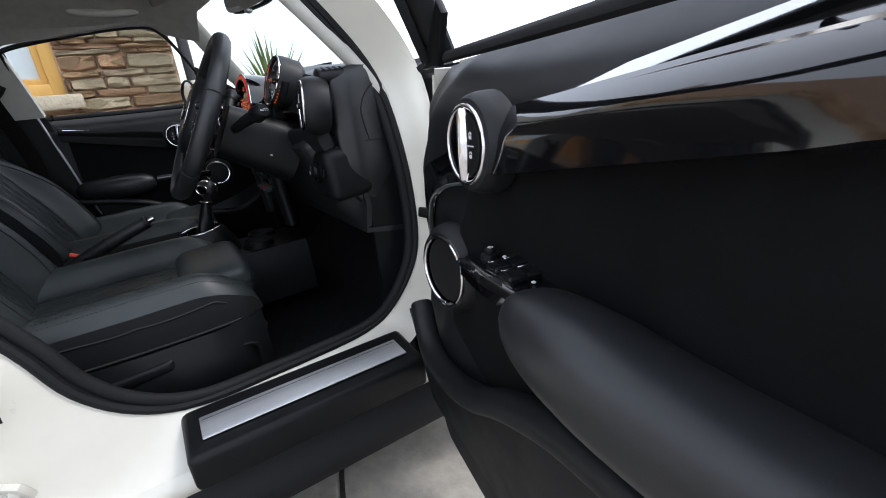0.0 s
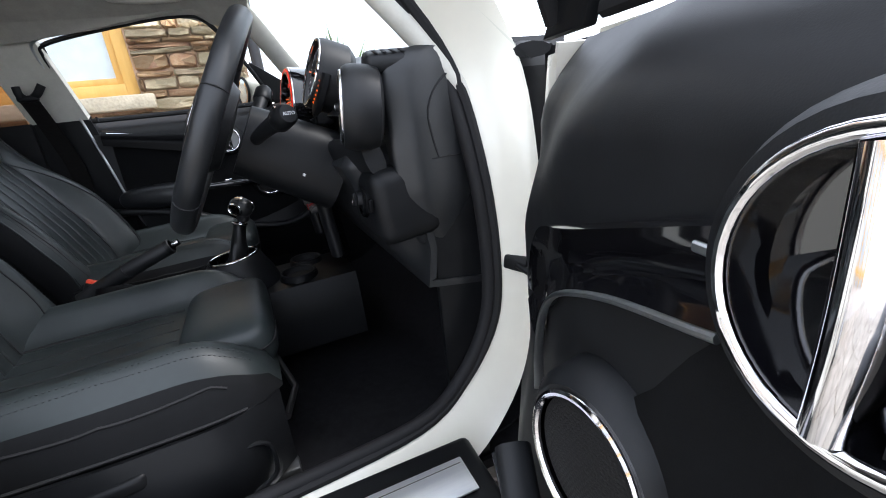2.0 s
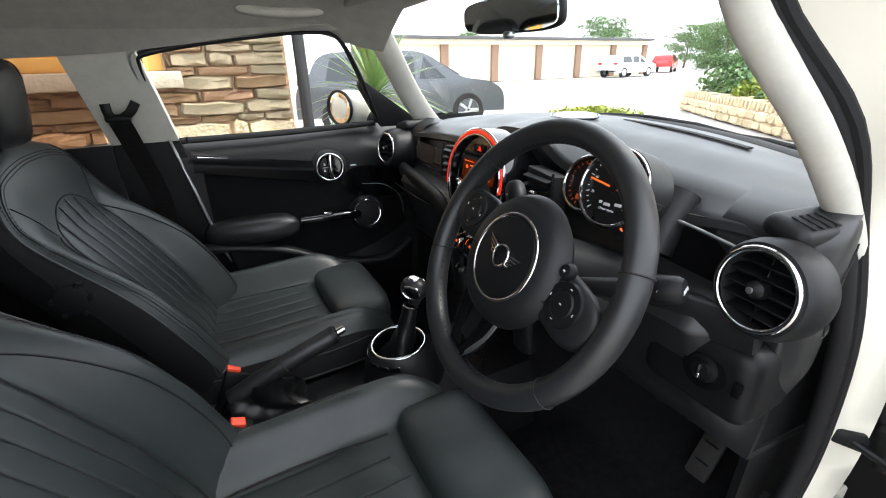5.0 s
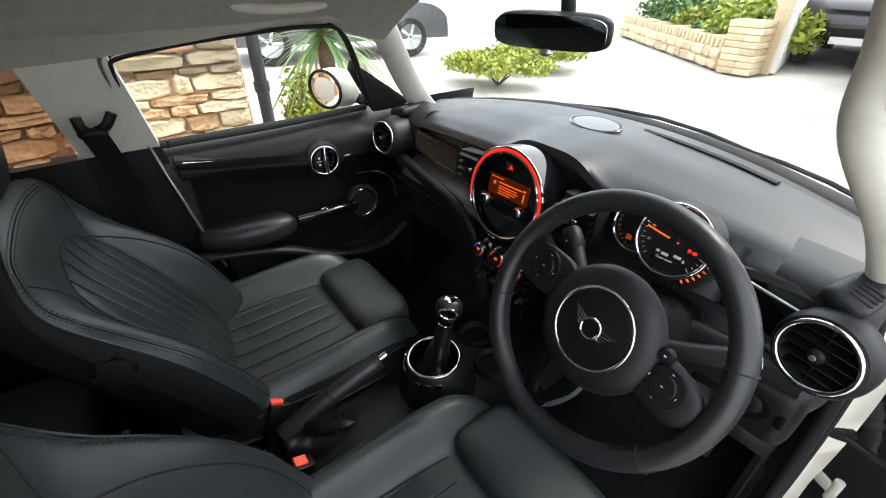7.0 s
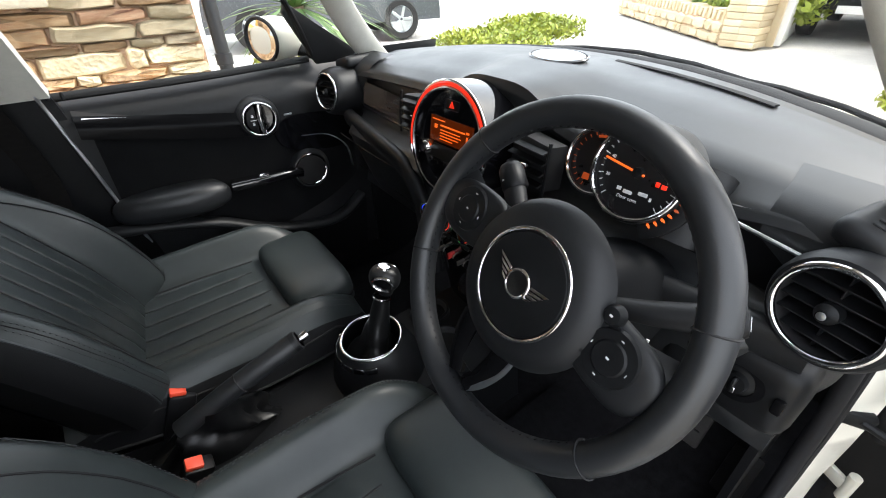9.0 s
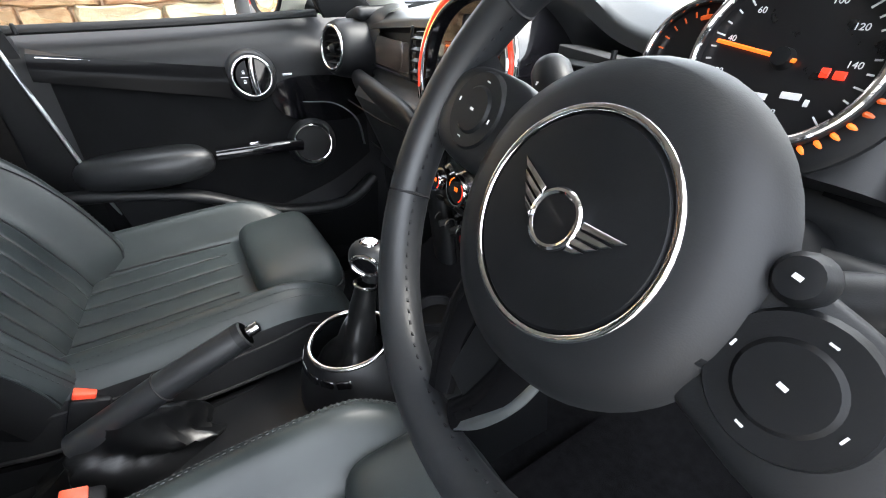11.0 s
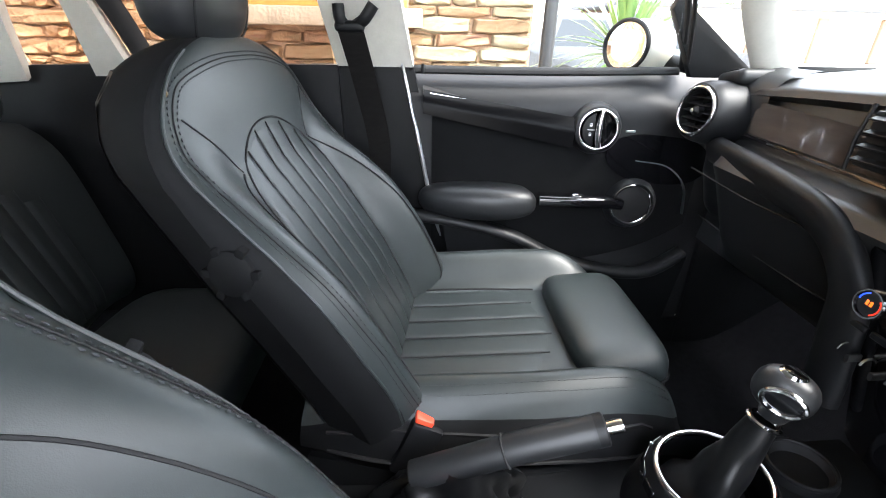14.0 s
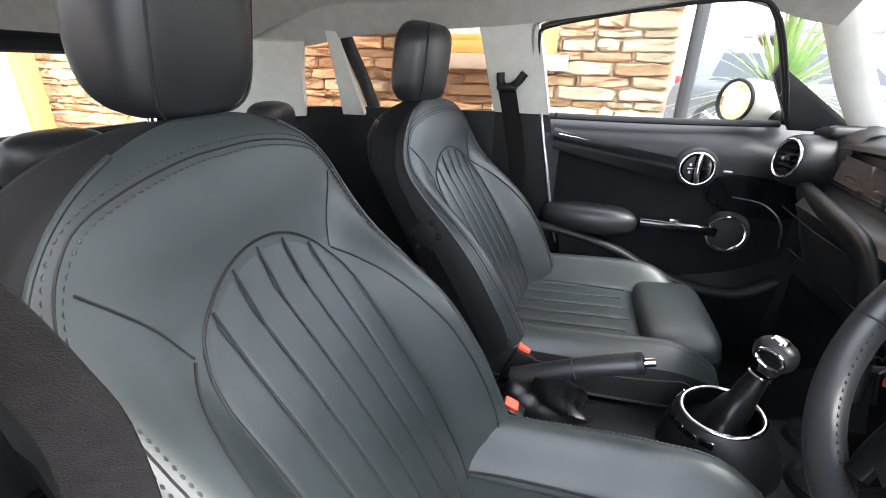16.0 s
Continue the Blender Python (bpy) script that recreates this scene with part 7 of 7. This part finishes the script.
    face = [bm.verts.new((0.5 + r.uniform(-0.2, 0.2), y * 0.9, z * 0.72)) for y, z in rim]
    n = len(rim)
    for i in range(n):
        j = (i + 1) % n
        bm.faces.new((back[i], back[j], edge[j], edge[i]))
        bm.faces.new((edge[i], edge[j], face[j], face[i]))
    hub = bm.verts.new((0.5 + r.uniform(-0.08, 0.1), r.uniform(-0.2, 0.2), r.uniform(-0.1, 0.1)))
    for i in range(n):
        bm.faces.new((face[i], face[(i + 1) % n], hub))
    return bm


STONES = {}
for mat in (STONE, PALESTONE):
    STONES[mat] = []
    for k in range(12):
        STONES[mat].append(finish(stone_mesh(k), "stone", mat, 50))
rest = {STONE: B(), PALESTONE: B()}
singles = []
z = 0.02
row = 0
while z < 3.4:
    h = rnd.choice((0.03, 0.04, 0.05, 0.062, 0.075, 0.095)) if z < 1.8 else 0.12
    y = -0.005
    first = True
    while y > -6.9:
        w = rnd.choice((rnd.uniform(0.08, 0.18), rnd.uniform(0.15, 0.42))) 
        if first:
            w = (0.30 if row % 2 else 0.19) + rnd.uniform(-0.03, 0.03)
        mid = y - w / 2
        inside = any(a - 0.1 < mid < b + 0.1 and c - 0.1 < z + h / 2 < d for a, b, c, d in WIN)
        near_edge = [(a, b) for a, b, c, d in WIN if c - 0.1 < z + h / 2 < d]
        y0, y1 = y - w, y
        for a, b in near_edge:
            if y1 > b and y0 < b:
                y0 = b + 0.005
            elif y1 > a and y0 < a:
                y1 = a - 0.005
        mid = (y0 + y1) / 2
        if not any(a < mid < b for a, b in near_edge) and y1 - y0 > 0.02:
            pale = (first and rnd.random() < 0.85) or (y1 > -0.45 and rnd.random() < 0.4) or rnd.random() < 0.08
            mat = PALESTONE if pale else STONE
            k = rnd.randrange(12)
            mm = at(WX - 0.035 + rnd.uniform(-0.008, 0.012), mid, z + h / 2, rnd.uniform(-2.2, 2.2), 0, rnd.uniform(-2.5, 2.5)) @ Matrix.Diagonal((0.09, y1 - y0 - 0.004, h * 1.04, 1))
            if mid > -1.9 and 0.75 < z < 1.45:
                singles.append((mat, k, mm))
            else:
                b2 = stone_mesh(k)
                b2.transform(mm)
                tmp = bpy.data.meshes.new("t")
                b2.to_mesh(tmp)
                b2.free()
                rest[mat].from_mesh(tmp)
                bpy.data.meshes.remove(tmp)
        y = y - w
        first = False
    z += h
    row += 1
for mat, b2 in rest.items():
    tagged(part("stones", b2, mat, house), kind="stuff")
# drainpipe at the corner
dp = thing("drainpipe", "black iron drainpipe at the house corner", "drainpipe", (-2.13, 0.065, 0))
bm = B()
sweep(bm, [(-2.13, 0.065, 0), (-2.13, 0.065, 4.2)], 0.035, sides=14)
part("pipe", bm, BLACKPIPE, dp)
for zz in (0.75, 1.9):
    bm = B()
    lathe(bm, ((0.036, -0.03), (0.043, -0.028), (0.043, 0.028), (0.036, 0.03)), at(-2.13, 0.065, zz), 16)
    part("collar", bm, BLACKPIPE, dp)

# ---- glazed timber porch behind the car ----
porch = thing("glazed_porch", "golden timber framed glazed porch", "porch", (0, -4.6, 0))
for k in range(6):
    x = -2.0 + 0.9 * k
    bm = B()
    rbox(bm, at(x, -4.6, 1.3), (0.13, 0.14, 2.6), 0.008)
    part("post", bm, TIMBER, porch, "golden timber post")
    if k < 5:
        bm = B()
        rbox(bm, at(x + 0.45, -4.62, 1.3), (0.76, 0.02, 2.5), 0)
        part("pane", bm, WINDOWGLASS, porch, "pale glass")
for zz in (0.3, 2.6):
    bm = B()
    rbox(bm, at(0.25, -4.6, zz), (4.7, 0.15, 0.14), 0.008)
    part("rail", bm, TIMBER, porch)
bm = B()
rbox(bm, at(0.25, -6.5, 1.6), (6.0, 0.3, 3.2), 0)
part("back_wall", bm, WHITEWALL, porch)


# ---- plants ----
def leaf_cloud(bm, centre, size, n, leaf, r, flat=0.5):
    for _ in range(n):
        while True:
            p = Vector((r.uniform(-1, 1), r.uniform(-1, 1), r.uniform(-1, 1)))
            if 0.25 < p.length < 1:
                break
        p = Vector(centre) + Vector((p.x * size[0], p.y * size[1], p.z * size[2]))
        m = Matrix.Translation(p) @ Euler((r.uniform(-1.2, 1.2), r.uniform(-1.2, 1.2), r.uniform(0, 6.3))).to_matrix().to_4x4()
        s = leaf * r.uniform(0.6, 1.3)
        vs = [bm.verts.new(m @ Vector(q)) for q in ((-s, 0, 0), (0, -s * flat, s * 0.15), (s, 0, 0), (0, s * flat, s * 0.15))]
        bm.faces.new(vs)


def yucca(x, y, h, size, n, seed, label):
    ob = thing("yucca", label, "plant", (x, y, 0))
    r = random.Random(seed)
    bm = B()
    sweep(bm, smooth_path([(x, y, -0.03), (x + 0.03, y, h * 0.5), (x, y, h)], 5), lambda t: 0.075 - 0.02 * t, sides=10)
    part("trunk", bm, BARK, ob, "rough trunk")
    for _ in range(n):
        a, e = r.uniform(0, 6.3), r.uniform(-0.5, 1.45)
        L = size * r.uniform(0.75, 1.1)
        d = Vector((math.cos(a) * math.cos(e), math.sin(a) * math.cos(e), math.sin(e)))
        side = d.cross(Vector((0, 0, 1))).normalized()
        bm = B()
        prev = None
        for k in range(6):
            t = k / 5
            p = Vector((x, y, h)) + d * L * t + Vector((0, 0, -0.35 * L * t * t * (1.2 - math.sin(max(0, e)))))
            w = 0.02 * (1 - t) ** 0.7 * (0.6 + 1.2 * t * (1 - t)) * size / 0.6 + 0.0008
            row_ = (bm.verts.new(p - side * w), bm.verts.new(p + Vector((0, 0, -0.3 * w))), bm.verts.new(p + side * w))
            if prev:
                bm.faces.new((prev[0], prev[1], row_[1], row_[0]))
                bm.faces.new((prev[1], prev[2], row_[2], row_[1]))
            prev = row_
        part("leaf", bm, YUCCA, ob)


yucca(-2.95, 0.8, 0.9, 0.75, 110, 3, "spiky green yucca beside the house corner")


def bush(x, y, w, d, h, n, mat, leaf, seed, label):
    ob = thing("shrub", label, "shrub", (x, y, 0))
    r = random.Random(seed)
    bm = B()
    for _ in range(7):
        a = r.uniform(0, 6.3)
        sweep(bm, [(x, y, -0.03), (x + 0.3 * w * math.cos(a), y + 0.3 * d * math.sin(a), h * 0.4), (x + 0.7 * w * math.cos(a), y + 0.7 * d * math.sin(a), h * 0.8)], lambda t: 0.014 * (1 - 0.7 * t), sides=5)
    part("stems", bm, BARK, ob)
    bm = B()
    for _ in range(14):
        leaf_cloud(bm, (x + r.uniform(-0.6, 0.6) * w, y + r.uniform(-0.6, 0.6) * d, h * r.uniform(0.45, 0.8)), (w * 0.45, d * 0.45, h * 0.3), n // 14, leaf, r)
    tagged(part("foliage", bm, mat, ob), kind="stuff")


bush(-2.75, 0.62, 0.32, 0.3, 0.75, 1600, LEAFYELLOW, 0.028, 1, "bright yellow-green shrub beside the house corner")
bush(-4.1, 3.7, 0.8, 0.6, 0.42, 4200, LEAFYELLOW, 0.035, 2, "low yellow-green flowering garden shrub")
bush(-4.5, 5.0, 0.9, 0.8, 0.42, 4200, LEAFYELLOW, 0.04, 7, "spreading yellow-green garden shrub")
bush(-0.05, 4.55, 0.28, 0.28, 0.34, 1400, LEAFYELLOW, 0.035, 5, "small yellow-green shrub beside the car port")
bush(-2.75, -3.4, 0.25, 0.4, 1.3, 1200, LEAF, 0.04, 8, "green shrub against the stone wall")


def tree(x, y, h, crown, seed, label, mat=LEAF):
    ob = thing("tree", label, "tree", (x, y, 0))
    r = random.Random(seed)
    bm = B()
    sweep(bm, smooth_path([(x, y, -0.05), (x + 0.2, y, h * 0.3), (x, y + 0.2, h * 0.6), (x + 0.1, y, h * 0.85)], 4), lambda t: 0.03 * h * (1 - 0.85 * t), sides=8)
    for _ in range(9):
        a, z0 = r.uniform(0, 6.3), r.uniform(0.35, 0.75) * h
        sweep(bm, [(x, y, z0), (x + crown * 0.4 * math.cos(a), y + crown * 0.4 * math.sin(a), z0 + 0.1 * h), (x + crown * 0.8 * math.cos(a), y + crown * 0.8 * math.sin(a), z0 + 0.16 * h)], lambda t: 0.010 * h * (1 - 0.8 * t), sides=5)
    part("trunk", bm, BARK, ob, "brown trunk and limbs")
    bm = B()
    for _ in range(40):
        a, rr_ = r.uniform(0, 6.3), crown * r.random() ** 0.5 * 0.8
        zz = h * r.uniform(0.22, 0.95)
        k = 1 - abs(zz / h - 0.5) * 1.1
        leaf_cloud(bm, (x + rr_ * k * math.cos(a), y + rr_ * k * math.sin(a), zz), (crown * 0.34, crown * 0.34, h * 0.09), 190, 0.02 * h, r)
    tagged(part("crown", bm, mat, ob, "leafy crown"), kind="stuff")


tree(-43, 45.1, 6.2, 5.0, 11, "broad green tree behind the garages")
tree(-38, 53.5, 4.8, 3.8, 12, "green tree beyond the yard")
tree(-33, 50, 4.6, 3.4, 13, "green tree beside a hedge")
tree(-29, 47, 4.8, 3.4, 14, "green tree at the edge of the yard")
tree(-24, 44, 4.2, 2.6, 15, "small green garden tree")
tree(-44, 26, 4.2, 3.0, 16, "green tree behind the garage roof")
bm = B()
r_ = random.Random(4)
for k in range(40):
    leaf_cloud(bm, (-29 + 0.22 * k, 43 - 0.12 * k, 0.75), (0.5, 0.5, 0.7), 90, 0.11, r_)
tagged(single("hedge", bm, LEAF, "clipped green hedge", "hedge", (-25, 41, 0)), kind="stuff")


# ---- parked cars ----
def simple_car(name, label, m, L, W, H, paint, van=False):
    XF.append(m)
    ob = thing(name, label, "car", (0, 0, 0))
    prof = [(-L / 2, 0.45), (-L / 2 + 0.05, 0.75), (-L / 2 + 0.25, 0.95 if not van else H * 0.75), (-L / 2 + 0.55, H * 0.97), (-L * 0.1, H), (L * 0.1, H * 0.97), (L * 0.27, H * 0.68), (L * 0.42, H * 0.6), (L / 2 - 0.05, H * 0.48), (L / 2, 0.45)]
    bm = B()
    line = smooth_path([(p[0], p[1], 0) for p in prof], 5)
    def hull(u, v):
        i = min(int(u * (len(line) - 1)), len(line) - 2)
        t = u * (len(line) - 1) - i
        p = line[i].lerp(line[i + 1], t)
        s = 2 * v - 1
        low = 0.28
        k = abs(s)
        z = p.y if k < 0.5 else p.y - (p.y - low) * ((k - 0.5) / 0.5) ** 1.3
        belt = H * 0.62
        narrow = 1 - 0.22 * max(0.0, (z - belt) / (H - belt)) ** 1.2
        x = math.copysign(min(1, k / 0.5), s) * W / 2 * narrow
        return Vector((x, p.x, z))
    grid(bm, hull, 54, 28)
    part("body", bm, paint, ob, "", sharp=45)
    for s in (-1, 1):
        for a, b in ((-0.36, -0.14), (-0.12, 0.05), (0.07, 0.2)):
            bm = B()
            zt = H * 0.93
            z0, z1 = H * 0.655, zt
            top_b = b if b < 0.15 else 0.12
            pts = [(a * L, z0), (b * L, z0), (top_b * L, z1 if b < 0.15 else z1 * 0.93), ((a + 0.03) * L, z1)]
            vs = []
            for q in range(2):
                vs.append([bm.verts.new((s * (W / 2 * (1 - 0.22 * max(0.0, (zz - H * 0.62) / (H * 0.38)) ** 1.2) + 0.006 - 0.03 * q), yy, zz)) for yy, zz in pts])
            bm.faces.new(vs[0])
            bm.faces.new(vs[1])
            for q in range(4):
                bm.faces.new((vs[0][q], vs[0][(q + 1) % 4], vs[1][(q + 1) % 4], vs[1][q]))
            part("side_window", bm, DARKGLASS, ob, "dark side window")
        for yy in (-L * 0.31, L * 0.31):
            bm = B()
            mm = frame_of((s * (W / 2 - 0.09), yy, 0.31), (s, 0, 0))
            lathe(bm, ((0.2, 0.09), (0.29, 0.1), (0.325, 0.07), (0.33, -0.1), (0.2, -0.1)), mm, 28)
            wh = part("wheel", bm, TYRE, ob, "black tyre")
            bm = B()
            lathe(bm, ((0.0, 0.085), (0.05, 0.09), (0.19, 0.075), (0.205, 0.1), (0.205, 0.02)), mm, 24)
            for k in range(5):
                rbox(bm, mm @ Matrix.Rotation(k * 2 * math.pi / 5, 4, "Z") @ at(0.11, 0, 0.09), (0.18, 0.05, 0.02), 0.006, 1)
            part("rim", bm, SATIN, wh, "alloy rim")
        bm = B()
        rbox(bm, at(s * W * 0.36, -L / 2 + 0.12, 0.86), (0.3, 0.12, 0.13), 0.03, 2)
        part("tail_lamp", bm, REDPAINT, ob, "red tail lamp")
        bm = B()
        rbox(bm, at(s * W * 0.37, L / 2 - 0.14, 0.68), (0.3, 0.16, 0.12), 0.04, 2)
        part("headlamp", bm, WINDOWGLASS, ob, "clear headlamp")
    bm = B()
    y0, z0, y1, z1 = (L * 0.27, H * 0.70, L * 0.11, H * 0.955)
    vs = [bm.verts.new(p) for p in ((-W * 0.42, y0 + 0.03, z0), (W * 0.42, y0 + 0.03, z0), (W * 0.36, y1 + 0.03, z1), (-W * 0.36, y1 + 0.03, z1))]
    bm.faces.new(vs)
    made = bmesh.ops.extrude_face_region(bm, geom=list(bm.faces))
    for v in [g_ for g_ in made["geom"] if isinstance(g_, bmesh.types.BMVert)]:
        v.co += Vector((0, -0.03, -0.02))
    part("front_window", bm, DARKGLASS, ob, "dark windscreen")
    bm = B()
    rbox(bm, at(0, L / 2 - 0.02, 0.5), (W * 0.7, 0.05, 0.18), 0.02, 2)
    part("grille", bm, RUBBER, ob)
    bm = B()
    rbox(bm, at(0, L / 2 + 0.008, 0.42), (0.5, 0.01, 0.1), 0)
    part("plate", bm, WHITEPAINT, ob, "plain pale plate")
    XF.pop()


simple_car("parked_suv", "grey parked off-road car", at(-7.75, 2.95, 0, 0, 0, -12), 3.8, 1.68, 1.34, GREYPAINT)
simple_car("parked_car", "white parked car in front of the garages", at(-22.9, 26.4, 0, 0, 0, 4), 4.2, 1.75, 1.4, WHITEPAINT)
simple_car("parked_car", "red parked car at the end of the garages", at(-28.0, 37.0, 0, 0, 0, 30), 4.0, 1.7, 1.4, REDPAINT)
simple_car("parked_van", "black parked van inside the open car port", at(-1.95, 10.3, 0, 0, 0, 188), 3.7, 1.5, 1.6, BLACKPAINT, van=True)

# ---- garage row ----
gar = thing("garage_row", "row of cream garages with brick piers", "garage", (-25, 26, 0))
G0, G1 = Vector((-23.4, 8.8, 0)), Vector((-25.1, 30.7, 0))
gd = (G1 - G0).normalized()
gm = Matrix.Translation(G0) @ Matrix.Rotation(math.atan2(gd.y, gd.x), 4, "Z")
n = 6
step = (G1 - G0).length / n
for k in range(n + 1):
    bm = B()
    rbox(bm, gm @ at(k * step, 0.05, 1.2), (0.5, 0.2, 2.4), 0.01, 1)
    part("pier", bm, BRICK, gar, "red brick pier")
    if k < n:
        bm = B()
        shell(bm, lambda u, v: gm @ Vector((k * step + 0.2 + (step - 0.4) * u, 0.13 + (0.02 if round(u * 28) % 4 == 0 else 0.0), 2.1 * v)), 28, 2, 0.03)
        part("garage_door", bm, CREAMDOOR, gar, "cream up-and-over door")
bm = B()
rbox(bm, gm @ at(n * step / 2, 0.0, 2.25), (n * step + 0.6, 0.3, 0.3), 0.01, 1)
part("lintel", bm, CREAMDOOR, gar)
bm = B()
rbox(bm, gm @ at(n * step / 2, 2.4, 2.46), (n * step + 1.0, 5.6, 0.16), 0.02, 1)
part("roof", bm, ROOFING, gar, "flat dark roof")
bm = B()
rbox(bm, gm @ at(n * step / 2, 4.9, 1.2), (n * step, 0.2, 2.4), 0)
part("back_wall", bm, BRICK, gar)

# ---- raised bed with a low stone wall ----
bed = thing("garden_wall", "low rubble stone wall with upright coping", "garden wall", (-5, 11, 0))
p0, p1 = Vector((-2.75, 7.25, 0)), Vector((-6.3, 9.8, 0))
bd = (p1 - p0).normalized()
bmx = Matrix.Translation(p0) @ Matrix.Rotation(math.atan2(bd.y, bd.x), 4, "Z")
L_ = (p1 - p0).length
bm = B()
rbox(bm, bmx @ at(L_ / 2, 0, 0.15), (L_, 0.34, 0.30), 0)
part("core", bm, MORTAR, bed)
stones = B()
zz = 0.0
while zz < 0.27:
    xx = 0.0
    hh = rnd.uniform(0.09, 0.16)
    while xx < L_:
        w = rnd.uniform(0.15, 0.4)
        b2 = stone_mesh(rnd.randrange(7))
        b2.transform(bmx @ at(xx + w / 2, 0.17, zz + hh / 2, 0, 0, 90) @ Matrix.Diagonal((0.08, w - 0.01, hh * 1.02, 1)))
        tmp = bpy.data.meshes.new("t")
        b2.to_mesh(tmp)
        b2.free()
        stones.from_mesh(tmp)
        bpy.data.meshes.remove(tmp)
        xx += w
    zz += hh
tagged(part("stones", stones, PALESTONE, bed), kind="stuff")
cop = B()
for k in range(int(L_ / 0.14)):
    rbox(cop, bmx @ at(0.07 + 0.14 * k, 0, 0.36, rnd.uniform(-4, 4), rnd.uniform(-6, 6), 0), (0.08, 0.34, 0.15 + rnd.uniform(-0.03, 0.04)), 0.012, 1)
tagged(part("coping", cop, PALESTONE, bed), kind="stuff")
for k, (f, hgt, mat) in enumerate(((0.15, 0.3, LEAFYELLOW), (0.3, 0.1, LEAF), (0.45, 0.3, LEAFYELLOW), (0.62, 0.3, LEAF), (0.8, 0.4, LEAF))):
    q = bmx @ Vector((L_ * f, -0.9, 0))
    bush(q.x, q.y, 0.9, 0.8, hgt + 0.55, 2600, mat, 0.07, 20 + k, "garden shrub behind a low stone wall")
q = bmx @ Vector((L_ * 0.52, -1.6, 0))
yucca(q.x, q.y, 1.5, 1.0, 60, 9, "tall spiky plant in a raised bed")
pier = thing("stone_pier", "square stone gate pier", "pier", (-2.55, 7.17, 0))
bm = B()
for k in range(8):
    for j in range(2):
        rbox(bm, at(-2.55 + (j - 0.5) * 0.24, 7.17, 0.04 + 0.09 * k), (0.235 + 0.02 * ((k + j) % 2), 0.4, 0.086), 0.014, 2)
part("stones", bm, PALESTONE, pier)

# ---- timber-clad car port on the right ----
port = thing("car_port", "timber-clad open car port", "car port", (-1.0, 9, 0))
def boards(x0, y0, x1, y1, z0, z1, mat=CLADDING):
    a, b = Vector((x0, y0, 0)), Vector((x1, y1, 0))
    n_ = max(1, int((b - a).length / 0.15))
    m_ = Matrix.Translation(a) @ Matrix.Rotation(math.atan2(b.y - a.y, b.x - a.x), 4, "Z")
    w = (b - a).length / n_
    for k in range(n_):
        bm = B()
        rbox(bm, m_ @ at((k + 0.5) * w, 0, (z0 + z1) / 2), (w - 0.008, 0.03 + 0.008 * (k % 2), z1 - z0), 0.003, 1)
        part("board", bm, mat, port)
boards(-2.4, 7.4, -2.2, 7.35, 0, 2.5)
boards(-0.89, 6.96, 0.7, 5.5, 0, 2.7)
boards(-2.2, 7.35, -0.89, 6.96, 2.05, 2.8)
for x0, y0, x1, y1 in ((-2.25, 7.5, -3.6, 12.8), (-0.85, 7.05, -0.7, 12.8), (-3.6, 12.8, -0.7, 12.8)):
    bm = B()
    a, b = Vector((x0, y0, 0)), Vector((x1, y1, 0))
    m_ = Matrix.Translation(a) @ Matrix.Rotation(math.atan2(b.y - a.y, b.x - a.x), 4, "Z")
    rbox(bm, m_ @ at((b - a).length / 2, 0, 1.3), ((b - a).length, 0.15, 2.6), 0)
    part("inner_wall", bm, WHITEWALL, port, "white inner wall")
bm = B()
prism(bm, [(-2.6, 7.3), (-0.9, 6.7), (0.7, 5.2), (1.5, 6.0), (-0.3, 7.7), (-2.6, 8.2)], at(0, 0, 2.76), 0.18)
part("roof", bm, ROOFING, port)

# ---- wooden barn far to the right of the open door ----
barn = thing("timber_barn", "white and timber outbuilding with a sloping roof", "outbuilding", (6, 14, 0))
bm = B()
rbox(bm, at(6.5, 16, 1.5), (5.0, 6, 3.0), 0)
part("wall", bm, WHITEWALL, barn)

# ---- paving slabs under the door ----
pav = thing("paving", "buff stone paving slabs with dark joints", "paving", (1.2, 0, 0), kind="structure")
bm = B()
rbox(bm, at(1.62, 0.6, -0.022), (3.5, 4.92, 0.03), 0)
XF.append(Matrix.Rotation(radians(-18), 4, "Z"))
part("bed", bm, JOINT, pav)
XF.pop()
rp = random.Random(12)
slabs = []
for i in range(-4, 6):
    x = 0.1
    while x < 3.6:
        w = rp.choice((0.45, 0.6, 0.75))
        slabs.append((x + w / 2, 0.35 + i * 0.5, w, 0.5))
        x += w
for x, y, w, d in slabs:
    bm = B()
    rbox(bm, at(x - 0.3, y, rp.uniform(-0.002, 0.002), rp.uniform(-0.3, 0.3), rp.uniform(-0.3, 0.3), 0), (w - 0.014, d - 0.014, 0.03), 0.006, 1)
    XF.append(Matrix.Rotation(radians(-18), 4, "Z"))
    part("slab", bm, PAVING, pav)
    XF.pop()
for mat, k, mm in singles:
    ob = new("stone", STONES[mat][k])
    ob.parent = house
    ob.matrix_basis = WORLD[house].inverted() @ mm
